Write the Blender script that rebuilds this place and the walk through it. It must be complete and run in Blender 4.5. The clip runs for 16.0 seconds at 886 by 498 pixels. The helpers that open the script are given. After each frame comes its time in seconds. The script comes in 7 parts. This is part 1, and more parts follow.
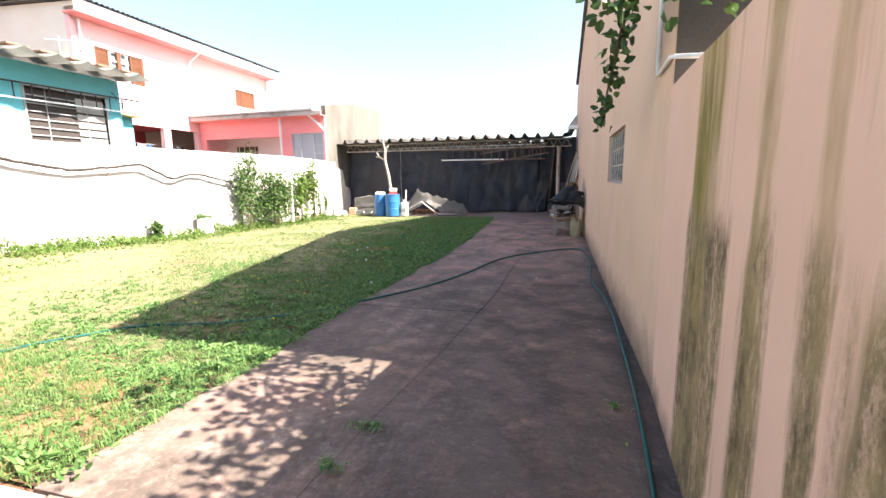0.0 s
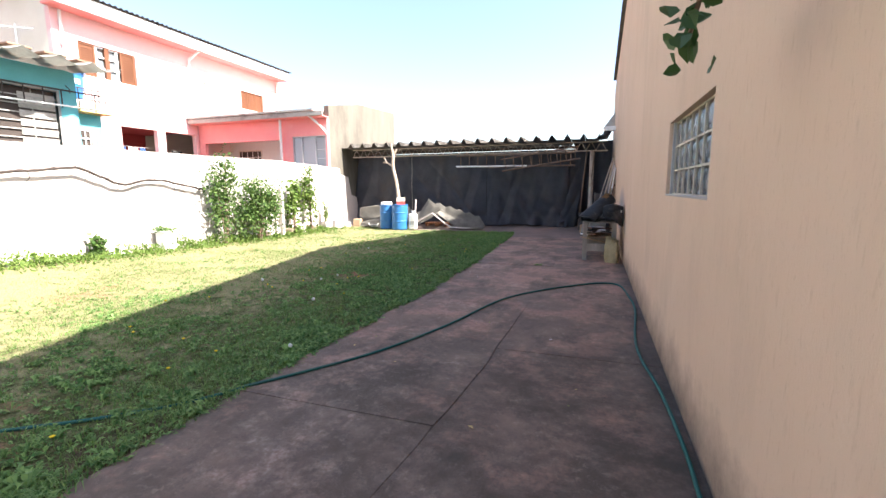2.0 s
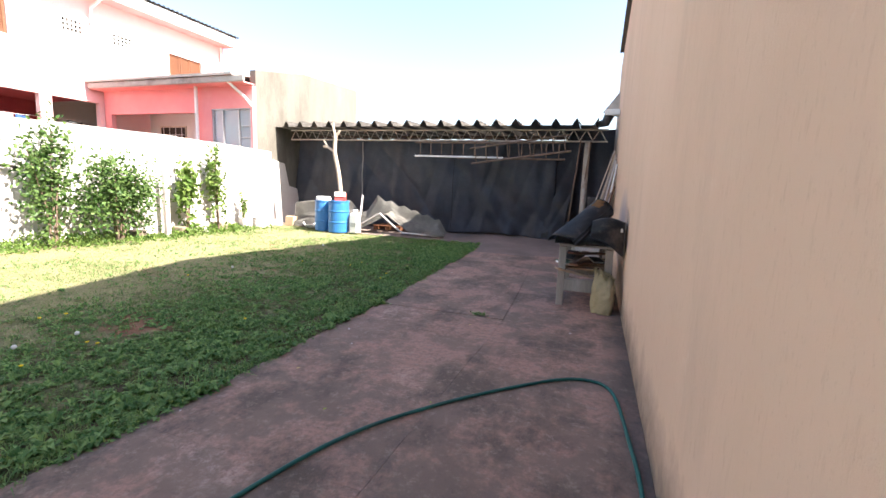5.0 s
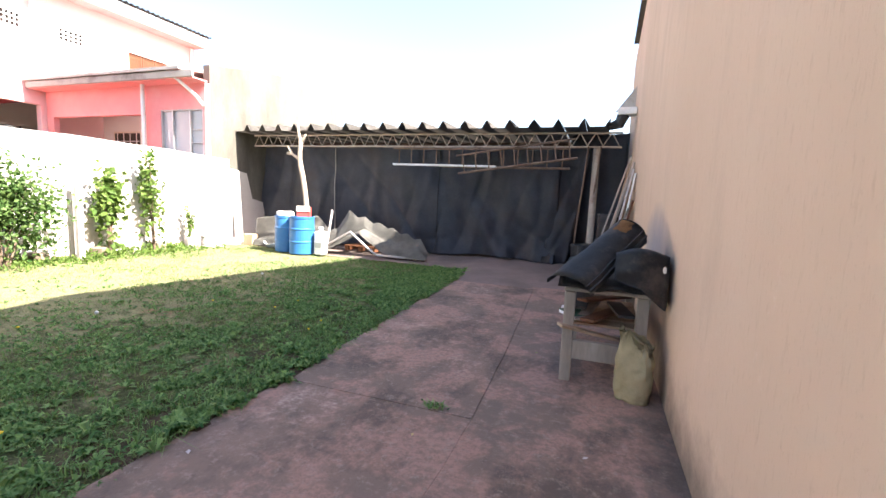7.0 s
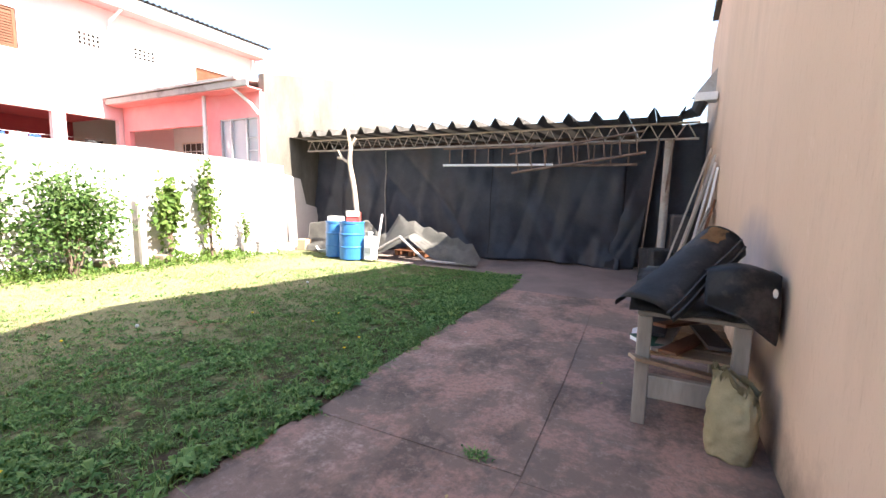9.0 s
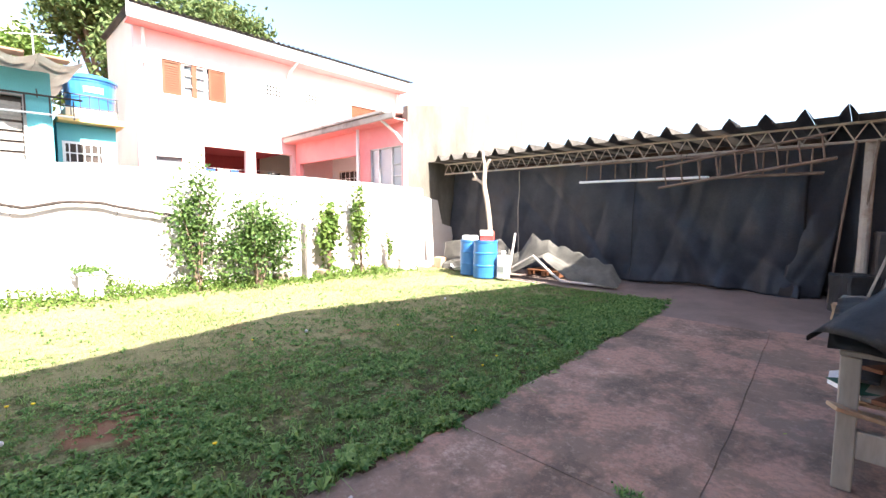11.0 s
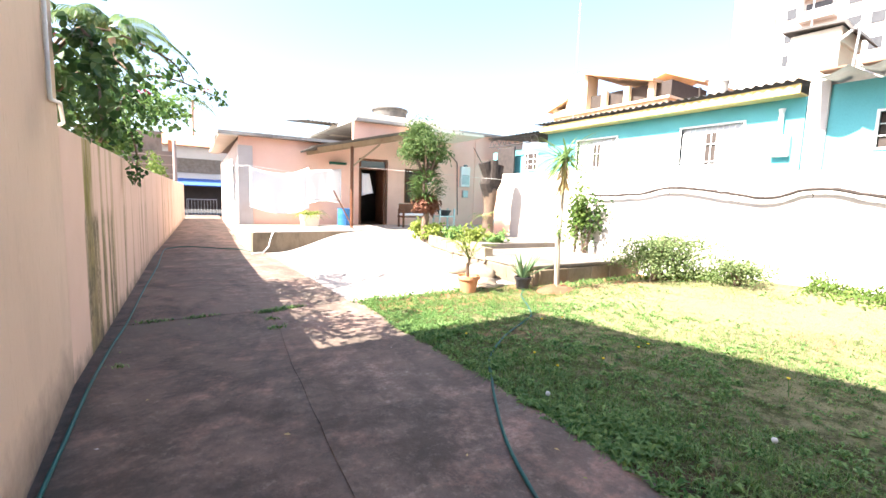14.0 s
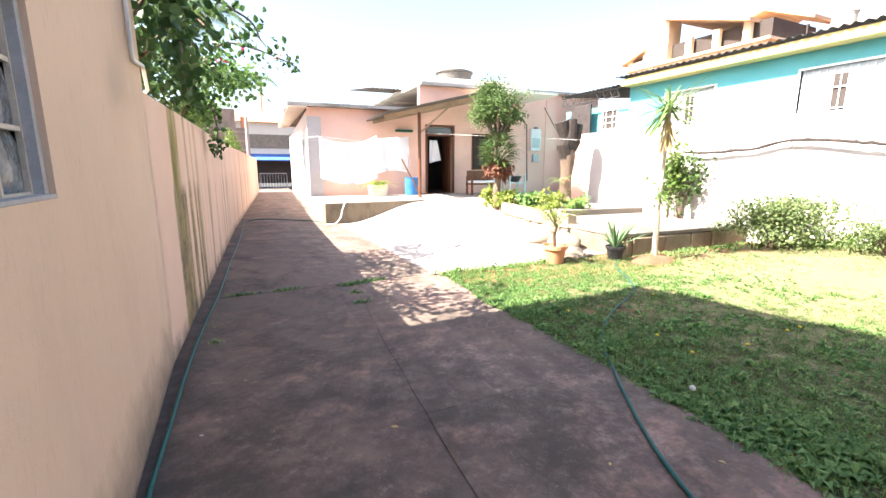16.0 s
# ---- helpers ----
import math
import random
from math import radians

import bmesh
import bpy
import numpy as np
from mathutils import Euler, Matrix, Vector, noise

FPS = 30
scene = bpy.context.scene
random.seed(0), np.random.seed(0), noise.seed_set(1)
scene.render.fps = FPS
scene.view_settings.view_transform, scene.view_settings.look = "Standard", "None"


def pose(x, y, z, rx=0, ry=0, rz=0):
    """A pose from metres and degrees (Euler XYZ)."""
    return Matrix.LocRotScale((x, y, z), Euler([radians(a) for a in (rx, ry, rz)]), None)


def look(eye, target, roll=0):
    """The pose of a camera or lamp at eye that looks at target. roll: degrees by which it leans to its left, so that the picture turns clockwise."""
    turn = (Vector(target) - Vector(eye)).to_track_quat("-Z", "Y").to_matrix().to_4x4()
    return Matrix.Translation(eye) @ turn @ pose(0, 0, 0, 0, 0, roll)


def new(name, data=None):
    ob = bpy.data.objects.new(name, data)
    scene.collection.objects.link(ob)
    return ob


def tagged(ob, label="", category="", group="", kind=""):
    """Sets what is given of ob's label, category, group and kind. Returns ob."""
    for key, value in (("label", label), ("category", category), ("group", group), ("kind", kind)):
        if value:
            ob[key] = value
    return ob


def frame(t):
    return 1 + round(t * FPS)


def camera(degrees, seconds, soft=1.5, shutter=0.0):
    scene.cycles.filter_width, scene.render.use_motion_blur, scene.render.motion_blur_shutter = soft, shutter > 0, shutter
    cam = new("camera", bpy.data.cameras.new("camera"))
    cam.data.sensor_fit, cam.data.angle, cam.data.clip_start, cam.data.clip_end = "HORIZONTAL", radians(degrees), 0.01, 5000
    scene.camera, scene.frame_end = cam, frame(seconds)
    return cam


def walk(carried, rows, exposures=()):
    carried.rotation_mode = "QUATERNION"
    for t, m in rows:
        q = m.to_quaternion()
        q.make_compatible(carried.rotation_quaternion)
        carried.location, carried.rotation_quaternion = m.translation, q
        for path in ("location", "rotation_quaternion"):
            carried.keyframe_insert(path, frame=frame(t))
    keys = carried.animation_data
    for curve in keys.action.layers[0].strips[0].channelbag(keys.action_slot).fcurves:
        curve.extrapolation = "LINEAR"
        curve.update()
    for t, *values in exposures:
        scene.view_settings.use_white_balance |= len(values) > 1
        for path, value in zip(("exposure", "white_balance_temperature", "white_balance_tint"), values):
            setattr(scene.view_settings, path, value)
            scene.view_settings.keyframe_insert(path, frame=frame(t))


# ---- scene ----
cam = camera(91.4, 16.0)

PATH = [
    (0, (0.144, -1.26, 1.509), (-0.364, 0.648, 1.189), -0.8),
    (0.5, (0.184, -0.71, 1.51), (-0.273, 1.207, 1.168), 2.1),
    (1, (0.169, -0.174, 1.503), (-0.292, 1.741, 1.156), 0.2),
    (1.5, (0.185, 0.364, 1.513), (-0.404, 2.252, 1.22), 0.6),
    (2, (0.203, 1.024, 1.508), (-0.443, 2.896, 1.228), -0.3),
    (2.5, (0.206, 1.595, 1.508), (-0.415, 3.474, 1.222), -1.7),
    (3, (0.199, 2.235, 1.514), (-0.451, 4.101, 1.206), -0.5),
    (3.5, (0.237, 2.911, 1.506), (-0.311, 4.81, 1.201), 1.9),
    (3.7, (0.265, 3.143, 1.494), (-0.348, 5.015, 1.146), -0.0),
    (5.8, (0.433, 5.618, 1.498), (-0.215, 7.492, 1.238), 3.1),
    (6, (0.417, 5.82, 1.495), (-0.279, 7.678, 1.249), 0.9),
    (6.5, (0.378, 6.288, 1.496), (-0.332, 8.139, 1.236), 2.7),
    (7, (0.24, 6.699, 1.492), (-0.42, 8.572, 1.26), 2.5),
    (7.5, (0.151, 6.967, 1.495), (-0.594, 8.81, 1.273), 1.8),
    (8, (0.143, 7.172, 1.517), (-0.758, 8.938, 1.254), 1.8),
    (10.5, (0.147, 7.232, 1.548), (-0.751, 9.011, 1.377), 0.8),
    (11, (0.075, 7.135, 1.55), (-1.309, 8.569, 1.388), 0.3),
    (11.5, (-0.01, 6.893, 1.516), (-1.861, 7.626, 1.331), 2.3),
    (12, (0.168, 6.657, 1.606), (-1.807, 6.688, 1.287), 2.0),
    (12.5, (0.158, 6.456, 1.605), (-1.678, 5.713, 1.324), 0.6),
    (13, (0.162, 6.388, 1.577), (-1.396, 5.168, 1.292), 0.7),
    (13.5, (0.182, 6.346, 1.59), (-1.114, 4.842, 1.346), 1.5),
    (14, (0.204, 6.325, 1.595), (-0.893, 4.668, 1.372), 1.9),
    (14.5, (0.234, 6.259, 1.578), (-0.658, 4.484, 1.354), 1.7),
    (15, (0.251, 6.181, 1.559), (-0.517, 4.358, 1.262), 1.3),
    (15.5, (0.276, 5.976, 1.555), (-0.563, 4.183, 1.272), 1.8),
    (16, (0.286, 5.732, 1.53), (-0.565, 3.961, 1.16), -0.0),
]
EXPOSURES = [(s, e, 6600, 12) for s, e in ((0, 2.72), (1.5, 2.70), (3.5, 2.70), (6, 2.98), (7.5, 3.09), (10.5, 3.09), (11.5, 3.04), (12.5, 2.96), (14, 2.92), (16, 2.95))]
walk(cam, [(t, look(eye, target, roll)) for t, eye, target, roll in PATH], EXPOSURES)

# ---- sun, sky ----
SUN_TO = Vector((0.96, -0.066, 1.0)).normalized()
sun = new("sun", bpy.data.lights.new("sun", "SUN"))
sun.data.energy, sun.data.angle, sun.data.color = 3.8, radians(0.53), (1.0, 0.95, 0.87)
sun.matrix_world = look((20, -2, 21), Vector((20, -2, 21)) - SUN_TO)
world = bpy.data.worlds.new("sky")
scene.world = world
world.use_nodes = True
sky = world.node_tree.nodes.new("ShaderNodeTexSky")
sky.sky_type, sky.sun_disc = "NISHITA", False
sky.sun_elevation, sky.sun_rotation = math.asin(SUN_TO.z), math.atan2(SUN_TO.x, SUN_TO.y)
sky.air_density, sky.dust_density, sky.ozone_density = 1.0, 2.2, 1.0
world.node_tree.nodes["Background"].inputs["Strength"].default_value = 0.070
world.node_tree.links.new(sky.outputs["Color"], world.node_tree.nodes["Background"].inputs["Color"])

# ---- materials ----
MATS = {}


class Nodes:
    """A small builder round one material's node tree."""

    def __init__(self, name):
        self.mat = bpy.data.materials.new(name)
        self.mat.use_nodes = True
        self.t = self.mat.node_tree
        self.b = self.t.nodes["Principled BSDF"]
        self.pos = self.add("ShaderNodeNewGeometry").outputs["Position"]
        MATS[name] = self.mat

    def add(self, kind, **props):
        n = self.t.nodes.new(kind)
        for k, v in props.items():
            if k == "operation":
                n.operation = v
            elif k == "blend_type":
                n.blend_type = v
            elif k == "data_type":
                n.data_type = v
        return n

    def put(self, socket, value):
        if hasattr(value, "is_linked"):
            self.t.links.new(value, socket)
        else:
            socket.default_value = value

    def scaled(self, sx, sy, sz, src=None):
        m = self.add("ShaderNodeMapping")
        m.inputs["Scale"].default_value = (sx, sy, sz)
        self.t.links.new(src or self.pos, m.inputs["Vector"])
        return m.outputs["Vector"]

    def noise(self, scale, detail=4.0, rough=0.6, vec=None):
        n = self.add("ShaderNodeTexNoise")
        n.inputs["Scale"].default_value, n.inputs["Detail"].default_value, n.inputs["Roughness"].default_value = scale, detail, rough
        self.t.links.new(vec or self.pos, n.inputs["Vector"])
        return n.outputs["Fac"]

    def ramp(self, fac, lo, hi):
        r = self.add("ShaderNodeMapRange")
        r.inputs["From Min"].default_value, r.inputs["From Max"].default_value = lo, hi
        self.t.links.new(fac, r.inputs["Value"])
        return r.outputs["Result"]

    def mix(self, fac, a, b):
        m = self.add("ShaderNodeMix", data_type="RGBA")
        self.put(m.inputs["Factor"], fac)
        for s, v in ((m.inputs[6], a), (m.inputs[7], b)):
            self.put(s, v if hasattr(v, "is_linked") else (*v, 1.0))
        return m.outputs[2]

    def math(self, op, a, b):
        m = self.add("ShaderNodeMath", operation=op)
        self.put(m.inputs[0], a)
        self.put(m.inputs[1], b)
        return m.outputs[0]

    def axis(self, i):
        s = self.add("ShaderNodeSeparateXYZ")
        self.t.links.new(self.pos, s.inputs[0])
        return s.outputs[i]

    def bump(self, height, strength, dist=0.01):
        b = self.add("ShaderNodeBump")
        b.inputs["Strength"].default_value, b.inputs["Distance"].default_value = strength, dist
        self.t.links.new(height, b.inputs["Height"])
        self.t.links.new(b.outputs["Normal"], self.b.inputs["Normal"])

    def finish(self, color, rough=0.8, metal=0.0, spec=0.3):
        self.put(self.b.inputs["Base Color"], color if hasattr(color, "is_linked") else (*color, 1.0))
        self.put(self.b.inputs["Roughness"], rough)
        self.b.inputs["Metallic"].default_value = metal
        self.b.inputs["Specular IOR Level"].default_value = spec
        return self.mat


def surface(name, c1, c2, scale=3.0, grain=60.0, rough=0.8, bump=0.3, metal=0.0, spec=0.3, stretch=(1, 1, 1), stain=None, amount=0.4, dist=0.006):
    """Two-scale mottled paint, plaster, metal or wood."""
    n = Nodes(name)
    v = n.scaled(*stretch)
    big, small = n.noise(scale, 5, 0.65, v), n.noise(grain, 3, 0.6, v)
    col = n.mix(n.ramp(big, 0.3, 0.7), c1, c2)
    col = n.mix(n.math("MULTIPLY", n.ramp(small, 0.45, 0.8), 0.35), col, tuple(c * 0.6 for c in c1))
    if stain:
        col = n.mix(n.math("MULTIPLY", n.ramp(n.noise(scale * 0.45, 6, 0.7, v), 0.52, 0.68), amount), col, stain)
    n.bump(small, bump, dist)
    return n.finish(col, rough, metal, spec)


def leafy(name, c1, c2, gloss=0.45, glow=0.35):
    n = Nodes(name)
    geo = n.add("ShaderNodeNewGeometry")
    col = n.mix(geo.outputs["Random Per Island"], c1, c2)
    col = n.mix(n.math("MULTIPLY", n.ramp(n.noise(1.7, 3), 0.45, 0.7), 0.5), col, tuple(0.5 * (a + b) for a, b in zip(c1, c2)))
    n.finish(col, gloss + 0.1, 0.0, 0.22)
    tr = n.add("ShaderNodeBsdfTranslucent")
    n.t.links.new(col, tr.inputs["Color"])
    mx = n.add("ShaderNodeMixShader")
    mx.inputs[0].default_value = glow
    n.t.links.new(n.b.outputs[0], mx.inputs[1])
    n.t.links.new(tr.outputs[0], mx.inputs[2])
    n.t.links.new(mx.outputs[0], n.t.nodes["Material Output"].inputs["Surface"])
    return n.mat


def wall_plaster():
    n = Nodes("peach roughcast")
    drip = n.noise(34, 5, 0.7, n.scaled(1, 1, 0.22))
    grit = n.noise(150, 4, 0.75)
    big = n.noise(0.55, 4, 0.55, n.scaled(1, 1, 0.6))
    col = n.mix(n.ramp(big, 0.3, 0.7), (0.545, 0.400, 0.288), (0.605, 0.452, 0.335))
    # soft grey-brown rain shadows and small scabs in the roughcast
    col = n.mix(n.math("MULTIPLY", n.ramp(n.noise(1.1, 6, 0.68, n.scaled(1, 1, 0.35)), 0.50, 0.70), 0.55), col, (0.43, 0.325, 0.24))
    col = n.mix(n.math("MULTIPLY", n.ramp(drip, 0.56, 0.74), 0.42), col, (0.40, 0.29, 0.205))
    col = n.mix(n.math("MULTIPLY", n.ramp(n.noise(60, 5, 0.75, n.scaled(1, 1, 0.5)), 0.58, 0.72), 0.35), col, (0.36, 0.265, 0.19))
    col = n.mix(n.math("MULTIPLY", n.ramp(n.noise(2.3, 6, 0.75), 0.62, 0.70), 0.35), col, (0.66, 0.52, 0.41))
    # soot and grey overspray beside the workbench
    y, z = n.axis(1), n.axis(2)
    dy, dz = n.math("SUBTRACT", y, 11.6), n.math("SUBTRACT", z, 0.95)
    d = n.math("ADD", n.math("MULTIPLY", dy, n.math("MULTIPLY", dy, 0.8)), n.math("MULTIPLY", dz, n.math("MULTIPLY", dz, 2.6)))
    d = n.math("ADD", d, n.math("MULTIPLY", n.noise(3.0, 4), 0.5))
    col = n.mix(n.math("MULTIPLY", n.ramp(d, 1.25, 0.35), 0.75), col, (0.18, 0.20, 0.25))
    # grime splashed along the foot of the wall
    low = n.math("ADD", z, n.math("MULTIPLY", n.noise(2.5, 6, 0.75), 0.6))
    col = n.mix(n.math("MULTIPLY", n.ramp(low, 0.72, 0.28), 0.85), col, (0.115, 0.095, 0.08))
    n.bump(n.math("ADD", grit, n.math("MULTIPLY", drip, 1.3)), 0.45, 0.006)
    return n.finish(col, 0.92, 0.0, 0.2)


def wall_mossy():
    n = Nodes("pink mossy plaster")
    streak = n.noise(3.4, 3, 0.55, n.scaled(1, 1, 0.05))
    fine = n.noise(13, 4, 0.65, n.scaled(1, 1, 0.08))
    patch = n.noise(5.0, 6, 0.7, n.scaled(1, 1, 0.6))
    speck = n.noise(38, 5, 0.75, n.scaled(1, 1, 0.5))
    y, z = n.axis(1), n.axis(2)
    big = n.noise(1.3, 5, 0.6)
    col = n.mix(n.ramp(big, 0.3, 0.7), (0.60, 0.42, 0.32), (0.65, 0.465, 0.365))
    yy = n.math("ADD", y, n.math("MULTIPLY", n.math("SUBTRACT", fine, 0.5), 0.22))

    def band(lo, hi, s=0.03):
        return n.math("MULTIPLY", n.ramp(yy, lo - s, lo + s), n.ramp(yy, hi + s, hi - s))
    bands = n.math("MAXIMUM", n.math("MAXIMUM", n.math("MULTIPLY", band(0.50, 1.07, 0.03), n.ramp(n.noise(7, 3, 0.5, n.scaled(1, 1, 0.03)), 0.30, 0.52)), band(0.13, 0.27)), n.math("MAXIMUM", n.math("MULTIPLY", band(-0.22, -0.12), 0.8), n.math("MULTIPLY", band(-0.62, -0.42), 0.5)))
    far = n.math("MULTIPLY", n.ramp(streak, 0.54, 0.64), n.ramp(y, -0.7, -1.0))
    moss = n.math("MAXIMUM", bands, n.math("MULTIPLY", far, 0.5))
    tone = n.mix(n.ramp(fine, 0.35, 0.6), (0.28, 0.225, 0.065), (0.165, 0.14, 0.042))
    col = n.mix(n.math("MULTIPLY", moss, n.ramp(n.noise(4, 4, 0.6, n.scaled(1, 1, 0.25)), 0.25, 0.6)), col, tone)
    low = n.ramp(n.math("ADD", z, n.math("MULTIPLY", fine, 0.5)), 1.66, 1.52)
    wide = n.math("MAXIMUM", n.math("MAXIMUM", band(0.46, 1.14, 0.03), band(0.08, 0.30)), n.math("MAXIMUM", n.math("MAXIMUM", band(-0.24, -0.10), band(-0.52, -0.30)), n.math("MULTIPLY", far, 0.7)))
    grime = n.math("MULTIPLY", n.math("MULTIPLY", wide, low), n.ramp(n.math("ADD", n.math("MULTIPLY", speck, 0.6), n.math("MULTIPLY", fine, 0.5)), 0.38, 0.58))
    col = n.mix(n.math("MULTIPLY", grime, 0.95), col, n.mix(n.ramp(patch, 0.42, 0.6), (0.105, 0.086, 0.048), (0.25, 0.20, 0.105)))
    foot = n.math("ADD", z, n.math("MULTIPLY", patch, 0.55))
    col = n.mix(n.math("MULTIPLY", n.ramp(foot, 0.45, 0.25), 0.7), col, (0.09, 0.08, 0.06))
    n.bump(n.math("ADD", n.noise(90, 3), patch), 0.35, 0.006)
    return n.finish(col, 0.92, 0.0, 0.2)


def concrete_drive():
    n = Nodes("red-stained concrete")
    obj = n.add("ShaderNodeObjectInfo")
    x, y = n.axis(0), n.axis(1)
    big, mid = n.noise(0.45, 4, 0.6), n.noise(1.5, 9, 0.72)
    fine, grit = n.noise(22, 8, 0.75), n.noise(120, 4, 0.7)
    crust = n.math("MULTIPLY", n.ramp(n.noise(6, 9, 0.8), 0.46, 0.62), n.ramp(fine, 0.40, 0.60))
    col = n.mix(n.ramp(big, 0.35, 0.65), (0.172, 0.132, 0.105), (0.248, 0.166, 0.129))
    # worn pinkish places where the red wash still holds
    col = n.mix(n.math("MULTIPLY", n.math("MULTIPLY", n.ramp(n.math("ADD", mid, n.math("MULTIPLY", n.ramp(y, 4.0, 10.0), 0.05)), 0.505, 0.575), n.ramp(fine, 0.34, 0.56)), 0.85), col, (0.42, 0.245, 0.19))
    # grey cement crust, most on the lawn side by the near corner
    pale = n.math("MULTIPLY", n.ramp(n.math("ADD", n.noise(0.9, 6, 0.7), n.math("MULTIPLY", n.ramp(y, 5.5, 1.0), 0.09)), 0.52, 0.64), n.ramp(x, -0.2, -1.2))
    col = n.mix(n.math("MULTIPLY", n.math("MULTIPLY", pale, crust), 0.95), col, (0.50, 0.43, 0.37))
    # dark damp stains
    col = n.mix(n.math("MULTIPLY", n.ramp(n.noise(1.1, 9, 0.74, n.scaled(1.2, 0.8, 1)), 0.49, 0.60), 0.85), col, (0.098, 0.078, 0.061))
    col = n.mix(n.math("MULTIPLY", n.ramp(n.noise(13, 9, 0.82), 0.53, 0.62), 0.6), col, (0.37, 0.285, 0.235))
    col = n.mix(n.math("MULTIPLY", n.ramp(n.noise(40, 5, 0.75), 0.58, 0.70), 0.5), col, (0.070, 0.055, 0.047))
    col = n.mix(n.math("MULTIPLY", obj.outputs["Random"], 0.2), col, (0.20, 0.135, 0.11))
    # black grime on the stretch beside the garden wall
    near = n.ramp(n.math("ADD", y, n.math("MULTIPLY", big, 4.0)), 9.5, 5.5)
    side = n.ramp(n.math("ADD", x, n.math("MULTIPLY", mid, 1.2)), -0.9, 0.5)
    col = n.mix(n.math("MULTIPLY", n.math("MULTIPLY", near, n.math("MULTIPLY", n.math("ADD", 0.70, n.math("MULTIPLY", side, 0.30)), n.math("ADD", 0.6, n.math("MULTIPLY", n.ramp(y, 0.5, 4.0), 0.4)))), n.ramp(n.noise(1.6, 8, 0.74), 0.34, 0.60)), col, (0.066, 0.054, 0.043))
    # darker, by up to half, along the strip at the wall's foot
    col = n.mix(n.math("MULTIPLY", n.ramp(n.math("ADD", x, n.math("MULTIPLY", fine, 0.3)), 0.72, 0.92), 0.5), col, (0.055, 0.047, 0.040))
    n.bump(n.math("ADD", n.math("ADD", grit, fine), n.math("MULTIPLY", mid, 1.5)), 0.55, 0.007)
    return n.finish(col, 0.86, 0.0, 0.25)


def lawn_soil():
    n = Nodes("lawn soil")
    big, mid, fine = n.noise(0.7, 5, 0.65), n.noise(4.5, 6, 0.75), n.noise(45, 4, 0.7)
    # dark soil, taken darker still to paint the shade between the weeds
    grass = n.mix(n.ramp(fine, 0.35, 0.7), (0.040, 0.045, 0.018), (0.105, 0.118, 0.044))
    dry = n.mix(n.ramp(fine, 0.3, 0.7), (0.165, 0.155, 0.080), (0.275, 0.255, 0.135))
    far = n.ramp(n.math("MULTIPLY", n.axis(0), -1.0), 2.4, 6.0)
    col = n.mix(n.ramp(n.math("ADD", mid, n.math("MULTIPLY", far, 0.22)), 0.50, 0.66), grass, dry)
    col = n.mix(n.math("MULTIPLY", n.ramp(big, 0.58, 0.66), n.ramp(mid, 0.44, 0.56)), col, (0.25, 0.14, 0.085))
    # bare red earth near the corner of the drive, along its edge and in one worn patch
    col = n.mix(n.math("MULTIPLY", n.ramp(n.math("ADD", n.axis(1), n.math("MULTIPLY", mid, 2.0)), 2.8, 1.8), n.ramp(n.noise(1.6, 5, 0.7), 0.45, 0.53)), col, (0.34, 0.18, 0.10))
    px, py = n.math("ADD", n.axis(0), 3.8), n.math("SUBTRACT", n.axis(1), 7.7)
    pd = n.math("ADD", n.math("ADD", n.math("MULTIPLY", px, px), n.math("MULTIPLY", py, py)), n.math("MULTIPLY", mid, 0.5))
    col = n.mix(n.ramp(pd, 0.42, 0.28), col, (0.24, 0.125, 0.08))
    gap = n.math("MULTIPLY", n.ramp(n.noise(2.6, 5, 0.7), 0.54, 0.62), n.ramp(n.axis(0), -5.0, -3.0))
    col = n.mix(n.math("MULTIPLY", gap, 0.8), col, (0.062, 0.048, 0.030))
    # dark crumbly soil left bare along the drive's edge
    strip = n.math("MULTIPLY", n.ramp(n.math("ADD", n.axis(0), n.math("MULTIPLY", mid, 0.7)), -2.35, -1.95), n.ramp(n.noise(0.9, 4, 0.6), 0.40, 0.52))
    col = n.mix(n.math("MULTIPLY", strip, 0.85), col, (0.085, 0.052, 0.038))
    n.bump(n.math("ADD", fine, mid), 0.9, 0.025)
    return n.finish(col, 0.95, 0.0, 0.1)


def glass(name, tint, rough=0.03, alpha=0.25):
    n = Nodes(name)
    n.finish(tint, rough, 0.0, 0.6)
    n.b.inputs["Alpha"].default_value = alpha
    return n.mat


def glass_block():
    n = Nodes("wavy glass block")
    n.bump(n.noise(16, 2, 0.5), 0.9, 0.03)
    # pale and dark mottling paints wavy sky reflections into the base colour
    n.finish(n.mix(n.ramp(n.noise(9, 3), 0.3, 0.7), (0.08, 0.086, 0.088), (0.46, 0.49, 0.52)), 0.09, 0.0, 0.9)
    n.b.inputs["Coat Weight"].default_value = 0.6
    return n.mat


wall_plaster(), wall_mossy(), concrete_drive(), lawn_soil(), glass_block()
glass("window glass", (0.30, 0.34, 0.36), 0.05, 0.55)
glass("pale window glass", (0.70, 0.74, 0.76), 0.12, 0.45)
M = MATS
surface("white render", (0.50, 0.452, 0.432), (0.56, 0.52, 0.50), 1.2, 70, 0.9, 0.3, stain=(0.40, 0.31, 0.25), amount=0.35)
surface("pink paint", (0.74, 0.26, 0.26), (0.78, 0.33, 0.32), 1.0, 60, 0.85, 0.2, stain=(0.80, 0.50, 0.46), amount=0.4)
surface("pale pink paint", (0.80, 0.50, 0.50), (0.82, 0.56, 0.55), 1.0, 60, 0.85, 0.2)
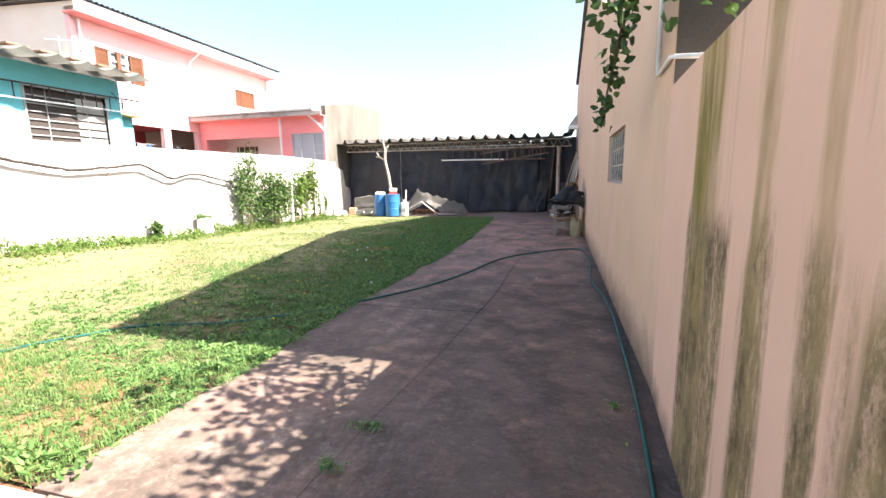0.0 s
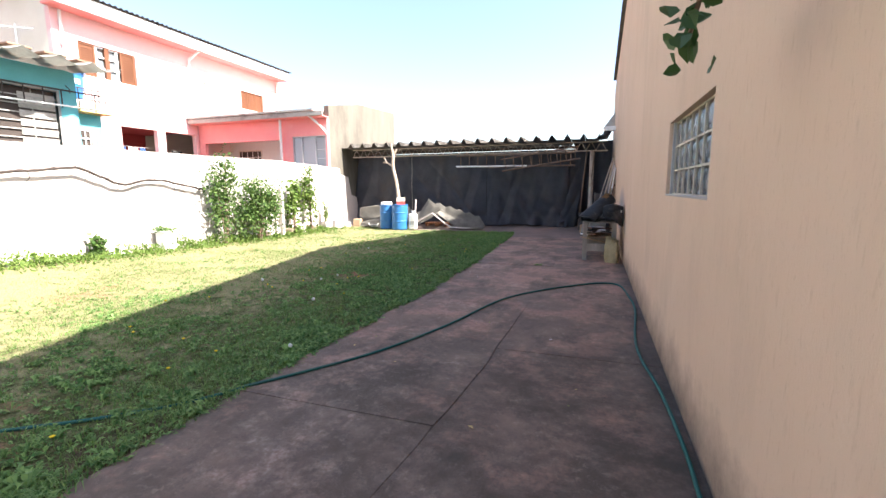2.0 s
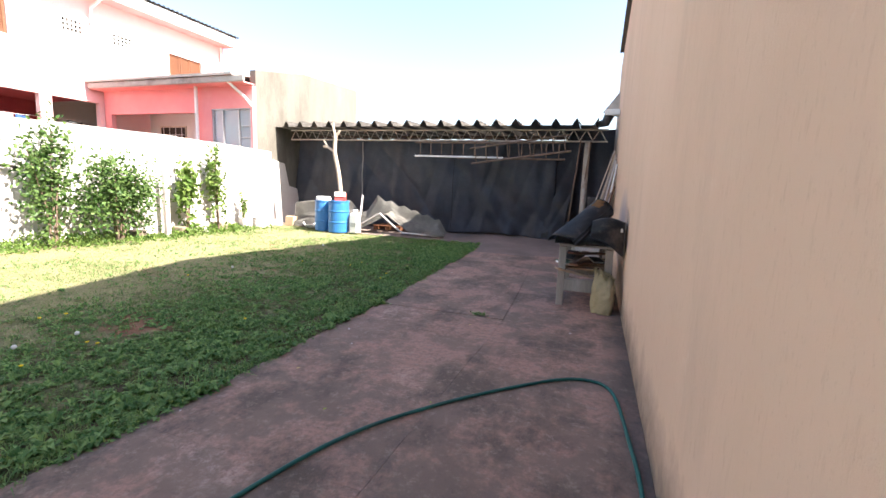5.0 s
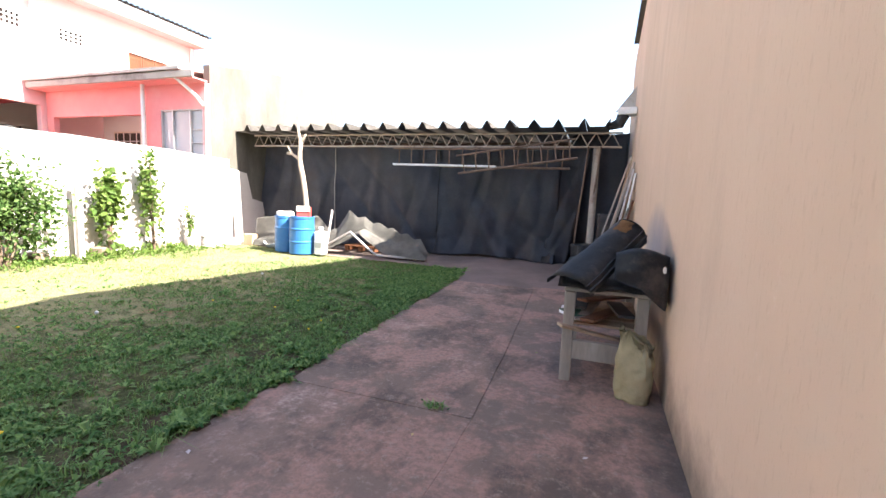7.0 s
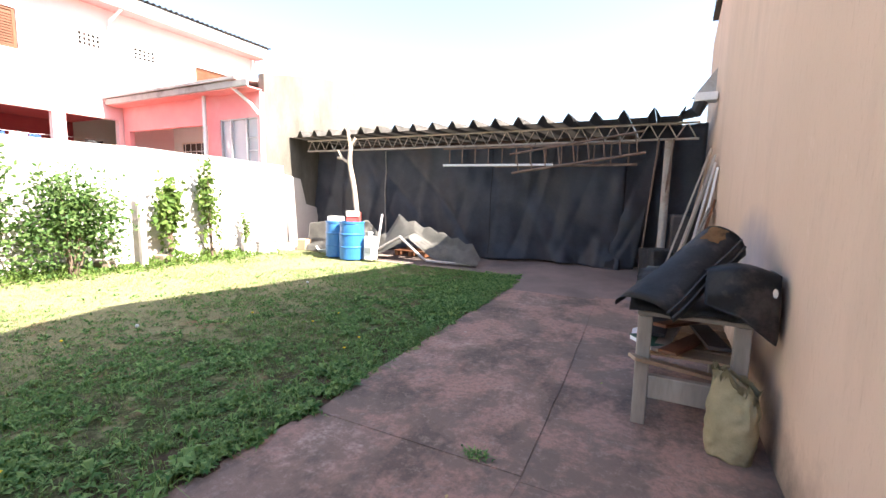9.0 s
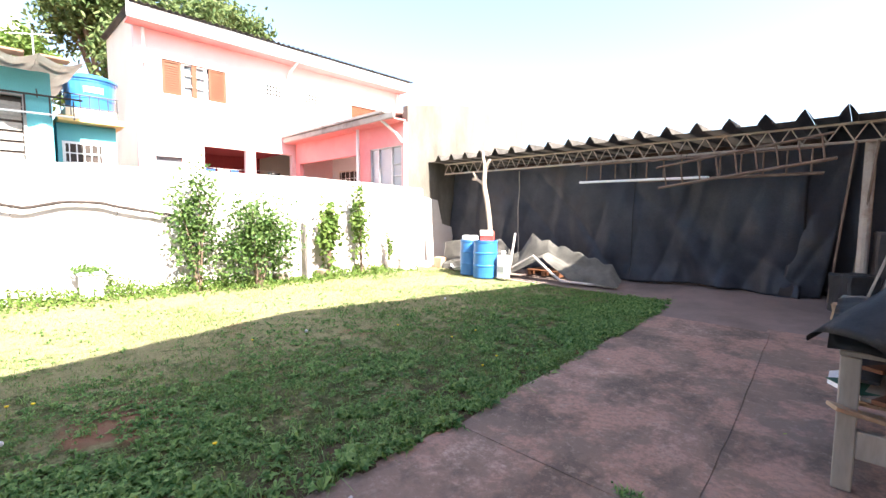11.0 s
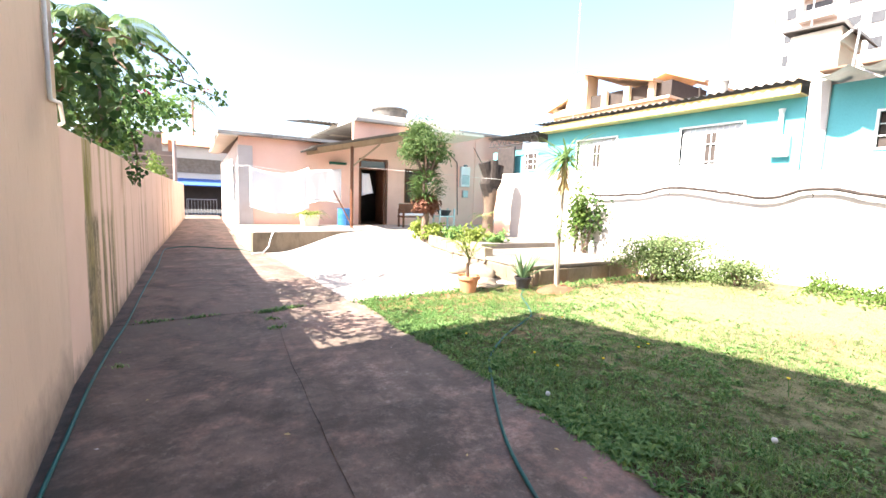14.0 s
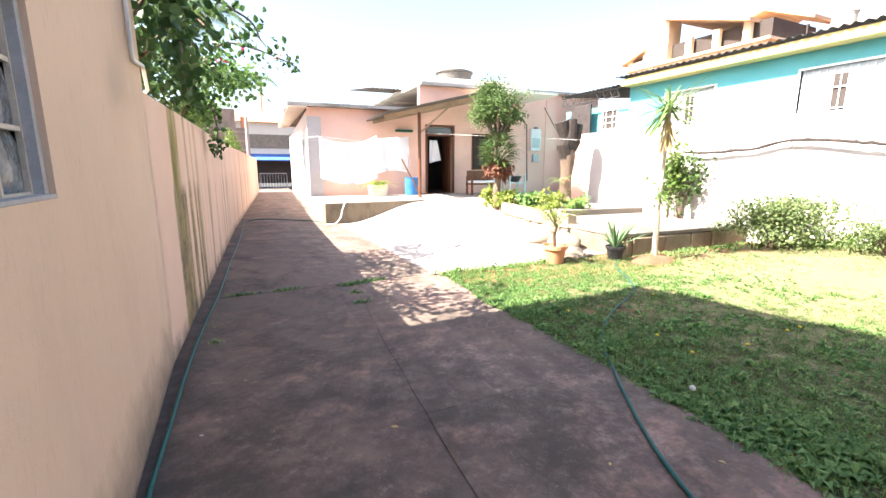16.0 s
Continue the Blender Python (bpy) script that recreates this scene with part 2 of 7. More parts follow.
surface("salmon paint", (0.82, 0.50, 0.39), (0.86, 0.56, 0.45), 0.9, 60, 0.85, 0.25, stain=(0.62, 0.40, 0.30), amount=0.4)
surface("teal paint", (0.125, 0.43, 0.47), (0.145, 0.47, 0.52), 0.9, 60, 0.8, 0.2, stain=(0.13, 0.37, 0.40), amount=0.3)
surface("yellow paint", (0.72, 0.52, 0.20), (0.76, 0.58, 0.27), 1.4, 50, 0.8, 0.2)
surface("white paint", (0.80, 0.80, 0.79), (0.76, 0.76, 0.75), 2.0, 40, 0.6, 0.1)
surface("grey plaster", (0.30, 0.29, 0.28), (0.38, 0.37, 0.35), 1.2, 50, 0.9, 0.4, stain=(0.18, 0.17, 0.16))
surface("weathered concrete", (0.19, 0.165, 0.14), (0.27, 0.24, 0.205), 0.8, 45, 0.92, 0.5, stretch=(1, 1, 0.5), stain=(0.055, 0.047, 0.037), amount=0.75)
surface("pale concrete", (0.31, 0.27, 0.245), (0.40, 0.355, 0.325), 0.7, 55, 0.9, 0.4, stain=(0.21, 0.15, 0.12), amount=0.5)
surface("dark concrete", (0.12, 0.105, 0.095), (0.19, 0.165, 0.15), 1.1, 50, 0.9, 0.4, stain=(0.07, 0.06, 0.055), amount=0.5)
surface("dusty floor", (0.165, 0.125, 0.108), (0.255, 0.19, 0.165), 1.1, 50, 0.9, 0.4, stain=(0.10, 0.08, 0.07), amount=0.6)
surface("shed fibre cement", (0.11, 0.10, 0.09), (0.17, 0.155, 0.14), 1.8, 40, 0.9, 0.5, stain=(0.10, 0.09, 0.08), amount=0.7)
surface("mossy concrete", (0.17, 0.13, 0.085), (0.27, 0.215, 0.15), 2.5, 45, 0.92, 0.5, stretch=(1, 1, 0.4), stain=(0.07, 0.058, 0.036), amount=0.7)
surface("stained cement", (0.125, 0.113, 0.095), (0.175, 0.16, 0.135), 1.1, 45, 0.92, 0.5, stretch=(1, 1, 0.35), stain=(0.065, 0.058, 0.047), amount=0.75)
surface("grey cement", (0.055, 0.058, 0.055), (0.08, 0.083, 0.078), 1.5, 45, 0.92, 0.4)
surface("old grout", (0.46, 0.42, 0.34), (0.56, 0.51, 0.42), 9, 80, 0.9, 0.3, stain=(0.24, 0.21, 0.16), amount=0.6)
surface("stone", (0.19, 0.15, 0.105), (0.30, 0.245, 0.185), 3.5, 50, 0.9, 0.6, stain=(0.20, 0.14, 0.10), amount=0.6)
surface("fibre cement", (0.34, 0.32, 0.29), (0.46, 0.44, 0.41), 1.8, 40, 0.9, 0.5, stain=(0.13, 0.115, 0.10), amount=0.7)
surface("dark fibre cement", (0.085, 0.08, 0.08), (0.14, 0.13, 0.12), 2.2, 40, 0.9, 0.5, stain=(0.05, 0.05, 0.05), amount=0.6)
surface("cloudy white", (0.62, 0.63, 0.66), (0.70, 0.71, 0.73), 2.0, 40, 0.7, 0.1)
surface("old tile", (0.22, 0.13, 0.09), (0.30, 0.19, 0.13), 3.0, 40, 0.9, 0.5, stain=(0.09, 0.075, 0.06), amount=0.6)
surface("terracotta", (0.52, 0.22, 0.11), (0.60, 0.29, 0.16), 5.0, 60, 0.85, 0.4, stain=(0.40, 0.19, 0.11))
surface("black tarp", (0.048, 0.053, 0.070), (0.088, 0.093, 0.115), 1.5, 35, 0.45, 0.5, spec=0.45, stain=(0.075, 0.06, 0.05), amount=0.6, dist=0.01)
surface("dusty tarp", (0.17, 0.16, 0.145), (0.28, 0.265, 0.235), 2.5, 40, 0.75, 0.5, stain=(0.08, 0.078, 0.075), amount=0.6)
surface("old truss paint", (0.38, 0.32, 0.27), (0.48, 0.42, 0.36), 6, 90, 0.75, 0.3, stain=(0.22, 0.14, 0.10), amount=0.6)
surface("rusty iron", (0.16, 0.11, 0.085), (0.26, 0.19, 0.15), 6, 90, 0.75, 0.4, metal=0.3, stain=(0.09, 0.05, 0.035))
surface("dark iron", (0.045, 0.04, 0.04), (0.08, 0.065, 0.06), 6, 90, 0.6, 0.3, metal=0.3)
surface("grey metal", (0.42, 0.43, 0.44), (0.52, 0.53, 0.54), 4, 70, 0.45, 0.15, metal=0.5, stain=(0.25, 0.24, 0.23))
surface("blue plastic", (0.022, 0.13, 0.34), (0.035, 0.175, 0.42), 3, 50, 0.4, 0.12, spec=0.45, stain=(0.10, 0.22, 0.45), amount=0.4)
surface("white plastic", (0.72, 0.72, 0.70), (0.80, 0.80, 0.78), 3, 50, 0.45, 0.1, stain=(0.55, 0.52, 0.46))
surface("black plastic", (0.022, 0.022, 0.024), (0.04, 0.04, 0.042), 5, 60, 0.5, 0.2)
surface("varnished wood", (0.115, 0.045, 0.022), (0.165, 0.068, 0.035), 3, 30, 0.55, 0.3, stretch=(1, 1, 0.25), stain=(0.18, 0.07, 0.03))
surface("grey wood", (0.24, 0.21, 0.18), (0.36, 0.32, 0.28), 3, 35, 0.9, 0.6, stretch=(1, 1, 0.2), stain=(0.13, 0.11, 0.09), amount=0.5)
surface("raw timber", (0.34, 0.23, 0.15), (0.46, 0.33, 0.22), 3, 35, 0.85, 0.5, stretch=(1, 1, 0.2), stain=(0.22, 0.14, 0.09))
surface("white cloth", (0.82, 0.82, 0.83), (0.86, 0.86, 0.86), 2, 120, 0.9, 0.15)
surface("sack weave", (0.27, 0.225, 0.125), (0.36, 0.305, 0.185), 5, 140, 0.85, 0.5, stain=(0.15, 0.125, 0.075), amount=0.7)
surface("bark", (0.12, 0.083, 0.06), (0.21, 0.15, 0.11), 7, 45, 0.95, 1.0, stretch=(1, 1, 0.3), stain=(0.09, 0.065, 0.05), dist=0.02)
surface("pale bark", (0.38, 0.31, 0.24), (0.50, 0.42, 0.34), 7, 45, 0.95, 0.8, stretch=(1, 1, 0.3), stain=(0.22, 0.17, 0.13), dist=0.015)
surface("earth", (0.20, 0.085, 0.045), (0.26, 0.125, 0.072), 2, 40, 0.95, 0.9, dist=0.02)
surface("green rubber", (0.008, 0.070, 0.060), (0.014, 0.105, 0.088), 4, 60, 0.55, 0.15, spec=0.3, stain=(0.06, 0.075, 0.06), amount=0.5)
surface("dark red", (0.23, 0.03, 0.035), (0.28, 0.045, 0.045), 2, 50, 0.85, 0.1)
surface("cream paint", (0.70, 0.64, 0.54), (0.76, 0.71, 0.62), 1, 50, 0.85, 0.2)
surface("dark room", (0.05, 0.04, 0.035), (0.07, 0.055, 0.05), 1, 50, 0.9, 0.1)
surface("wood floor", (0.16, 0.09, 0.05), (0.2, 0.12, 0.07), 3, 40, 0.6, 0.1)
surface("asphalt", (0.05, 0.05, 0.05), (0.07, 0.068, 0.066), 1.5, 80, 0.9, 0.5)
surface("tower paint", (0.50, 0.48, 0.46), (0.56, 0.54, 0.52), 0.2, 10, 0.9, 0.1)
surface("beige paint", (0.66, 0.53, 0.37), (0.72, 0.59, 0.43), 0.5, 20, 0.9, 0.1)
surface("red label", (0.40, 0.06, 0.05), (0.48, 0.10, 0.08), 5, 60, 0.6, 0.1)
surface("blue cloth", (0.05, 0.12, 0.36), (0.08, 0.17, 0.42), 5, 60, 0.9, 0.1)
surface("green cover", (0.015, 0.07, 0.045), (0.02, 0.09, 0.055), 5, 60, 0.6, 0.1)
surface("yellow petal", (0.80, 0.55, 0.02), (0.85, 0.62, 0.04), 30, 90, 0.8, 0.2)
surface("dandelion fluff", (0.62, 0.62, 0.60), (0.70, 0.70, 0.68), 30, 90, 0.9, 0.2)
surface("pink petal", (0.70, 0.05, 0.12), (0.75, 0.10, 0.18), 30, 90, 0.7, 0.2)
surface("white petal", (0.80, 0.80, 0.76), (0.84, 0.84, 0.80), 30, 90, 0.8, 0.1)
leafy("lawn blades", (0.085, 0.18, 0.042), (0.215, 0.290, 0.095), 0.55, 0.38)
leafy("dry blades", (0.145, 0.18, 0.075), (0.235, 0.25, 0.115), 0.6, 0.3)
leafy("weed leaves", (0.040, 0.120, 0.026), (0.255, 0.395, 0.130), 0.42, 0.35)
leafy("shrub leaves", (0.035, 0.085, 0.020), (0.12, 0.185, 0.055), 0.4, 0.35)
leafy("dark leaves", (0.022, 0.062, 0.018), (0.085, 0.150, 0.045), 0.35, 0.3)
leafy("climber leaves sun tint", (0.05, 0.12, 0.03), (0.17, 0.27, 0.08), 0.4, 0.4)
leafy("tree leaves", (0.035, 0.075, 0.022), (0.15, 0.19, 0.07), 0.45, 0.3)
leafy("grey-green leaves", (0.085, 0.14, 0.05), (0.23, 0.28, 0.12), 0.5, 0.3)
leafy("yucca leaves", (0.08, 0.17, 0.05), (0.24, 0.32, 0.12), 0.4, 0.35)
leafy("dry leaves", (0.42, 0.30, 0.12), (0.55, 0.42, 0.20), 0.7, 0.3)
leafy("yellow-green leaves", (0.14, 0.21, 0.04), (0.31, 0.35, 0.08), 0.45, 0.35)
surface("worn bumper", (0.020, 0.020, 0.022), (0.045, 0.045, 0.047), 6, 60, 0.5, 0.25, spec=0.45, stain=(0.16, 0.13, 0.11), amount=0.75)
surface("rust foam", (0.24, 0.12, 0.05), (0.32, 0.18, 0.08), 14, 60, 0.9, 0.6, stain=(0.06, 0.04, 0.03), amount=0.8)
surface("charred bark", (0.03, 0.024, 0.021), (0.06, 0.048, 0.042), 7, 45, 0.95, 1.0, dist=0.02)
surface("roof tiles", (0.52, 0.34, 0.20), (0.62, 0.43, 0.28), 2.0, 14, 0.9, 0.5)
surface("tower glass", (0.05, 0.053, 0.06), (0.08, 0.083, 0.09), 0.4, 10, 0.25, 0.05)
leafy("yellow-green shrub", (0.06, 0.12, 0.022), (0.16, 0.225, 0.055), 0.42, 0.35)
leafy("topiary leaves", (0.05, 0.11, 0.03), (0.15, 0.21, 0.07), 0.45, 0.3)
leafy("red-brown leaves", (0.12, 0.05, 0.035), (0.22, 0.10, 0.06), 0.6, 0.2)
leafy("palm leaves", (0.06, 0.13, 0.04), (0.16, 0.22, 0.08), 0.45, 0.35)
leafy("agave leaves", (0.09, 0.17, 0.08), (0.18, 0.27, 0.14), 0.45, 0.2)

# ---- mesh helpers ----
rng = np.random.default_rng(7)


def part(name, bm, material, parent=None, label="", smooth=False):
    me = bpy.data.meshes.new(name)
    if smooth:
        for f in bm.faces:
            f.smooth = True
    bm.normal_update()
    bm.to_mesh(me)
    bm.free()
    me.materials.append(M[material])
    ob = new(name, me)
    ob.parent = parent
    if label:
        tagged(ob, label)
    return ob


def raw(name, verts, faces, material, parent=None, label="", smooth=False):
    me = bpy.data.meshes.new(name)
    me.from_pydata(verts, [], faces)
    if smooth:
        me.polygons.foreach_set("use_smooth", [True] * len(me.polygons))
    me.update()
    me.materials.append(M[material])
    ob = new(name, me)
    ob.parent = parent
    if label:
        tagged(ob, label)
    return ob


def thing(name, label, category, at=(0, 0, 0), rz=0.0, group="", kind=""):
    ob = new(name)
    ob.empty_display_size = 0.1
    ob.matrix_basis = pose(*at, 0, 0, rz)
    return tagged(ob, label, category, group, kind)


def setting(name, label, category):
    """A piece of the setting, at the world's origin."""
    return thing(name, label, category, kind="structure")


def box(x0, x1, y0, y1, z0, z1, bevel=0.0, bm=None, m=None):
    bm = bm or bmesh.new()
    vs = [bm.verts.new((x, y, z)) for z in (z0, z1) for y in (y0, y1) for x in (x0, x1)]
    fs = [bm.faces.new([vs[i] for i in q]) for q in ((0, 2, 3, 1), (4, 5, 7, 6), (0, 1, 5, 4), (1, 3, 7, 5), (3, 2, 6, 7), (2, 0, 4, 6))]
    if m is not None:
        for v in vs:
            v.co = m @ v.co
    if bevel:
        bmesh.ops.bevel(bm, geom=list({e for f in fs for e in f.edges}), offset=bevel, segments=1, affect="EDGES")
    return bm


def prism(poly, axis, a, b, bm=None, bevel=0.0):
    """A polygon in the two other axes, stretched along an axis from a to b."""
    bm = bm or bmesh.new()

    def at(p, d):
        return (d, p[0], p[1]) if axis == 0 else (p[0], d, p[1]) if axis == 1 else (p[0], p[1], d)
    lo, hi = [bm.verts.new(at(p, a)) for p in poly], [bm.verts.new(at(p, b)) for p in poly]
    k = len(poly)
    fs = [bm.faces.new(lo[::-1]), bm.faces.new(hi)]
    fs += [bm.faces.new((lo[i], lo[(i + 1) % k], hi[(i + 1) % k], hi[i])) for i in range(k)]
    bmesh.ops.recalc_face_normals(bm, faces=fs)
    if bevel:
        bmesh.ops.bevel(bm, geom=list({e for f in fs for e in f.edges}), offset=bevel, segments=1, affect="EDGES")
    return bm


def tube(pts, r, n=8, bm=None, caps=True):
    """A round bar along points; r is a number or one radius a point."""
    bm = bm or bmesh.new()
    pts = [Vector(p) for p in pts]
    rs = list(r) if isinstance(r, (list, tuple)) else [r] * len(pts)
    rings, side = [], None
    for i, p in enumerate(pts):
        d = (pts[min(i + 1, len(pts) - 1)] - pts[max(i - 1, 0)]).normalized()
        if side is None:
            side = d.orthogonal().normalized()
        side = (side - d * side.dot(d)).normalized()
        up = d.cross(side)
        rings.append([bm.verts.new(p + (side * math.cos(2 * math.pi * k / n) + up * math.sin(2 * math.pi * k / n)) * rs[i]) for k in range(n)])
    for a, b in zip(rings, rings[1:]):
        for k in range(n):
            bm.faces.new((a[k], a[(k + 1) % n], b[(k + 1) % n], b[k]))
    if caps:
        bm.faces.new(rings[0][::-1])
        bm.faces.new(rings[-1])
    return bm


def lathe(profile, n=24, at=(0, 0, 0), bm=None):
    """Turned round z: profile of (radius, height), closed at both ends."""
    bm = bm or bmesh.new()
    rings = [[bm.verts.new((at[0] + r * math.cos(2 * math.pi * k / n), at[1] + r * math.sin(2 * math.pi * k / n), at[2] + z)) for k in range(n)] for r, z in profile]
    for a, b in zip(rings, rings[1:]):
        for k in range(n):
            bm.faces.new((a[k], a[(k + 1) % n], b[(k + 1) % n], b[k]))
    bm.faces.new(rings[0][::-1])
    bm.faces.new(rings[-1])
    return bm


def sheet(nu, nv, f, thick=0.0, bm=None):
    """A grid surface f(u, v), u and v from 0 to 1, made thick."""
    bm = bm or bmesh.new()
    g = [[bm.verts.new(f(i / nu, j / nv)) for j in range(nv + 1)] for i in range(nu + 1)]
    fs = [bm.faces.new((g[i][j], g[i + 1][j], g[i + 1][j + 1], g[i][j + 1])) for i in range(nu) for j in range(nv)]
    if thick:
        bmesh.ops.solidify(bm, geom=fs, thickness=thick)
    return bm


def wob(x, y=0.0, z=0.0, s=1.0):
    return noise.noise(Vector((x * s, y * s, z * s)))


def leaves(name, centres, length, width, material, parent=None, label="", normals=None, droop=0.3, spread=1.0):
    """Many folded leaves, each two triangles pairs, at the centres given."""
    c = np.asarray(centres, float)
    k = len(c)
    if normals is None:
        d = rng.normal(size=(k, 3))
        d[:, 2] -= droop
    else:
        d = np.asarray(normals, float) + rng.normal(size=(k, 3)) * 0.35 * spread
        d[:, 2] -= droop
    d /= np.linalg.norm(d, axis=1)[:, None]
    s = np.cross(d, rng.normal(size=(k, 3)))
    s /= np.linalg.norm(s, axis=1)[:, None] + 1e-9
    n = np.cross(d, s)
    size = (rng.uniform(0.65, 1.25, k) * length)[:, None]
    w = (rng.uniform(0.8, 1.2, k) * width)[:, None]
    lift, side = n * w * 0.16, s * w * 0.5
    v = np.stack([c, c + d * size * 0.28 + side * 0.92 + lift, c + d * size * 0.66 + side * 0.8 + lift * 0.8, c + d * size,
                  c + d * size * 0.66 - side * 0.8 + lift * 0.8, c + d * size * 0.28 - side * 0.92 + lift], axis=1).reshape(-1, 3)
    f = [(6 * i, 6 * i + 1, 6 * i + 2, 6 * i + 3) for i in range(k)] + [(6 * i, 6 * i + 3, 6 * i + 4, 6 * i + 5) for i in range(k)]
    return raw(name, v.tolist(), f, material, parent, label)


def blob_points(k, centre, radii, shell=0.45, rough=0.25, seed=0):
    """Points in a lumpy crown, mostly near its outside, with gaps."""
    g = np.random.default_rng(seed)
    out = []
    while len(out) < k:
        d = g.normal(size=3)
        d /= np.linalg.norm(d)
        lump = 1 + rough * 2.2 * wob(d[0] * 1.7 + seed, d[1] * 1.7, d[2] * 1.7)
        if wob(d[0] * 4 + seed, d[1] * 4, d[2] * 4) < -0.32:
            continue
        r = lump * g.uniform(shell, 1.0) ** 0.6
        out.append([centre[i] + d[i] * radii[i] * r for i in range(3)])
    return out


def blades(name, roots, length, width, material, parent=None, lean=0.5, seg=2, label=""):
    """Narrow bent blades of grass or strap leaves from their roots."""
    r = np.asarray(roots, float)
    k = len(r)
    a = rng.uniform(0, 2 * math.pi, k)
    d = np.stack([np.cos(a), np.sin(a), np.zeros(k)], 1)
    s = np.stack([-np.sin(a), np.cos(a), np.zeros(k)], 1)
    ln = (length if np.ndim(length) else length * np.ones(k)) * rng.uniform(0.6, 1.3, k)
    tilt = rng.uniform(0.15, 1.0, k) * lean
    mid = r + (d * tilt[:, None] * 0.5 + np.array([0, 0, 1]) * (1 - 0.3 * tilt[:, None])) * (ln * 0.55)[:, None]
    tip = r + (d * tilt[:, None] * 1.5 + np.array([0, 0, 1]) * (1 - 0.75 * tilt[:, None])) * ln[:, None]
    w = width * rng.uniform(0.7, 1.3, k)[:, None]
    v = np.stack([r - s * w * 0.5, r + s * w * 0.5, mid + s * w * 0.45, mid - s * w * 0.45, tip], 1).reshape(-1, 3)
    f = []
    for i in range(k):
        b = 5 * i
        f += [(b, b + 1, b + 2, b + 3), (b + 3, b + 2, b + 4)]
    return raw(name, v.tolist(), f, material, parent, label)


def strap(base, direction, length, width, droop=0.4, fold=0.15, n=5, bm=None):
    """One long arching strap leaf, folded along its middle."""
    bm = bm or bmesh.new()
    d = Vector(direction).normalized()
    side = d.cross(Vector((0, 0, 1)))
    side = side.normalized() if side.length > 0.05 else Vector((1, 0, 0))
    rows = []
    for i in range(n + 1):
        t = i / n
        p = Vector(base) + d * length * t + Vector((0, 0, -droop * length * t * t))
        w = width * (0.55 + 1.4 * t - 1.9 * t * t) * 0.5 if t < 1 else 0.002
        w = max(w, 0.002)
        up = side.cross(d)
        rows.append([bm.verts.new(p - side * w + up * w * fold * 2), bm.verts.new(p), bm.verts.new(p + side * w + up * w * fold * 2)])
    for a, b in zip(rows, rows[1:]):
        bm.faces.new((a[0], a[1], b[1], b[0]))
        bm.faces.new((a[1], a[2], b[2], b[1]))
    return bm

# ---- ground, lawn, drive ----
def edge_x(y):
    """The ragged left edge of the drive."""
    return float(np.interp(y, [0.1, 1.6, 3.5, 6.7, 9.0, 11.0, 14.2, 15.6], [-2.38, -2.27, -2.25, -2.06, -2.02, -2.06, -2.17, -2.2])) + 0.018 * wob(y, 3.1, 0, 2.3) + 0.010 * wob(y, 6.1, 0, 9.0)


def lawn_z(x, y):
    s = min(max((-x - 2.6) / 6.5, 0.0), 1.0)
    top = float(np.interp(y, [0, 1.0, 2.4, 4, 8, 12, 14.2, 16], [0.02, 0.06, 0.30, 0.36, 0.15, 0.07, 0.06, 0.08]))
    return -0.012 + top * s ** 1.5 + 0.02 * wob(x, y, 0, 1.3) + 0.01 * wob(x, y, 5, 4.0)


def patio_z(x, y):
    a = min(max((-y - 1.6) / 5.0, 0.0), 1.0)
    b = min(max((-2.5 - x) / 2.3, 0.0), 1.0)
    return 0.55 * a * b * b * (3 - 2 * b)


ground = part("ground", box(-600, 600, -600, 600, -0.6, -0.10), "earth")
tagged(ground, "reddish brown bare earth under the whole place", "ground", kind="structure")

lawn = part("lawn", sheet(90, 130, lambda u, v: ((lambda y: (lambda x: (x, y, lawn_z(x, y)))(-9.12 + u * (9.12 + edge_x(y) + 0.05)))(0.12 + v * 15.6))), "lawn soil", smooth=True)
tagged(lawn, "patchy weedy lawn with bare earth showing", "lawn", kind="structure")
part("verge", box(-9.05, -2.3, -0.1, 0.35, -0.2, -0.035), "earth", lawn, "bare red earth verge")

drive = setting("driveway", "red-stained cracked concrete driveway slabs", "driveway")


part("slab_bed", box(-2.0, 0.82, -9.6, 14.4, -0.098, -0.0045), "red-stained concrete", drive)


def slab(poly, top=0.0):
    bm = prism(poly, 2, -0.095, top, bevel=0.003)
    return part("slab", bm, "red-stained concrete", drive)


def joint_x(y):
    return float(np.interp(y, [0, 0.6, 2.3, 4.3, 9.4, 11, 14.9], [-1.05, -1.02, -0.81, -0.62, -0.45, -0.52, -0.74])) + 0.014 * wob(y, 8.0, 0, 2.1) + 0.007 * wob(y, 1.5, 0, 9.0)


def left_col(y0, y1, top):
    ys = np.linspace(y0 + 0.0025, y1 - 0.0025, max(3, int((y1 - y0) / 0.18)))
    slab([(joint_x(y) - 0.0012 - 0.004 * max(0.0, wob(y, 5, 0, 7)), y) for y in ys] + [(edge_x(y), y) for y in ys[::-1]], top)


def right_col(y0, y1, top):
    ys = np.linspace(y0 + 0.0025, y1 - 0.0025, max(3, int((y1 - y0) / 0.18)))
    slab([(0.82, y0 + 0.0025), (0.82, y1 - 0.0025)] + [(joint_x(y) + 0.0025, y) for y in ys[::-1]], top)


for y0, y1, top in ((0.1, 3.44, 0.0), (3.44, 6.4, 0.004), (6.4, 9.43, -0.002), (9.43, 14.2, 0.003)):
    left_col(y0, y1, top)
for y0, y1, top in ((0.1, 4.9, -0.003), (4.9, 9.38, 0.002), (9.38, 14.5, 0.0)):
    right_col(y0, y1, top)

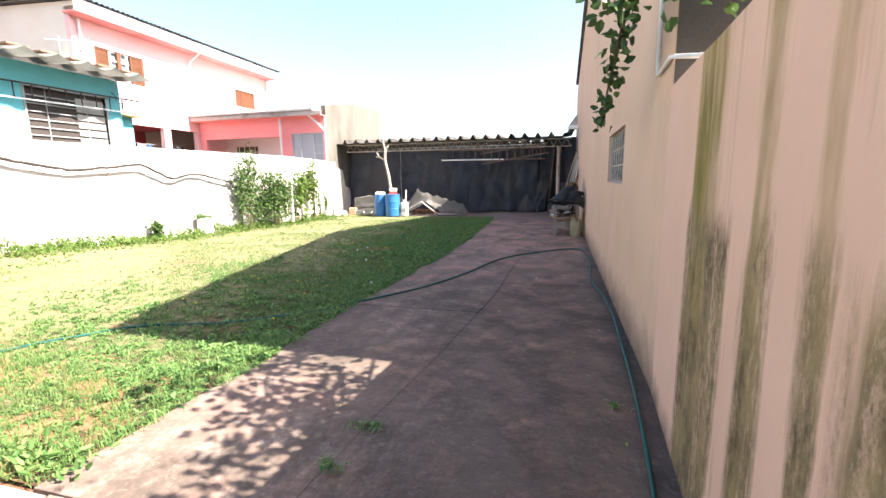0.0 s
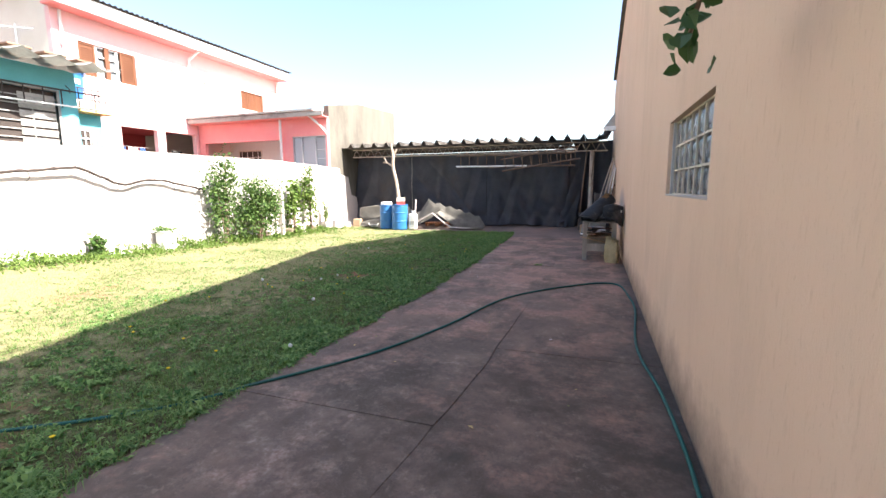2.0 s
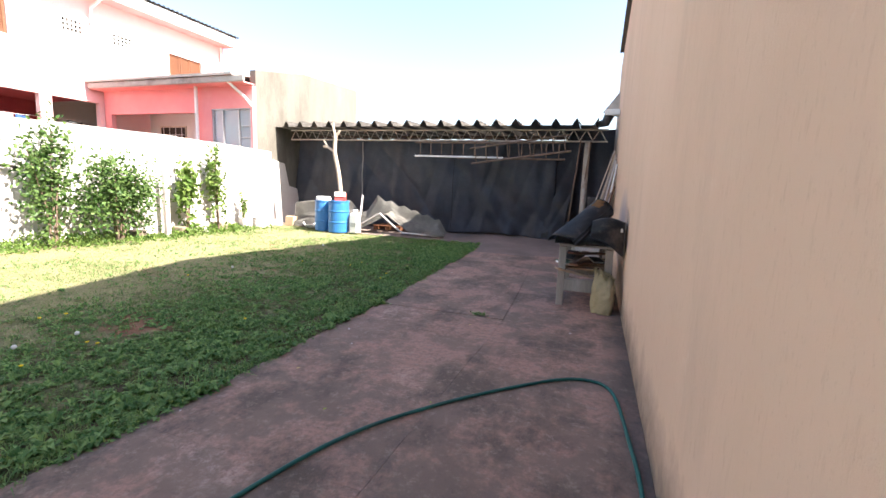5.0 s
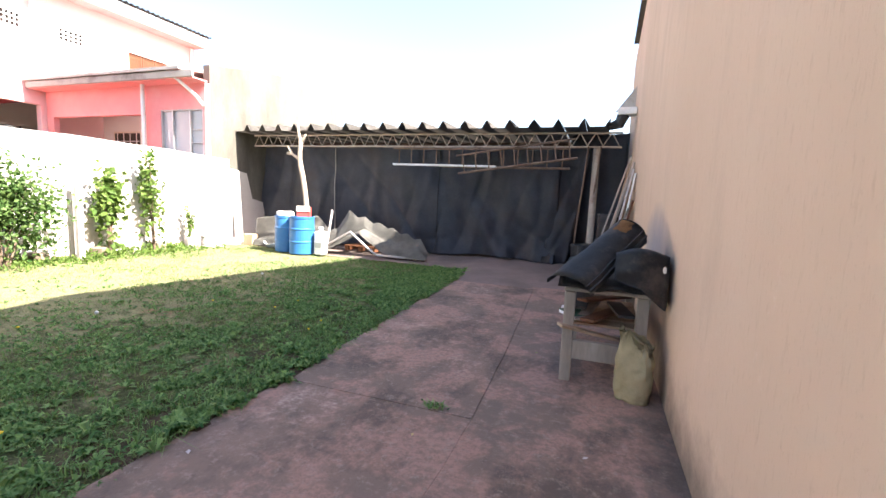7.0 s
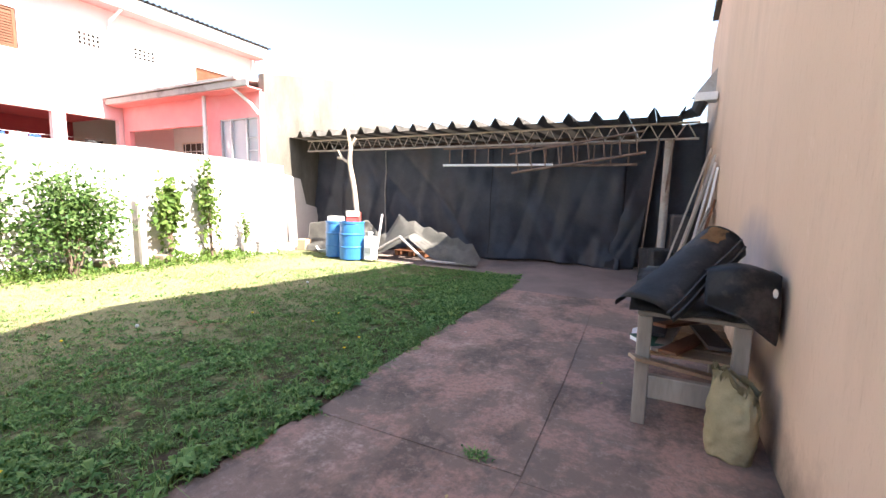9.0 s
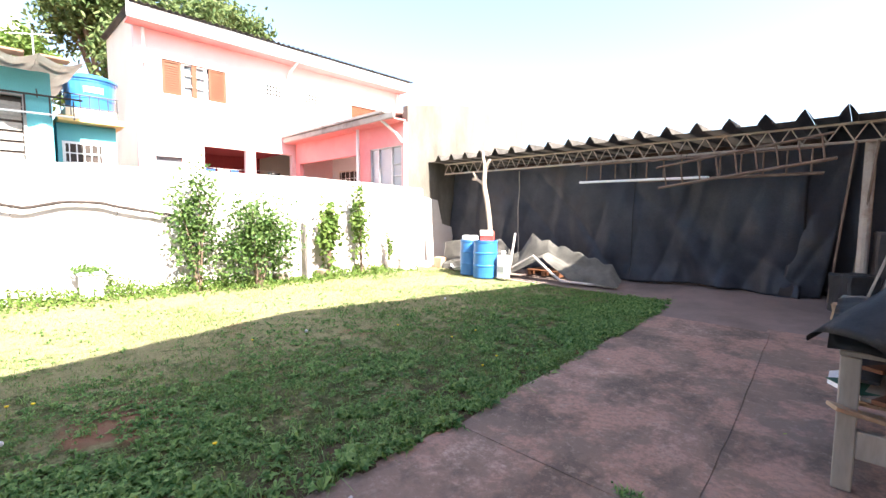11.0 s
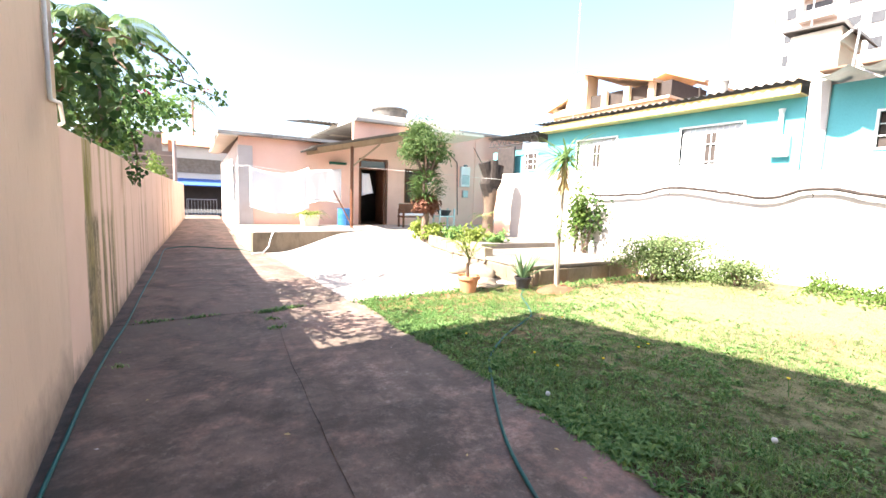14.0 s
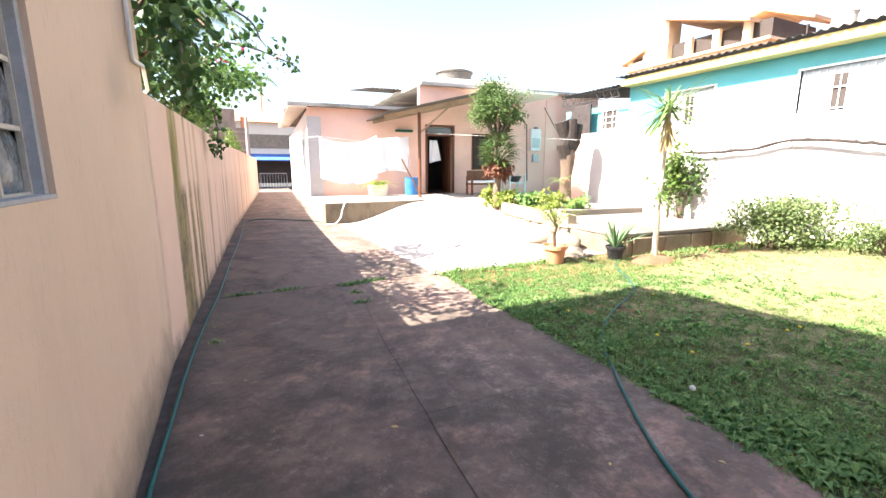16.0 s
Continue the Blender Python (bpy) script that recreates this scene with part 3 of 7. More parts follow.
def shed_z(y):
    return -0.004 + 0.115 * min(max((y - 14.21) / 2.2, 0.0), 1.0)


shed_floor = setting("shed_floor", "dusty grey concrete floor of the shed", "floor")
part("slab", sheet(4, 24, lambda u, v: (-2.25 + 3.07 * u, 14.40 + 6.1 * v, shed_z(14.40 + 6.1 * v) - 0.006)), "dusty floor", shed_floor)
part("slab", sheet(4, 20, lambda u, v: (-9.7 + 7.49 * u, 15.4 + 5.12 * v, min(shed_z(15.4 + 5.12 * v), 0.02 + 0.2 * v))), "dusty floor", shed_floor)
part("slab", sheet(2, 2, lambda u, v: (-2.2 + 1.45 * u, 14.21 + 0.30 * v, shed_z(14.21 + 0.30 * v))), "dusty floor", shed_floor)

patio = part("patio", sheet(46, 46, lambda u, v: (-9.2 + u * 6.95, -9.7 + v * 9.78, patio_z(-9.2 + u * 6.95, -9.7 + v * 9.78) - 0.004)), "pale concrete", smooth=True)
tagged(patio, "pale sunlit concrete yard rising to the house", "patio", kind="structure")
for k in range(4):
    ya, yb = 0.09 - 2.45 * k, 0.09 - 2.45 * (k + 1) + 0.006
    slab([(0.82, ya), (-2.24, ya), (-2.24, yb), (0.82, yb)], 0.002 * (k % 2))
alley = part("alley", prism([(0.1, -9.7), (-2.1, -9.7), (-3.6, -30), (-1.5, -30)], 2, -0.09, -0.004), "red-stained concrete")
tagged(alley, "narrow concrete alley beside the house", "pavement", kind="structure")
street = part("street", box(-60, 60, -44, -30, -0.1, -0.05), "asphalt")
tagged(street, "grey asphalt street beyond the alley", "road", kind="structure")

# ---- tall building with the gable wall, on the drive's other side ----
XR, YC, YE, PEAK, HP, HC = 0.82, 1.85, 18.7, 9.75, 7.13, 5.24


def gable_z(y):
    return HP - abs(y - PEAK) * (HP - HC) / (PEAK - YC)


WY0, WY1, WZ0, WZ1 = 3.862, 5.384, 1.44, 2.06
hall = setting("building_east", "tall peach roughcast building with a gable roof", "building")
bm = prism([(YC, -0.1), (WY0, -0.1), (WY0, gable_z(WY0)), (YC, gable_z(YC))], 0, XR, XR + 0.2)
prism([(WY0, -0.1), (WY1, -0.1), (WY1, WZ0), (WY0, WZ0)], 0, XR, XR + 0.2, bm)
prism([(WY0, WZ1), (WY1, WZ1), (WY1, gable_z(WY1)), (WY0, gable_z(WY0))], 0, XR, XR + 0.2, bm)
prism([(WY1, -0.1), (YE, -0.1), (YE, gable_z(YE)), (PEAK, HP), (WY1, gable_z(WY1))], 0, XR, XR + 0.2, bm)
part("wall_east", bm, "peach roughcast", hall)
part("side_wall", box(XR + 0.004, 9.0, YC - 0.012, YC + 0.2, -0.1, HC - 0.02), "grey cement", hall, "bare grey cement render")
part("side_wall", box(XR + 0.2, 9.0, YE - 0.2, YE, -0.1, gable_z(YE) - 0.02), "grey plaster", hall, "bare grey cement render")
part("back_wall", prism([(YC, -0.1), (YE, -0.1), (YE, gable_z(YE)), (PEAK, HP), (YC, HC)], 0, 9.0, 9.2), "grey plaster", hall)
for s in (-1, 1):
    y_out = PEAK + s * (PEAK - YC + 0.25)
    part("roof", prism([(PEAK, HP + 0.012), (PEAK, HP + 0.09), (y_out, gable_z(y_out) + 0.09), (y_out, gable_z(y_out) + 0.012)], 0, XR - 0.10, 9.3), "dark fibre cement", hall)
part("inner_lining", box(XR + 0.55, XR + 0.6, WY0 - 0.6, WY1 + 0.6, 0.6, 2.9), "cream paint", hall)

# glass-block window
win = setting("window_1", "window of wavy glass blocks in a pale mortar grid", "window")
part("window_frame", box(XR + 0.02, XR + 0.15, WY0, WY0 + 0.03, WZ0, WZ1, bm=box(XR + 0.03, XR + 0.15, WY1 - 0.03, WY1, WZ0, WZ1)), "grey metal", win)
part("window_sill", box(XR - 0.003, XR + 0.05, WY0, WY1, WZ0 - 0.010, WZ0 + 0.005, 0.002), "grey plaster", win, "thin grey cement sill")
COLS, ROWS_N = 7, 3
cw, ch = (WY1 - WY0 - 0.06) / COLS, (WZ1 - WZ0 - 0.012) / ROWS_N
bm = bmesh.new()
for i in range(COLS + 1):
    y = WY0 + 0.03 + i * cw
    box(XR + 0.050, XR + 0.13, y - 0.0075, y + 0.0075, WZ0 + 0.006, WZ1 - 0.006, bm=bm)
for j in range(ROWS_N + 1):
    z = WZ0 + 0.006 + j * ch
    box(XR + 0.052, XR + 0.128, WY0 + 0.03, WY1 - 0.03, z - 0.0075, z + 0.0075, bm=bm)
part("mortar_grid", bm, "old grout", win, "pale mortar grid")
for i in range(COLS):
    for j in range(ROWS_N):
        y, z = WY0 + 0.03 + i * cw, WZ0 + 0.006 + j * ch
        def bulge(u, v, y=y, z=z):
            e = (1 - (2 * u - 1) ** 4) * (1 - (2 * v - 1) ** 4)
            return (XR + 0.066 - 0.014 * e + 0.005 * e * wob(u * 3 + i, v * 3 + j), y + 0.008 + u * (cw - 0.016), z + 0.008 + v * (ch - 0.016))
        part("glass_block", sheet(5, 5, bulge, 0.05), "wavy glass block", win, smooth=True)

# pipe down the corner of the building
pipe = thing("drain_pipe", "white plastic drain pipe bent over the garden wall", "pipe", (XR - 0.05, YC + 0.1, 0))
part("pipe", tube([(0.03, 0.29, 4.6), (0.03, 0.29, 2.24), (0.03, 0.27, 2.21), (0.03, 0.22, 2.21), (0.03, -0.08, 2.24), (0.04, -0.2, 2.215), (0.07, -0.5, 2.14), (0.16, -0.7, 2.1)], 0.014, 10), "white plastic", pipe, smooth=True)
part("bracket", box(0.005, 0.05, 0.265, 0.315, 3.2, 3.23), "grey metal", pipe)

# garden wall that carries on past the building, and the wall opposite
gw = part("wall_garden", bmesh.new(), "pink mossy plaster")
bm = bmesh.new()
PW = [(0.818, 1.865), (0.33, -6.4), (-1.15, -24.0)]
for (xa, ya), (xb, yb) in zip(PW, PW[1:]):
    n = int(abs(yb - ya) / 0.5)
    for k in range(n):
        pa, pb = [(xa + (xb - xa) * t, ya + (yb - ya) * t) for t in (k / n, (k + 1) / n)]
        za, zb = 2.065 + 0.012 * wob(pa[1], 2, 0, 1.5), 2.065 + 0.012 * wob(pb[1], 2, 0, 1.5)
        vs = [bm.verts.new(q) for q in ((*pa, -0.1), (*pb, -0.1), (*pb, zb), (*pa, za), (pa[0] + 0.16, pa[1], -0.1), (pb[0] + 0.16, pb[1], -0.1), (pb[0] + 0.16, pb[1], zb), (pa[0] + 0.16, pa[1], za))]
        for q in ((0, 1, 2, 3), (5, 4, 7, 6), (3, 2, 6, 7)):
            bm.faces.new([vs[i] for i in q])
bmesh.ops.remove_doubles(bm, verts=bm.verts[:], dist=0.0005)
bm.to_mesh(gw.data)
bm.free()
tagged(gw, "pink plastered garden wall streaked with green moss", "wall", kind="structure")


def lw_top(y):
    return float(np.interp(y, [-4, 2.4, 2.5, 8, 12, 14, 15.8], [2.5, 2.5, 2.3, 2.33, 2.37, 2.34, 2.27])) + 0.015 * wob(y, 9, 0, 1.1)


LWX = -9.1
bm = bmesh.new()
ys = np.linspace(-3.95, 15.8, 80)
prev = None
for y in ys:
    x, z = LWX + 0.02 * wob(y, 1, 0, 0.6), lw_top(y)
    ring = [bm.verts.new(q) for q in ((x, y, -0.1), (x, y, z * 0.5), (x, y, z), (x - 0.16, y, z), (x - 0.16, y, -0.1))]
    if prev:
        for i in range(4):
            bm.faces.new((prev[i], ring[i], ring[i + 1], prev[i + 1]))
    prev = ring
bm.faces.new(prev)
bmesh.ops.recalc_face_normals(bm, faces=bm.faces[:])
lw = part("wall_west", bm, "white render", smooth=False)
pw = part("wall_west_end", box(LWX - 0.14, LWX - 0.01, -4.75, -3.96, -0.1, 2.5, 0.01), "salmon paint")
tagged(pw, "short salmon painted end of the boundary wall", "wall", kind="structure")
tagged(lw, "long white rendered boundary wall, stained in places", "wall", kind="structure")


# ---- windows and small house parts ----
def barred_window(parent, plane, a0, a1, z0, z1, facing, bars=9, cross=1, frame_m="white paint", bar_m="white paint", glass_m="dark room", depth=0.10, name="window"):
    """A window on a wall x=plane (facing 'x') or y=plane (facing 'y'): frame, pane, bars."""
    w = part(name, _slab_on(plane, a0, a1, z0, z1, facing, -depth, -depth + 0.02), glass_m, parent)
    bm = bmesh.new()
    t = 0.05
    for (p0, p1, q0, q1) in ((a0 - t, a0, z0 - t, z1 + t), (a1, a1 + t, z0 - t, z1 + t), (a0, a1, z0 - t, z0), (a0, a1, z1, z1 + t)):
        _slab_on(plane, p0, p1, q0, q1, facing, -depth, 0.025, bm)
    part("frame", bm, frame_m, w)
    for k in range(bars):
        a = a0 + (k + 0.5) * (a1 - a0) / bars
        part("bar", _slab_on(plane, a - 0.010, a + 0.010, z0, z1, facing, -depth + 0.03, -depth + 0.048), bar_m, w)
    for k in range(cross):
        z = z0 + (k + 1) * (z1 - z0) / (cross + 1)
        part("bar", _slab_on(plane, a0, a1, z - 0.012, z + 0.012, facing, -depth + 0.048, -depth + 0.062), bar_m, w)
    return w


def _slab_on(plane, a0, a1, z0, z1, facing, d0, d1, bm=None):
    """A thin box on a wall; d0 and d1 are depths out of the wall."""
    if facing == "x":
        return box(plane + d0, plane + d1, a0, a1, z0, z1, bm=bm)
    if facing == "-y":
        return box(a0, a1, plane - d1, plane - d0, z0, z1, bm=bm)
    return box(a0, a1, plane + d0, plane + d1, z0, z1, bm=bm)


def wall_with_holes(plane, thick, a0, a1, z0, z1, holes, facing, bm=None):
    """A wall of boxes round rectangular holes (b0, b1, h0, h1), sorted along the wall; it lies behind its plane."""
    bm = bm or bmesh.new()
    cur = a0
    for b0, b1, h0, h1 in sorted(holes):
        if b0 > cur:
            _slab_on(plane, cur, b0, z0, z1, facing, -thick, 0, bm)
        if h0 > z0:
            _slab_on(plane, b0, b1, z0, h0, facing, -thick, 0, bm)
        if h1 < z1:
            _slab_on(plane, b0, b1, h1, z1, facing, -thick, 0, bm)
        cur = b1
    if cur < a1:
        _slab_on(plane, cur, a1, z0, z1, facing, -thick, 0, bm)
    bmesh.ops.remove_doubles(bm, verts=bm.verts[:], dist=0.0005)
    return bm


def corrugated(a0, a1, b0, b1, za, zb, pitch, amp, along, thick=0.012, per=8, power=1.0):
    """A corrugated sheet: waves run across a, the sheet falls from zb at b1 to za at b0. along: 'y' puts a on y and b on x."""
    n = max(4, int((a1 - a0) / pitch * per))

    def f(u, v):
        a = a0 + u * (a1 - a0)
        c = 0.5 + 0.5 * math.cos(2 * math.pi * a / pitch)
        z = za + (zb - za) * v + amp * (2 * c ** power - 1)
        b = b0 + v * (b1 - b0)
        return (b, a, z) if along == "y" else (a, b, z)
    return sheet(n, 1, f, thick)


# ---- pink two-storey house ----
PX = -15.34
pink = thing("house", "two-storey pink house with a corrugated roof", "house", (PX, 10.2, 0))
pink.matrix_basis = pose(0, 0, 0)
bm = wall_with_holes(PX, 0.2, 10.2, 20.2, 3.9, 6.95, [(10.88, 12.72, 5.15, 6.18), (14.04, 14.65, 5.70, 6.13), (15.53, 16.23, 5.71, 6.10), (17.6, 19.05, 5.2, 6.02)], "x")
wall_with_holes(PX, 0.2, 10.2, 20.2, -0.1, 3.9, [(10.62, 11.34, 2.85, 3.32), (11.97, 13.31, 1.2, 3.70), (13.62, 14.98, 1.2, 3.70)], "x", bm)
part("wall", bm, "pale pink paint", pink)
part("wall", box(PX - 4, PX - 0.2, 10.2, 10.4, -0.1, 7.2), "cream paint", pink, "unpainted beige side wall")
part("wall", box(PX - 4, PX - 0.2, 20.0, 20.2, -0.1, 7.2), "cream paint", pink)
part("wall", box(PX - 4, PX - 3.8, 10.4, 20.0, -0.1, 7.2), "cream paint", pink)
part("soffit", box(PX, PX + 0.55, 10.0, 20.25, 6.93, 6.99), "pink paint", pink, "salmon pink soffit board")
part("fascia", box(PX + 0.55, PX + 0.62, 9.95, 20.3, 6.93, 7.32, 0.01), "white paint", pink)
part("roof", corrugated(10.02, 20.4, PX + 0.72, PX - 4.15, 7.36, 7.6, 0.18, 0.026, "y"), "dark fibre cement", pink)
part("gable_end", prism([(PX - 4, 7.2), (PX + 0.55, 7.2), (PX + 0.55, 7.32), (PX - 4, 7.54)], 1, 10.2, 10.4), "cream paint", pink)
for y in (10.42, 20.0):
    part("downpipe", tube([(PX + 0.08, y, 6.9), (PX + 0.08, y, 5.9 if y < 12 else 3.9)], 0.045), "white plastic", pink)
part("downpipe", tube([(PX + 0.5, 15.0, 6.93), (PX + 0.1, 14.86, 6.6), (PX + 0.07, 14.84, 6.15)], 0.045), "white plastic", pink)
# bedroom window with folded shutters
wn = part("window", box(PX - 0.16, PX - 0.14, 10.88, 12.72, 5.15, 6.18), "window glass", pink)
bm = box(PX - 0.14, PX - 0.06, 11.42, 11.48, 5.15, 6.18)
for a in (11.80, 12.08):
    box(PX - 0.14, PX - 0.06, a, a + 0.05, 5.15, 6.18, bm=bm)
for z in (5.15, 5.48, 5.82, 6.13):
    box(PX - 0.14, PX - 0.07, 11.42, 12.18, z, z + 0.04, bm=bm)
part("frame", bm, "white paint", wn)
part("mullion", box(PX - 0.10, PX - 0.03, 11.70, 11.84, 5.15, 6.18), "varnished wood", wn)


def shutter(y0, y1, z0, z1, parent, plane):
    s = part("shutter", box(plane + 0.0, plane + 0.012, y0, y1, z0, z1), "varnished wood", parent, "brown louvred wooden shutter")
    bm = bmesh.new()
    for a, b in ((y0, y0 + 0.06), (y1 - 0.06, y1)):
        box(plane + 0.012, plane + 0.04, a, b, z0, z1, bm=bm)
    for a, b in ((z0, z0 + 0.06), (z1 - 0.06, z1)):
        box(plane + 0.012, plane + 0.038, y0 + 0.06, y1 - 0.06, a, b, bm=bm)
    k = int((z1 - z0 - 0.12) / 0.07)
    for i in range(k):
        z = z0 + 0.07 + i * 0.07
        box(plane + 0.014, plane + 0.03, y0 + 0.06, y1 - 0.06, z, z + 0.045, bm=bm)
    part("slats", bm, "varnished wood", s)


shutter(10.90, 11.40, 5.16, 6.17, wn, PX - 0.07)
shutter(12.20, 12.70, 5.16, 6.17, wn, PX - 0.07)
wn2 = part("window", box(PX - 0.16, PX - 0.14, 17.6, 19.05, 5.2, 6.02), "dark room", pink)
for a, b in ((17.62, 18.10), (18.12, 18.55), (18.57, 19.03)):
    shutter(a, b, 5.21, 6.01, wn2, PX - 0.09)
for y0, y1, z0, z1 in ((14.04, 14.65, 5.70, 6.13), (15.53, 16.23, 5.71, 6.10)):
    v = part("vent", box(PX - 0.17, PX - 0.15, y0, y1, z0, z1), "dark room", pink)
    bm = bmesh.new()
    for k in range(6):
        y = y0 + k * (y1 - y0 - 0.04) / 5
        box(PX - 0.06, PX + 0.008, y, y + 0.022, z0, z1, bm=bm)
    for k in range(4):
        z = z0 + k * (z1 - z0 - 0.04) / 3
        box(PX - 0.06, PX + 0.005, y0, y1, z, z + 0.022, bm=bm)
    part("grille", bm, "white paint", v, "white concrete vent grille")
sw = part("window", box(PX - 0.14, PX - 0.12, 10.62, 11.34, 2.85, 3.32), "window glass", pink)
part("frame", _slab_on(PX, 10.62, 11.34, 3.26, 3.32, "x", -0.12, 0.0), "grey metal", sw)
part("porch_wall", box(PX - 3.0, PX - 2.9, 11.0, 15.0, 0.3, 3.9), "dark red", pink, "dark red inner porch wall")
part("porch_wall", box(PX - 2.9, PX - 0.2, 10.9, 11.0, 0.3, 3.9), "dark red", pink)
part("porch_ceiling", box(PX - 2.9, PX - 0.2, 11.0, 15.0, 3.8, 3.88), "dark red", pink)
part("porch_floor", box(PX - 2.9, PX - 0.2, 11.0, 15.0, 1.0, 1.2), "pale concrete", pink)

# washing and a bicycle wheel rim glimpsed in the porch
for i, (y, w, h, mt) in enumerate(((12.25, 0.45, 0.5, "blue cloth"), (12.75, 0.4, 0.42, "white cloth"), (13.12, 0.3, 0.5, "blue cloth"), (14.55, 0.5, 0.35, "black plastic"))):
    cl = part("hung_washing", sheet(6, 6, lambda u, v, y=y, w=w, h=h: (PX - 0.6 + 0.05 * math.sin(u * 9 + i), y - w / 2 + u * w, 3.05 - v * h + 0.02 * math.sin(u * 7)), 0.006), mt, smooth=True)
    tagged(cl, "washing hung on the porch line", "laundry", "porch washing")
line = part("clothes_line", tube([(PX - 0.6, 11.0, 3.12), (PX - 0.6, 13.0, 3.06), (PX - 0.6, 14.98, 3.12)], 0.006, 5), "white plastic")
tagged(line, "white clothes line across the porch", "clothes line")

# ---- low wing of the pink house ----
WYF = 15.1
wing = thing("house_wing", "low pink wing with a lean-to roof and open porch", "house")
wl = wall_with_holes(WYF, 0.15, -15.3, -9.14, -0.1, 4.08, [(-15.0, -11.2, 1.0, 3.36), (-10.68, -9.22, 1.9, 3.46)], "-y")
part("wall", wl, "pink paint", wing)
part("inner_wall", box(-15.2, -9.4, 16.6, 16.7, -0.1, 4.05), "white paint", wing)
part("inner_wall", box(-10.8, -10.7, 15.26, 16.6, -0.1, 4.05), "white paint", wing)
barred_window(wing, 16.596, -14.65, -13.5, 2.35, 3.12, "-y", bars=4, cross=2, frame_m="cream paint", bar_m="white paint", depth=0.0)
part("eave_board", box(-15.3, -9.0, 14.62, 14.68, 4.10, 4.26, 0.01), "fibre cement", wing, "grey eave gutter board")
part("soffit", box(-15.3, -9.05, 14.68, 15.1, 4.08, 4.11), "pink paint", wing)
part("roof", prism([(14.55, 4.27), (20.0, 4.95), (20.0, 5.02), (14.55, 4.34)], 0, -15.3, -9.35), "fibre cement", wing)
w3 = part("window", box(-10.68, -9.22, 15.18, 15.20, 1.9, 3.46), "pale window glass", wing)
bm = bmesh.new()
for a in (-10.68, -10.30, -9.70, -9.26):
    box(a, a + 0.035, 15.12, 15.18, 1.9, 3.46, bm=bm)
for z in (1.9, 3.43):
    box(-10.645, -9.26, 15.125, 15.175, z, z + 0.03, bm=bm)
for z in (2.3, 2.62, 2.95):
    box(-9.665, -9.26, 15.125, 15.175, z, z + 0.02, bm=bm)
part("frame", bm, "grey metal", w3)
part("room", box(-10.6, -9.3, 16.2, 16.25, 1.5, 3.6), "white paint", wing)
part("post", tube([(-11.1, 14.95, -0.1), (-11.1, 14.95, 4.24)], 0.05, 10), "white plastic", wing, "white pipe post")
part("downpipe", tube([(-9.65, 14.66, 4.16), (-9.32, 15.0, 3.75), (-9.1, 15.04, 3.5)], 0.04, 8), "white plastic", wing)
part("wall", prism([(15.255, -0.1), (20.9, -0.1), (20.9, 5.12), (17.5, 4.95), (15.255, 4.54)], 0, -9.35, -9.15), "stained cement", wing, "stained bare concrete end wall")
part("wall", box(-9.35, -2.0, 20.9, 21.1, -0.1, 3.0), "stained cement", wing)

# ---- shed with the tarpaulin ----
shed = thing("shed", "open shed under a wavy cement roof on a steel truss", "shed")
tr = part("truss", tube([(-8.9, 16.5, 2.72), (0.6, 16.5, 2.70)], 0.022, 6), "old truss paint", shed, "pale rusty steel lattice beam")
part("top_chord", tube([(-8.9, 16.5, 3.0), (0.6, 16.5, 2.99)], 0.022, 6), "old truss paint", tr)
for k in range(30):
    x = -8.9 + k * 0.315
    part("web_bar", tube([(x, 16.5, 2.72), (x + 0.157, 16.5, 3.0)], 0.011, 5), "old truss paint", tr)
    part("web_bar", tube([(x + 0.157, 16.5, 3.0), (x + 0.315, 16.5, 2.72)], 0.011, 5), "old truss paint", tr)
part("post", tube([(0.12, 16.62, 0.05), (0.12, 16.62, 2.7)], 0.075, 12), "old truss paint", shed, "pale weathered round post")
for k in range(20):
    x0 = -9.75 + k * 0.505

    def wave(u, v, x0=x0):
        c = abs(2 * u - 1)
        z = 3.05 + 0.17 * max(0.0, 1 - 2.4 * (1 - c)) ** 0.8 if c > 0.58 else 3.05
        return (x0 + u * 0.50, 16.05 + v * 4.4, z + 0.10 * v + 0.01 * wob(x0, 4))
    part("roof_sheet", sheet(14, 1, wave, 0.012), "shed fibre cement", shed)
part("wall", box(-9.9, -9.7, 15.9, 20.6, -0.05, 3.1), "dark concrete", shed, "sooty concrete side wall")
part("wall", box(-9.7, 0.82, 20.5, 20.7, -0.05, 3.1), "dark concrete", shed)
# unseen east wall, added to keep the sun out of the shed
part("wall", box(0.82, 1.0, 18.72, 20.7, -0.05, 3.1), "dark concrete", shed)
part("purlin", box(-9.7, 0.8, 18.3, 18.38, 2.95, 3.04), "rusty iron", shed)

# wall stub stepping down beside the shed
stub = part("wall_stub", prism([(15.8, -0.1), (17.2, -0.1), (17.2, 1.1), (16.6, 1.25), (16.4, 1.95), (15.8, 2.05)], 0, -9.26, -9.1), "white render")
tagged(stub, "broken stepped end of the white wall", "wall", kind="structure")


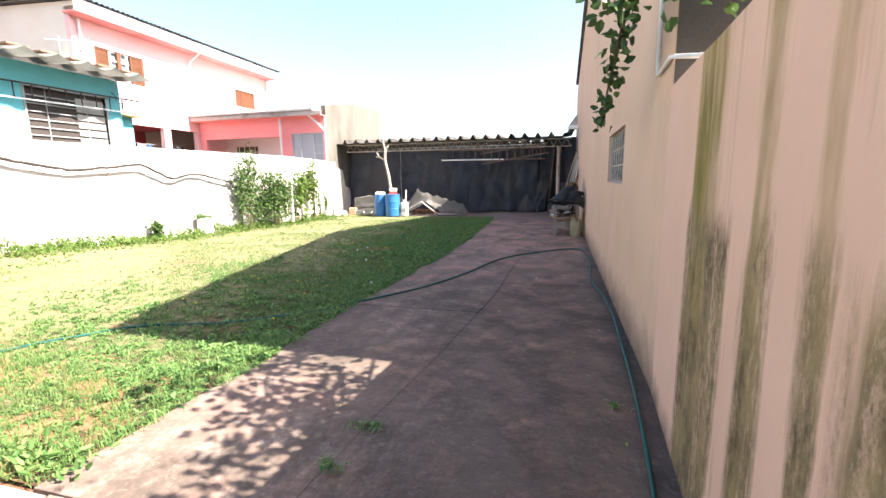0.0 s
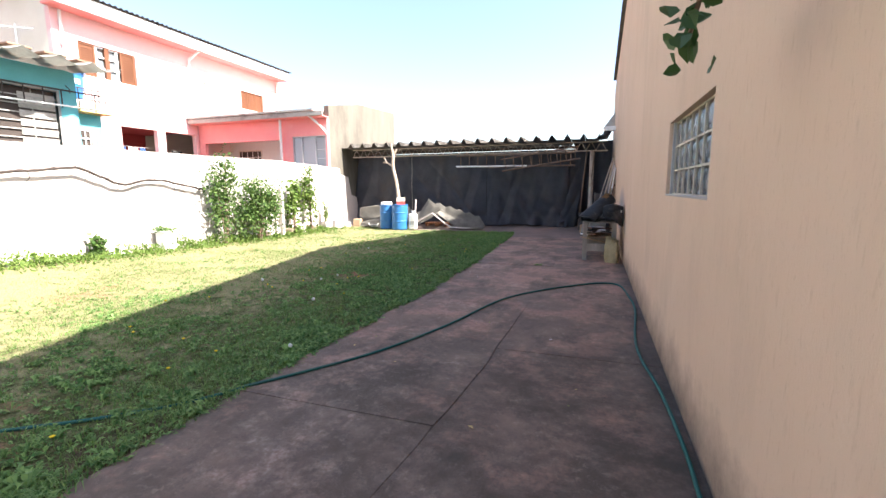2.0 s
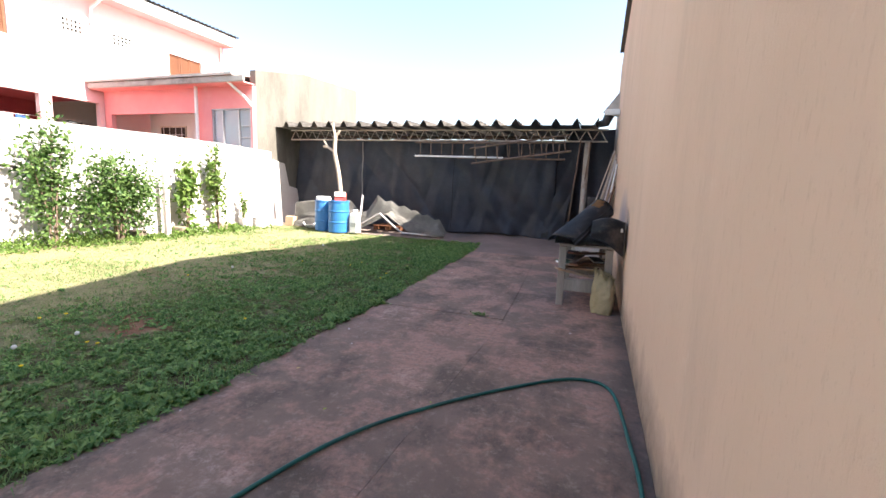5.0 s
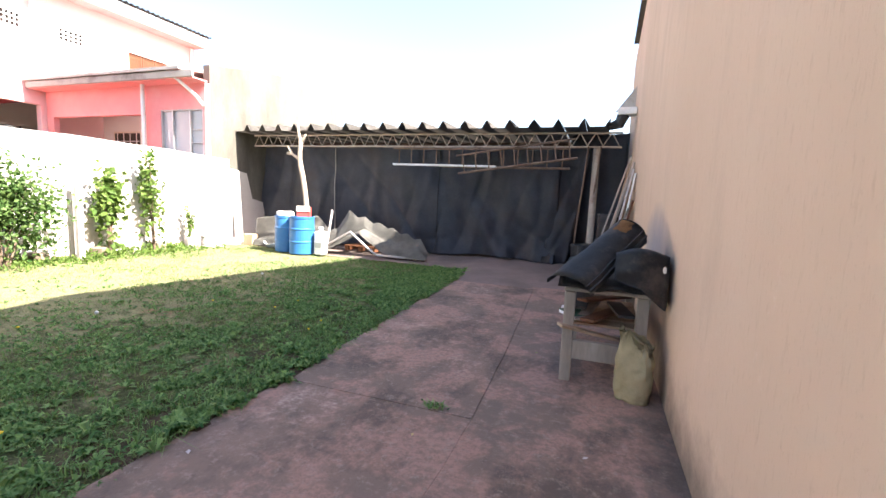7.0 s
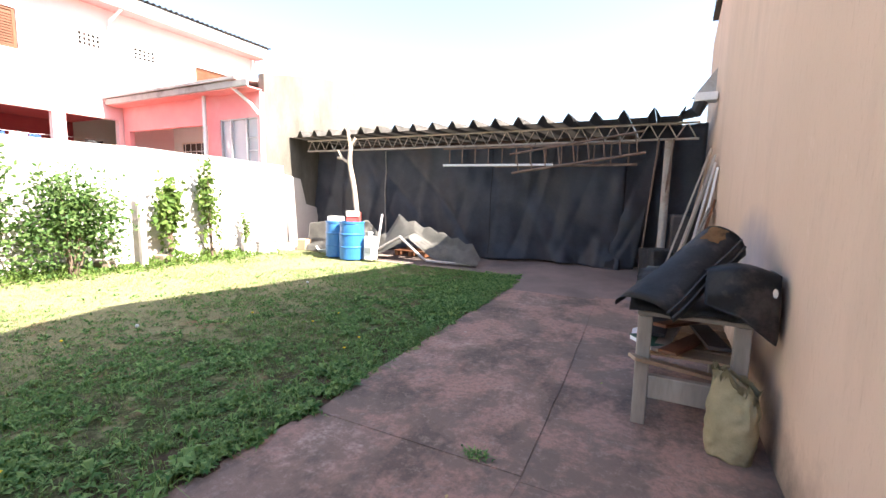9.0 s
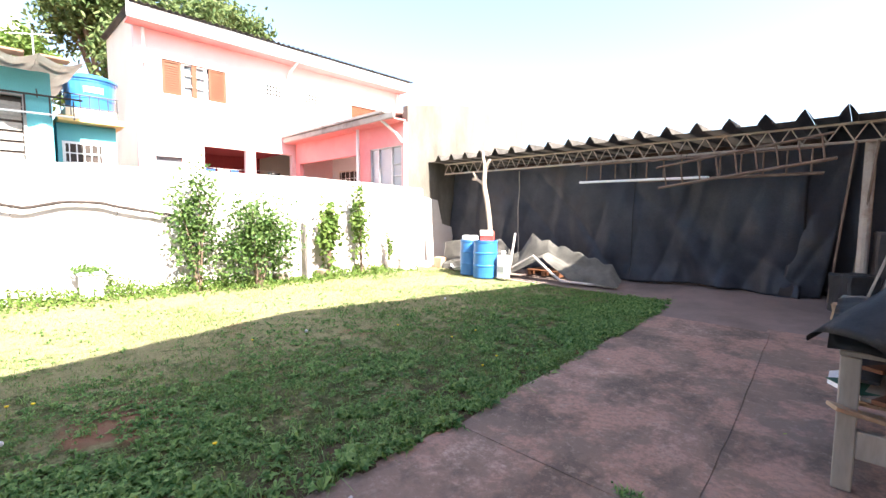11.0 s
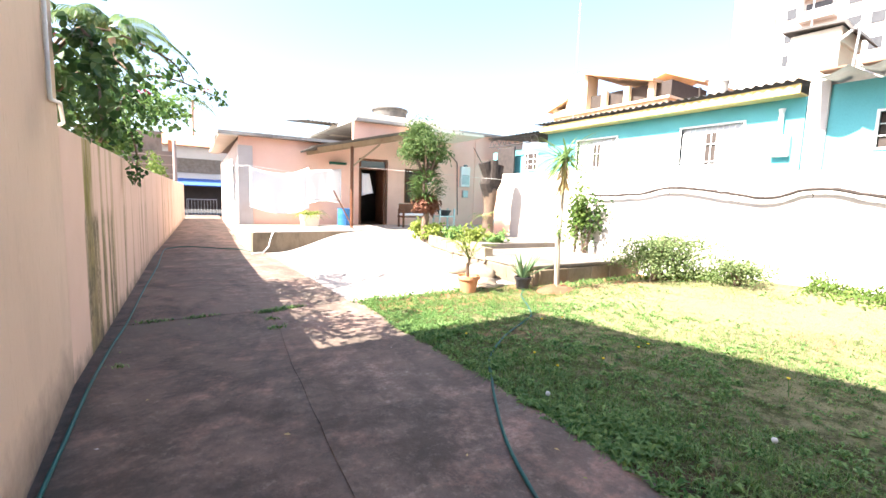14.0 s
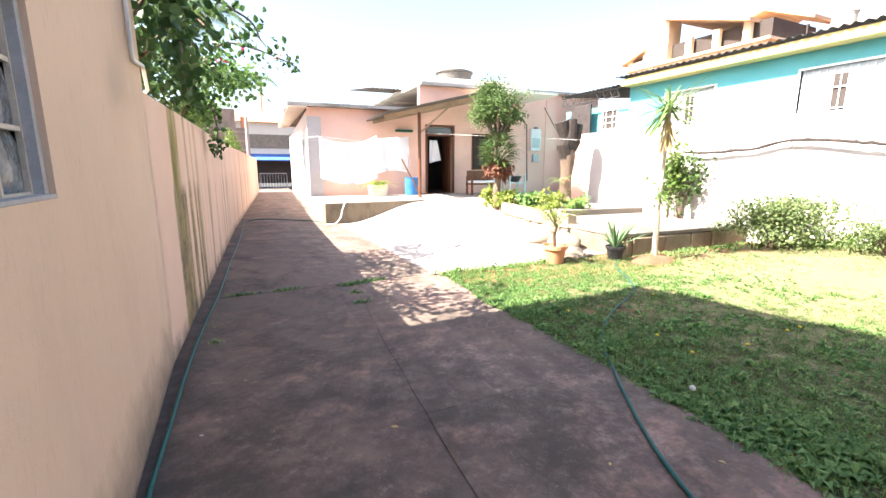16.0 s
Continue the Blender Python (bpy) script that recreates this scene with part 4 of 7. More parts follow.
def tarp_y(x, z):
    f = 0.09 * math.sin(x * 2.1 + 0.5 * z) + 0.10 * wob(x, z, 0, 0.9) + 0.06 * wob(x * 3, z * 0.8, 2)
    f += 0.07 * (1 - 2 * abs(wob(x * 0.8 + z * 0.7, z * 0.25, 6))) ** 4 + 0.035 * (1 - 2 * abs(wob(x * 1.9 - z * 0.5, z * 0.2, 9))) ** 4
    f += 0.012 * wob(x * 6 + z, z * 2.0, 12)
    if x > -4.6:
        f -= 0.20 * max(0.0, math.sin(x * 2.6 + z * 1.7)) ** 4 * (1 - z / 2.9) * min(1.0, (x + 4.6) / 1.2)
    f -= 0.08 * max(0.0, math.sin(x * 4.1 - z * 0.9)) ** 6 * (0.3 + 0.7 * z / 2.7)
    return 16.95 + f * (1.2 - 0.33 * z) - 0.22 * max(0.0, 0.5 - z)


def tarp_x(x, z):
    if x < -8.2:
        return x - 0.25 * (2.7 - z) * (-8.2 - x) / 0.8 * 0.6
    if x > -0.6:
        return x - 0.14 * (2.7 - z)
    return x


tarp = part("tarpaulin", sheet(190, 60, lambda u, v: (lambda x, z: (tarp_x(x, z), tarp_y(x, z), z + 0.03 * math.sin(x * 2.2)))(-8.95 + 8.95 * u, 0.13 + 2.64 * v), 0.006), "black tarp", smooth=True)
tagged(tarp, "black plastic tarpaulin hung as the shed's curtain", "tarpaulin")
seam = part("seam", tube([(-3.55, tarp_y(-3.55, z) - 0.012, z) for z in np.linspace(0.2, 2.7, 16)], 0.008, 5), "black plastic", tarp)
cord = part("cord", tube([(-6.55, tarp_y(-6.55, z) - 0.03, z) for z in np.linspace(0.3, 2.7, 16)], 0.012, 5), "fibre cement", tarp, "pale rope")

# sheet added over the side wall to keep it as dark as shade
side_shade_sheet = part("tarpaulin", sheet(16, 16, lambda u, v: (-9.62 + 0.05 * wob(u * 4, v * 3, 7), 15.92 + 1.4 * u, 0.45 + 2.58 * v - 0.1 * math.sin(u * 3)), 0.006), "black tarp", smooth=True)
tagged(side_shade_sheet, "black plastic sheet added to darken the shed's side wall", "tarpaulin")

# added sheet that stands in for the dark shade behind the post
corner_shade_sheet = part("tarpaulin", sheet(14, 22, lambda u, v: (-0.45 + 1.23 * u, 17.38 + 0.09 * math.sin(u * 9 + v * 2) + 0.05 * wob(u * 3, v * 4, 11), 0.12 + 2.98 * v), 0.006), "black tarp", smooth=True)
tagged(corner_shade_sheet, "black sheet added to darken the shed's corner", "tarpaulin")

# ---- turquoise house behind the west wall ----
TX = -12.0
teal = thing("house", "low turquoise house with yellow fascia and wavy roof", "house")
wl = wall_with_holes(TX, 0.2, -5.3, 2.42, -0.1, 4.19, [(-3.9, -2.38, 2.4, 3.76), (-0.33, 1.22, 2.4, 3.76)], "x")
part("wall", wl, "teal paint", teal)
teal2 = thing("house_extension", "turquoise house extension with a wavy cement roof", "house")
S2 = Matrix.Translation((0.17 * 0.079, 6.657 * 0.079, 1.606 * 0.079)) @ Matrix.Scale(0.921, 4)
teal2.matrix_basis = S2
wl = wall_with_holes(TX, 0.2, 2.42, 8.12, -0.25, 4.34, [(3.62, 4.62, 2.95, 3.66), (5.78, 7.68, 2.5, 3.80)], "x")
part("wall", wl, "teal paint", teal2)
part("pilaster", box(TX - 0.9, TX + 0.07, 2.43, 2.80, -0.2, 4.45, 0.01), "white render", teal2, "white pilaster")
part("wall", box(TX - 6, TX - 0.2, 7.92, 8.12, -0.2, 4.4), "teal paint", teal2)
part("wall", box(TX - 6, TX - 0.2, -5.3, -5.1, -0.1, 4.4), "teal paint", teal)
part("wall", box(TX - 6, TX - 5.8, -5.1, 7.92, -0.1, 4.4), "teal paint", teal)
part("fascia", box(TX + 0.40, TX + 0.46, -5.3, 2.42, 4.17, 4.38, 0.01), "yellow paint", teal, "ochre yellow fascia board")
part("soffit", box(TX, TX + 0.40, -5.3, 2.42, 4.17, 4.20), "yellow paint", teal)
for k in range(43):
    y = -5.25 + k * 0.178
    part("scallop", box(TX + 0.462, TX + 0.475, y, y + 0.11, 4.22, 4.26), "white paint", teal)
for k in range(8):
    y0 = -5.45 + k * 0.99
    part("roof_sheet", corrugated(y0, y0 + 0.985, TX + 0.58, TX - 6.2, 4.44, 4.92, 0.2, 0.03, "y"), "dark fibre cement", teal)
for k in range(9):
    y0 = 2.62 + k * 0.66
    part("roof_sheet", sheet(12, 3, lambda u, v, y0=y0: (TX + 1.05 - v * 7.2, y0 + u * 0.67, 4.35 + 0.47 * v + 0.10 * abs(2 * u - 1) ** 1.5 - 0.05 * (1 - (2 * u - 1) ** 2) + 0.012 * wob(y0, v * 4) + (0.04 if k == 1 else 0)), 0.02), "fibre cement", teal2, "stained wavy cement roof sheet")
    part("ridge_tile", box(TX + 0.1, TX + 0.45, y0 + 0.05, y0 + 0.5, 4.55, 4.60, 0.01), "old tile", teal2)
for a in (-3.9, -0.33):
    w = barred_window(teal, TX, a, a + 1.53, 2.4, 3.76, "x", bars=11, cross=2, glass_m="cloudy white")
    part("gap", box(TX - 0.08, TX - 0.076, a + 0.60, a + 0.92, 2.42, 3.60), "dark room", w, "dark gap between the shutters")
barred_window(teal2, TX, 3.62, 4.62, 2.95, 3.66, "x", bars=2, cross=2, glass_m="dark room")
big = barred_window(teal2, TX, 5.78, 7.68, 2.5, 3.80, "x", bars=2, cross=6, frame_m="grey plaster", bar_m="grey plaster", glass_m="dark room")
for k in range(6):
    part("louvre", box(TX - 0.07, TX - 0.05, 6.95, 7.66, 2.55 + k * 0.2, 2.70 + k * 0.2), "fibre cement", big)
mb = part("meter_box", box(TX, TX + 0.14, 1.86, 2.22, 2.85, 3.35, 0.02), "white paint", teal, "white meter box with a vent pipe")
part("vent_pipe", tube([(TX + 0.08, 2.0, 3.35), (TX + 0.08, 2.0, 3.85), (TX + 0.08, 2.0, 3.95)], [0.05, 0.05, 0.075], 10), "white plastic", mb)
# annex with a slab, railing and the blue tank
part("wall", box(TX - 3, TX, 8.13, 9.12, -0.1, 3.40), "teal paint", teal)
part("slab", box(TX - 3, TX + 0.30, 8.13, 9.25, 3.41, 3.53, 0.01), "yellow paint", teal, "ochre yellow balcony slab")
barred_window(teal, TX + 0.005, 8.25, 8.85, 2.4, 2.98, "x", bars=5, cross=2, depth=0.0)
bm = bmesh.new()
for z in (3.72, 3.98):
    tube([(TX + 0.22, 8.2, z), (TX + 0.22, 9.15, z)], 0.014, 6, bm)
for k in range(7):
    tube([(TX + 0.22, 8.2 + k * 0.155, 3.53), (TX + 0.22, 8.2 + k * 0.155, 3.98)], 0.010, 5, bm)
part("railing", bm, "dark iron", teal, "dark iron railing")
part("tank_plinth", box(TX - 1.6, TX - 0.2, 8.3, 9.2, 3.53, 3.78, 0.01), "cream paint", teal)


def water_tank(at, r, h, material, lid, label):
    t = thing("water_tank", label, "water tank", at)
    part("tank_body", lathe([(r * 0.84, 0), (r * 0.86, 0.02), (r * 0.9, h * 0.35), (r * 0.93, h * 0.36), (r * 0.97, h * 0.75), (r, h * 0.78), (r, h * 0.84)], 28), material, t, smooth=False)
    part("lid", lathe([(r * 1.06, h * 0.84), (r * 1.06, h * 0.89), (r * 0.8, h * 0.97), (r * 0.25, h * 1.02), (0.02, h * 1.02)], 28), lid, t)
    return t


tk = water_tank((TX - 0.9, 8.82, 3.78), 0.50, 0.86, "blue plastic", "blue plastic", "round blue plastic water tank with a lid")
part("label_band", sheet(8, 1, lambda u, v: (0.487 * math.cos(-0.35 + 0.75 * u), 0.487 * math.sin(-0.35 + 0.75 * u), 0.42 + 0.13 * v), 0.004), "white paint", tk, "pale printed patch")
mast = thing("antenna", "thin television antenna mast on the roof", "antenna", (TX - 0.7, 7.9, 4.4))
part("mast", tube([(0, 0, 0), (0, 0, 0.95)], 0.015, 6), "grey metal", mast)
part("crossbar", tube([(0, -0.35, 0.8), (0, 0.35, 0.95)], 0.010, 5), "grey metal", mast)
for k in range(5):
    part("element", tube([(-0.18, -0.3 + k * 0.15, 0.82 + k * 0.032), (0.18, -0.3 + k * 0.15, 0.82 + k * 0.032)], 0.006, 4), "grey metal", mast)

# iron ladder hung along the turquoise wall
lad = thing("ladder", "long dark iron ladder hung along a turquoise wall", "ladder")
lad.matrix_basis = S2 @ pose(TX + 0.14, 4.6, 3.45)
part("rail", tube([(0, 0, 0.0), (0, 4.0, 0.06)], 0.022, 6), "white paint", lad)
part("rail", tube([(0, 0, 0.36), (0, 4.0, 0.42)], 0.022, 6), "dark iron", lad)
for k in range(11):
    part("rung", tube([(0, 0.15 + k * 0.37, 0.0), (0, 0.15 + k * 0.37, 0.39)], 0.014, 6), "dark iron", lad)
for y in (0.35, 3.3):
    part("hook", tube([(-0.14, y, 0.55), (0.0, y, 0.44), (0.0, y, 0.36)], 0.012, 5), "dark iron", lad)

# masonry tank house and tank on the roofs behind
th = thing("tank_house", "small beige masonry water tower with a lid slab", "tower", (-17.0, 1.1, 0))
part("tower_body", box(-0.9, 0.9, -0.62, 0.55, -0.1, 6.45, 0.02), "beige paint", th)
part("upper_body", box(-0.9, 0.9, -0.60, 0.62, 6.452, 6.88, 0.02), "cream paint", th)
part("lid_slab", prism([(-0.75, 6.98), (-0.75, 7.03), (0.72, 6.98), (0.95, 6.62), (0.90, 6.60), (0.68, 6.90)], 0, -1.1, 1.1), "dark fibre cement", th)
part("pipe", tube([(1.06, 0.6, 4.8), (1.06, 0.6, 6.4), (1.0, 1.2, 6.9)], 0.05, 8), "white plastic", th)
part("side_ladder", tube([(1.1, 0.95, 4.8), (1.1, 1.05, 6.6)], 0.03, 6), "grey metal", th)
water_tank((-16.5, -1.63, 5.2), 0.31, 0.98, "fibre cement", "fibre cement", "small grey cement water tank on a roof")
rest = part("stand", box(-16.8, -16.2, -1.93, -1.33, 4.55, 5.198, 0.01), "grey plaster")
tagged(rest, "grey masonry block under a roof water tank", "stand")
lowroof = part("parapet", prism([(-1.7, 4.9), (0.38, 4.9), (0.38, 6.15), (-1.62, 6.6)], 0, -18.2, -18.0), "cream paint")
tagged(lowroof, "pale parapet on the roof behind", "wall", kind="structure")

# lean-to that joins the turquoise house to the salmon one
lean = thing("lean_to", "dark lean-to roof on a light steel truss", "canopy")
part("roof_sheet", corrugated(-8.2, -5.35, TX + 0.5, TX - 4, 4.22, 4.5, 0.18, 0.025, "y"), "dark fibre cement", lean)
part("truss", tube([(TX + 0.4, -8.2, 4.15), (TX + 0.4, -5.35, 4.15)], 0.02, 5), "dark iron", lean)
part("chord", tube([(TX + 0.4, -8.2, 3.88), (TX + 0.4, -5.35, 3.88)], 0.02, 5), "dark iron", lean)
for k in range(9):
    y = -8.2 + k * 0.315
    part("web_bar", tube([(TX + 0.4, y, 3.88), (TX + 0.4, y + 0.157, 4.15), (TX + 0.4, y + 0.315, 3.88)], 0.010, 5), "dark iron", lean)
part("back_wall", box(TX - 0.2, TX, -8.4, -5.31, -0.1, 3.7), "teal paint", lean)
barred_window(lean, TX + 0.004, -6.4, -5.8, 2.9, 3.5, "x", bars=2, cross=2, depth=0.0)
part("gate", box(TX + 0.3, TX + 0.36, -7.7, -6.7, 2.2, 3.8), "dark iron", lean)

# ---- salmon house at the end of the yard ----
HM = pose(-2.1, -9.6, 0, 0, 0, -4.3)
home = thing("house", "single-storey salmon house with porch roof and open door", "house")
home.matrix_basis = HM
wl = wall_with_holes(0, 0.2, -11.9, -3.9, -0.1, 4.42, [(-5.2, -4.2, 0.56, 3.0), (-6.75, -6.05, 1.5, 2.75)], "y")
part("wall", wl, "salmon paint", home)
part("wall", box(-3.9, 0, -0.2, 0, -0.1, 3.5), "salmon paint", home)
wl = wall_with_holes(0, 0.2, -14.5, -0.2, -0.1, 3.42, [(-2.6, -1.9, 1.3, 2.6), (-5.6, -4.9, 1.3, 2.6), (-8.6, -7.9, 1.3, 2.6)], "x")
part("wall", wl, "white render", home, "white rendered side wall")
for a in (-2.6, -5.6, -8.6):
    barred_window(home, 0, a, a + 0.7, 1.3, 2.6, "x", bars=3, cross=3, glass_m="window glass")
part("corner_post", box(-0.42, 0.03, 0.0, 0.05, 0.5, 3.2), "white render", home, "pale corner strip")
part("wall", box(-11.9, 0, -14.7, -14.5, -0.1, 3.6), "white render", home)
part("wall", box(-11.9, -11.7, -14.5, -0.2, -0.1, 4.4), "white render", home)
part("roof", prism([(0.35, 3.50), (0.35, 3.60), (-15, 4.2), (-15, 4.1)], 0, -3.85, 0.62), "fibre cement", home, "pale cement roof edge")
part("soffit", prism([(0.33, 3.45), (0.33, 3.49), (-15, 4.09), (-15, 4.05)], 0, 0.02, 0.60), "cream paint", home)
part("roof", prism([(0.25, 4.42), (0.25, 4.52), (-15, 4.9), (-15, 4.8)], 0, -12.1, -3.9), "fibre cement", home)
part("roof", corrugated(-6.2, -2.6, -2.2, -7.5, 4.62, 5.35, 0.17, 0.025, "x"), "shed fibre cement", home)
part("roof", box(-9.2, -4.4, -5.6, -1.2, 4.55, 5.0, 0.02), "cream paint", home, "raised roof block")
part("parapet", box(-12.1, -9.3, -2.2, -2.0, 4.5, 4.7), "grey plaster", home)
# door, transom, dark room
door = part("door_opening", box(-5.2, -4.2, -2.6, -2.55, 0.5, 3.0), "dark room", home, "dark doorway")
bm = box(-5.28, -5.2, -0.2, 0.02, 0.58, 3.08)
box(-4.2, -4.12, -0.2, 0.02, 0.58, 3.08, bm=bm)
box(-5.2, -4.2, -0.2, 0.02, 3.0, 3.08, bm=bm)
box(-5.2, -4.2, -0.2, 0.0, 2.68, 2.76, bm=bm)
part("door_frame", bm, "varnished wood", door)
part("door_leaf", box(-5.2, -5.16, -1.0, -0.2, 0.58, 2.68), "varnished wood", door)
part("transom_pane", box(-5.2, -4.2, -0.12, -0.10, 2.76, 3.0), "window glass", door)
part("room", box(-6.0, -3.3, -2.75, -2.7, 0.5, 3.4), "dark room", home)
part("room_wall", box(-6.0, -5.95, -2.7, -0.2, 0.5, 3.4), "dark room", home)
part("room_wall", box(-3.3, -3.25, -2.7, -0.2, 0.5, 3.4), "dark room", home)
part("room_ceiling", box(-6.0, -3.25, -2.7, -0.2, 3.35, 3.4), "dark room", home)
part("room_floor", box(-6.0, -3.25, -2.7, -0.2, 0.5, 0.57), "wood floor", home)
barred_window(home, 0, -6.75, -6.05, 1.5, 2.75, "y", bars=3, cross=2, frame_m="varnished wood", bar_m="varnished wood")
# porch roof, post, rafters
for k in range(4):
    u0 = -5.9 + k * 0.98
    part("porch_sheet", corrugated(0.05, 2.35, u0 + 1.0, u0, 3.12 + 0.235 * (3 - k), 3.12 + 0.235 * (4 - k), 0.18, 0.028, "y"), "shed fibre cement", home, "corrugated porch roof sheet")
part("porch_post", tube([(-3.25, 1.95, 0.5), (-3.25, 1.95, 3.25)], 0.055, 8), "varnished wood", home, "brown wooden porch post")
part("porch_beam", box(-5.9, -2.1, 1.9, 2.0, 3.16, 3.28, 0.0, m=Matrix.Translation((-2.1, 0, 3.2)) @ Matrix.Rotation(radians(13.2), 4, "Y") @ Matrix.Translation((2.1, 0, -3.2 - 0.16))), "raw timber", home)
part("porch_beam", box(-5.9, -2.1, 0.3, 0.4, 3.16, 3.28, 0.0, m=Matrix.Translation((-2.1, 0, 3.2)) @ Matrix.Rotation(radians(13.2), 4, "Y") @ Matrix.Translation((2.1, 0, -3.2 - 0.16))), "raw timber", home)
part("porch_brace", tube([(-3.25, 1.95, 2.6), (-4.2, 1.95, 3.4)], 0.03, 6), "raw timber", home)
part("porch_ceiling", box(-8.2, -5.9, 0.0, 2.3, 3.98, 4.06), "cream paint", home)
part("conduit", tube([(-6.6, 0.03, 3.3), (-7.6, 0.03, 3.9), (-8.4, 0.03, 3.2), (-8.5, 0.03, 1.0)], 0.018, 6), "dark iron", home)
part("conduit", tube([(-9.2, 0.03, 3.9), (-9.7, 0.05, 3.2), (-10.1, 0.05, 2.7), (-11.2, 0.05, 2.2)], 0.014, 6), "black plastic", home)
part("conduit", tube([(-9.3, 0.03, 4.2), (-9.3, 0.03, 0.6)], 0.016, 6), "salmon paint", home)
mbx = part("meter_box", box(-9.0, -8.55, 0.0, 0.16, 2.2, 3.05, 0.02), "white paint", home, "white electric meter box")
part("cover", box(-8.95, -8.6, 0.16, 0.175, 2.3, 2.7), "grey metal", mbx)
part("meter_dial", lathe([(0.09, 0), (0.09, 0.06), (0.06, 0.08)], 14, (-8.78, 0.1, 3.05)), "window glass", mbx)
part("switch_box", box(-8.95, -8.7, 0.0, 0.12, 1.75, 2.05, 0.01), "grey metal", home)
part("wall_shelf", box(-3.6, -3.0, 0.0, 0.14, 2.78, 2.86), "green cover", home)
water_tank((-9.03, -12.5, 4.84), 0.80, 0.95, "dark fibre cement", "dark fibre cement", "large grey round water tank on the house roof")
rp = thing("antenna", "small roof antenna on a thin mast", "antenna", (-11.2, -13.0, 4.8))
part("mast", tube([(0, 0, 0), (0, 0, 1.0)], 0.015, 5), "grey metal", rp)
part("crossbar", tube([(-0.3, 0, 0.9), (0.3, 0, 0.95)], 0.012, 5), "grey metal", rp)

# porch platform
plat = part("porch_platform", prism([(-1.95, -6.3), (-1.97, -9.38), (-13.9, -8.52), (-13.7, -6.7), (-6.4, -7.1), (-4.7, -6.4)], 2, -0.1, 0.575, bevel=0.012), "pale concrete")
part("stained_edge", prism([(-1.93, -6.6), (-1.93, -6.28), (-4.69, -6.38), (-6.39, -7.08), (-6.45, -7.3), (-4.75, -6.6), (-2.1, -6.5)], 2, -0.1, 0.55), "mossy concrete", plat, "stained and mossy concrete face")
tagged(plat, "raised concrete porch floor with stained edge", "porch", kind="structure")
hs = thing("hose_piece", "short pale hose hanging over the porch edge", "hose", (-2.35, -6.3, 0.5))
part("hose", tube([(-0.25, -0.2, 0.09), (-0.12, 0.03, 0.08), (-0.02, 0.06, -0.15), (0.02, 0.09, -0.32), (0.2, 0.25, -0.47), (0.5, 0.3, -0.48)], 0.018, 6), "white plastic", hs, smooth=True)

# sheet drying on a line
cloth = thing("hung_sheet", "white bed sheets drying on a line", "laundry", (-2.1, -7.75, 0))
def cloth1(u, v):
    x = -0.02 - 1.72 * u
    top = 2.42 - 0.16 * math.sin(math.pi * u) + 0.30 * max(0.0, u - 0.72)
    bot = 1.22 - 0.22 * math.sin(math.pi * u * 0.9) + 0.05 * u
    return (x + 0.10 * (1 - v) * 0, 0.14 * u * 1.0 + 0.05 * math.sin(u * 7 + 2) * v * (1 - 0.3 * v), top + (bot - top) * v)
def cloth2(u, v):
    x = -1.66 - 1.12 * u
    top = 2.40 + 0.10 * u
    bot = 1.35 + 0.10 * math.sin(u * 3)
    return (x, 0.20 + 0.04 * math.sin(u * 6) * v, top + (bot - top) * v)
part("sheet", sheet(28, 14, cloth1, 0.004), "white cloth", cloth, smooth=True)
part("sheet", sheet(20, 14, cloth2, 0.004), "white cloth", cloth, smooth=True)
bm = bmesh.new()
for k in range(11):
    box(-1.80 - k * 0.09, -1.84 - k * 0.09, 0.25, 0.262, 1.46, 1.50, bm=bm)
part("border", bm, "grey plaster", cloth, "dark dashed border")
ln = thing("clothes_line", "thin white clothes line across the yard", "clothes line")
part("line", tube([(-2.05, -9.4, 2.5), (-2.1, -7.75, 2.44), (-3.7, -7.6, 2.28), (-4.95, -7.5, 2.52)], 0.007, 5), "white plastic", ln)
part("line", tube([(-5.2, -7.55, 2.62), (-7.3, -4.8, 2.38), (-8.9, -1.6, 2.1), (-9.05, 0.5, 2.05)], 0.003, 5), "white plastic", ln)
prop = part("clothes_prop", tube([(-4.55, -7.35, 1.8), (-5.1, -7.0, 0.58)], 0.022, 6), "varnished wood")
tagged(prop, "wooden pole propping the clothes line", "pole")
towel = part("hung_towel", sheet(8, 8, lambda u, v: (-5.62 - 0.26 * u - 0.15 * v * u, -7.6 + 0.04 * math.sin(u * 8), 2.42 - 0.75 * v + 0.1 * u * v), 0.006), "white cloth", smooth=True)
tagged(towel, "small white towel hung by the door", "towel")

# bench, chair, planter, barrel on the porch
def bench(at, rz):
    b = thing("garden_bench", "white-cushioned wooden bench beside the door", "bench", at, rz)
    part("seat", box(-0.55, 0.55, -0.24, 0.24, 0.36, 0.42, 0.01), "varnished wood", b)
    part("cushion", box(-0.5, 0.5, -0.2, 0.22, 0.42, 0.50, 0.03), "white cloth", b)
    for x in (-0.52, 0.47):
        part("arm", box(x, x + 0.06, -0.26, 0.26, 0.60, 0.65, 0.01), "varnished wood", b)
        for y in (-0.24, 0.18):
            part("leg", box(x, x + 0.06, y, y + 0.06, 0, 0.60), "varnished wood", b)
    part("backrest", box(-0.5, 0.5, -0.26, -0.22, 0.5, 0.85, 0.01), "varnished wood", b)
    return b


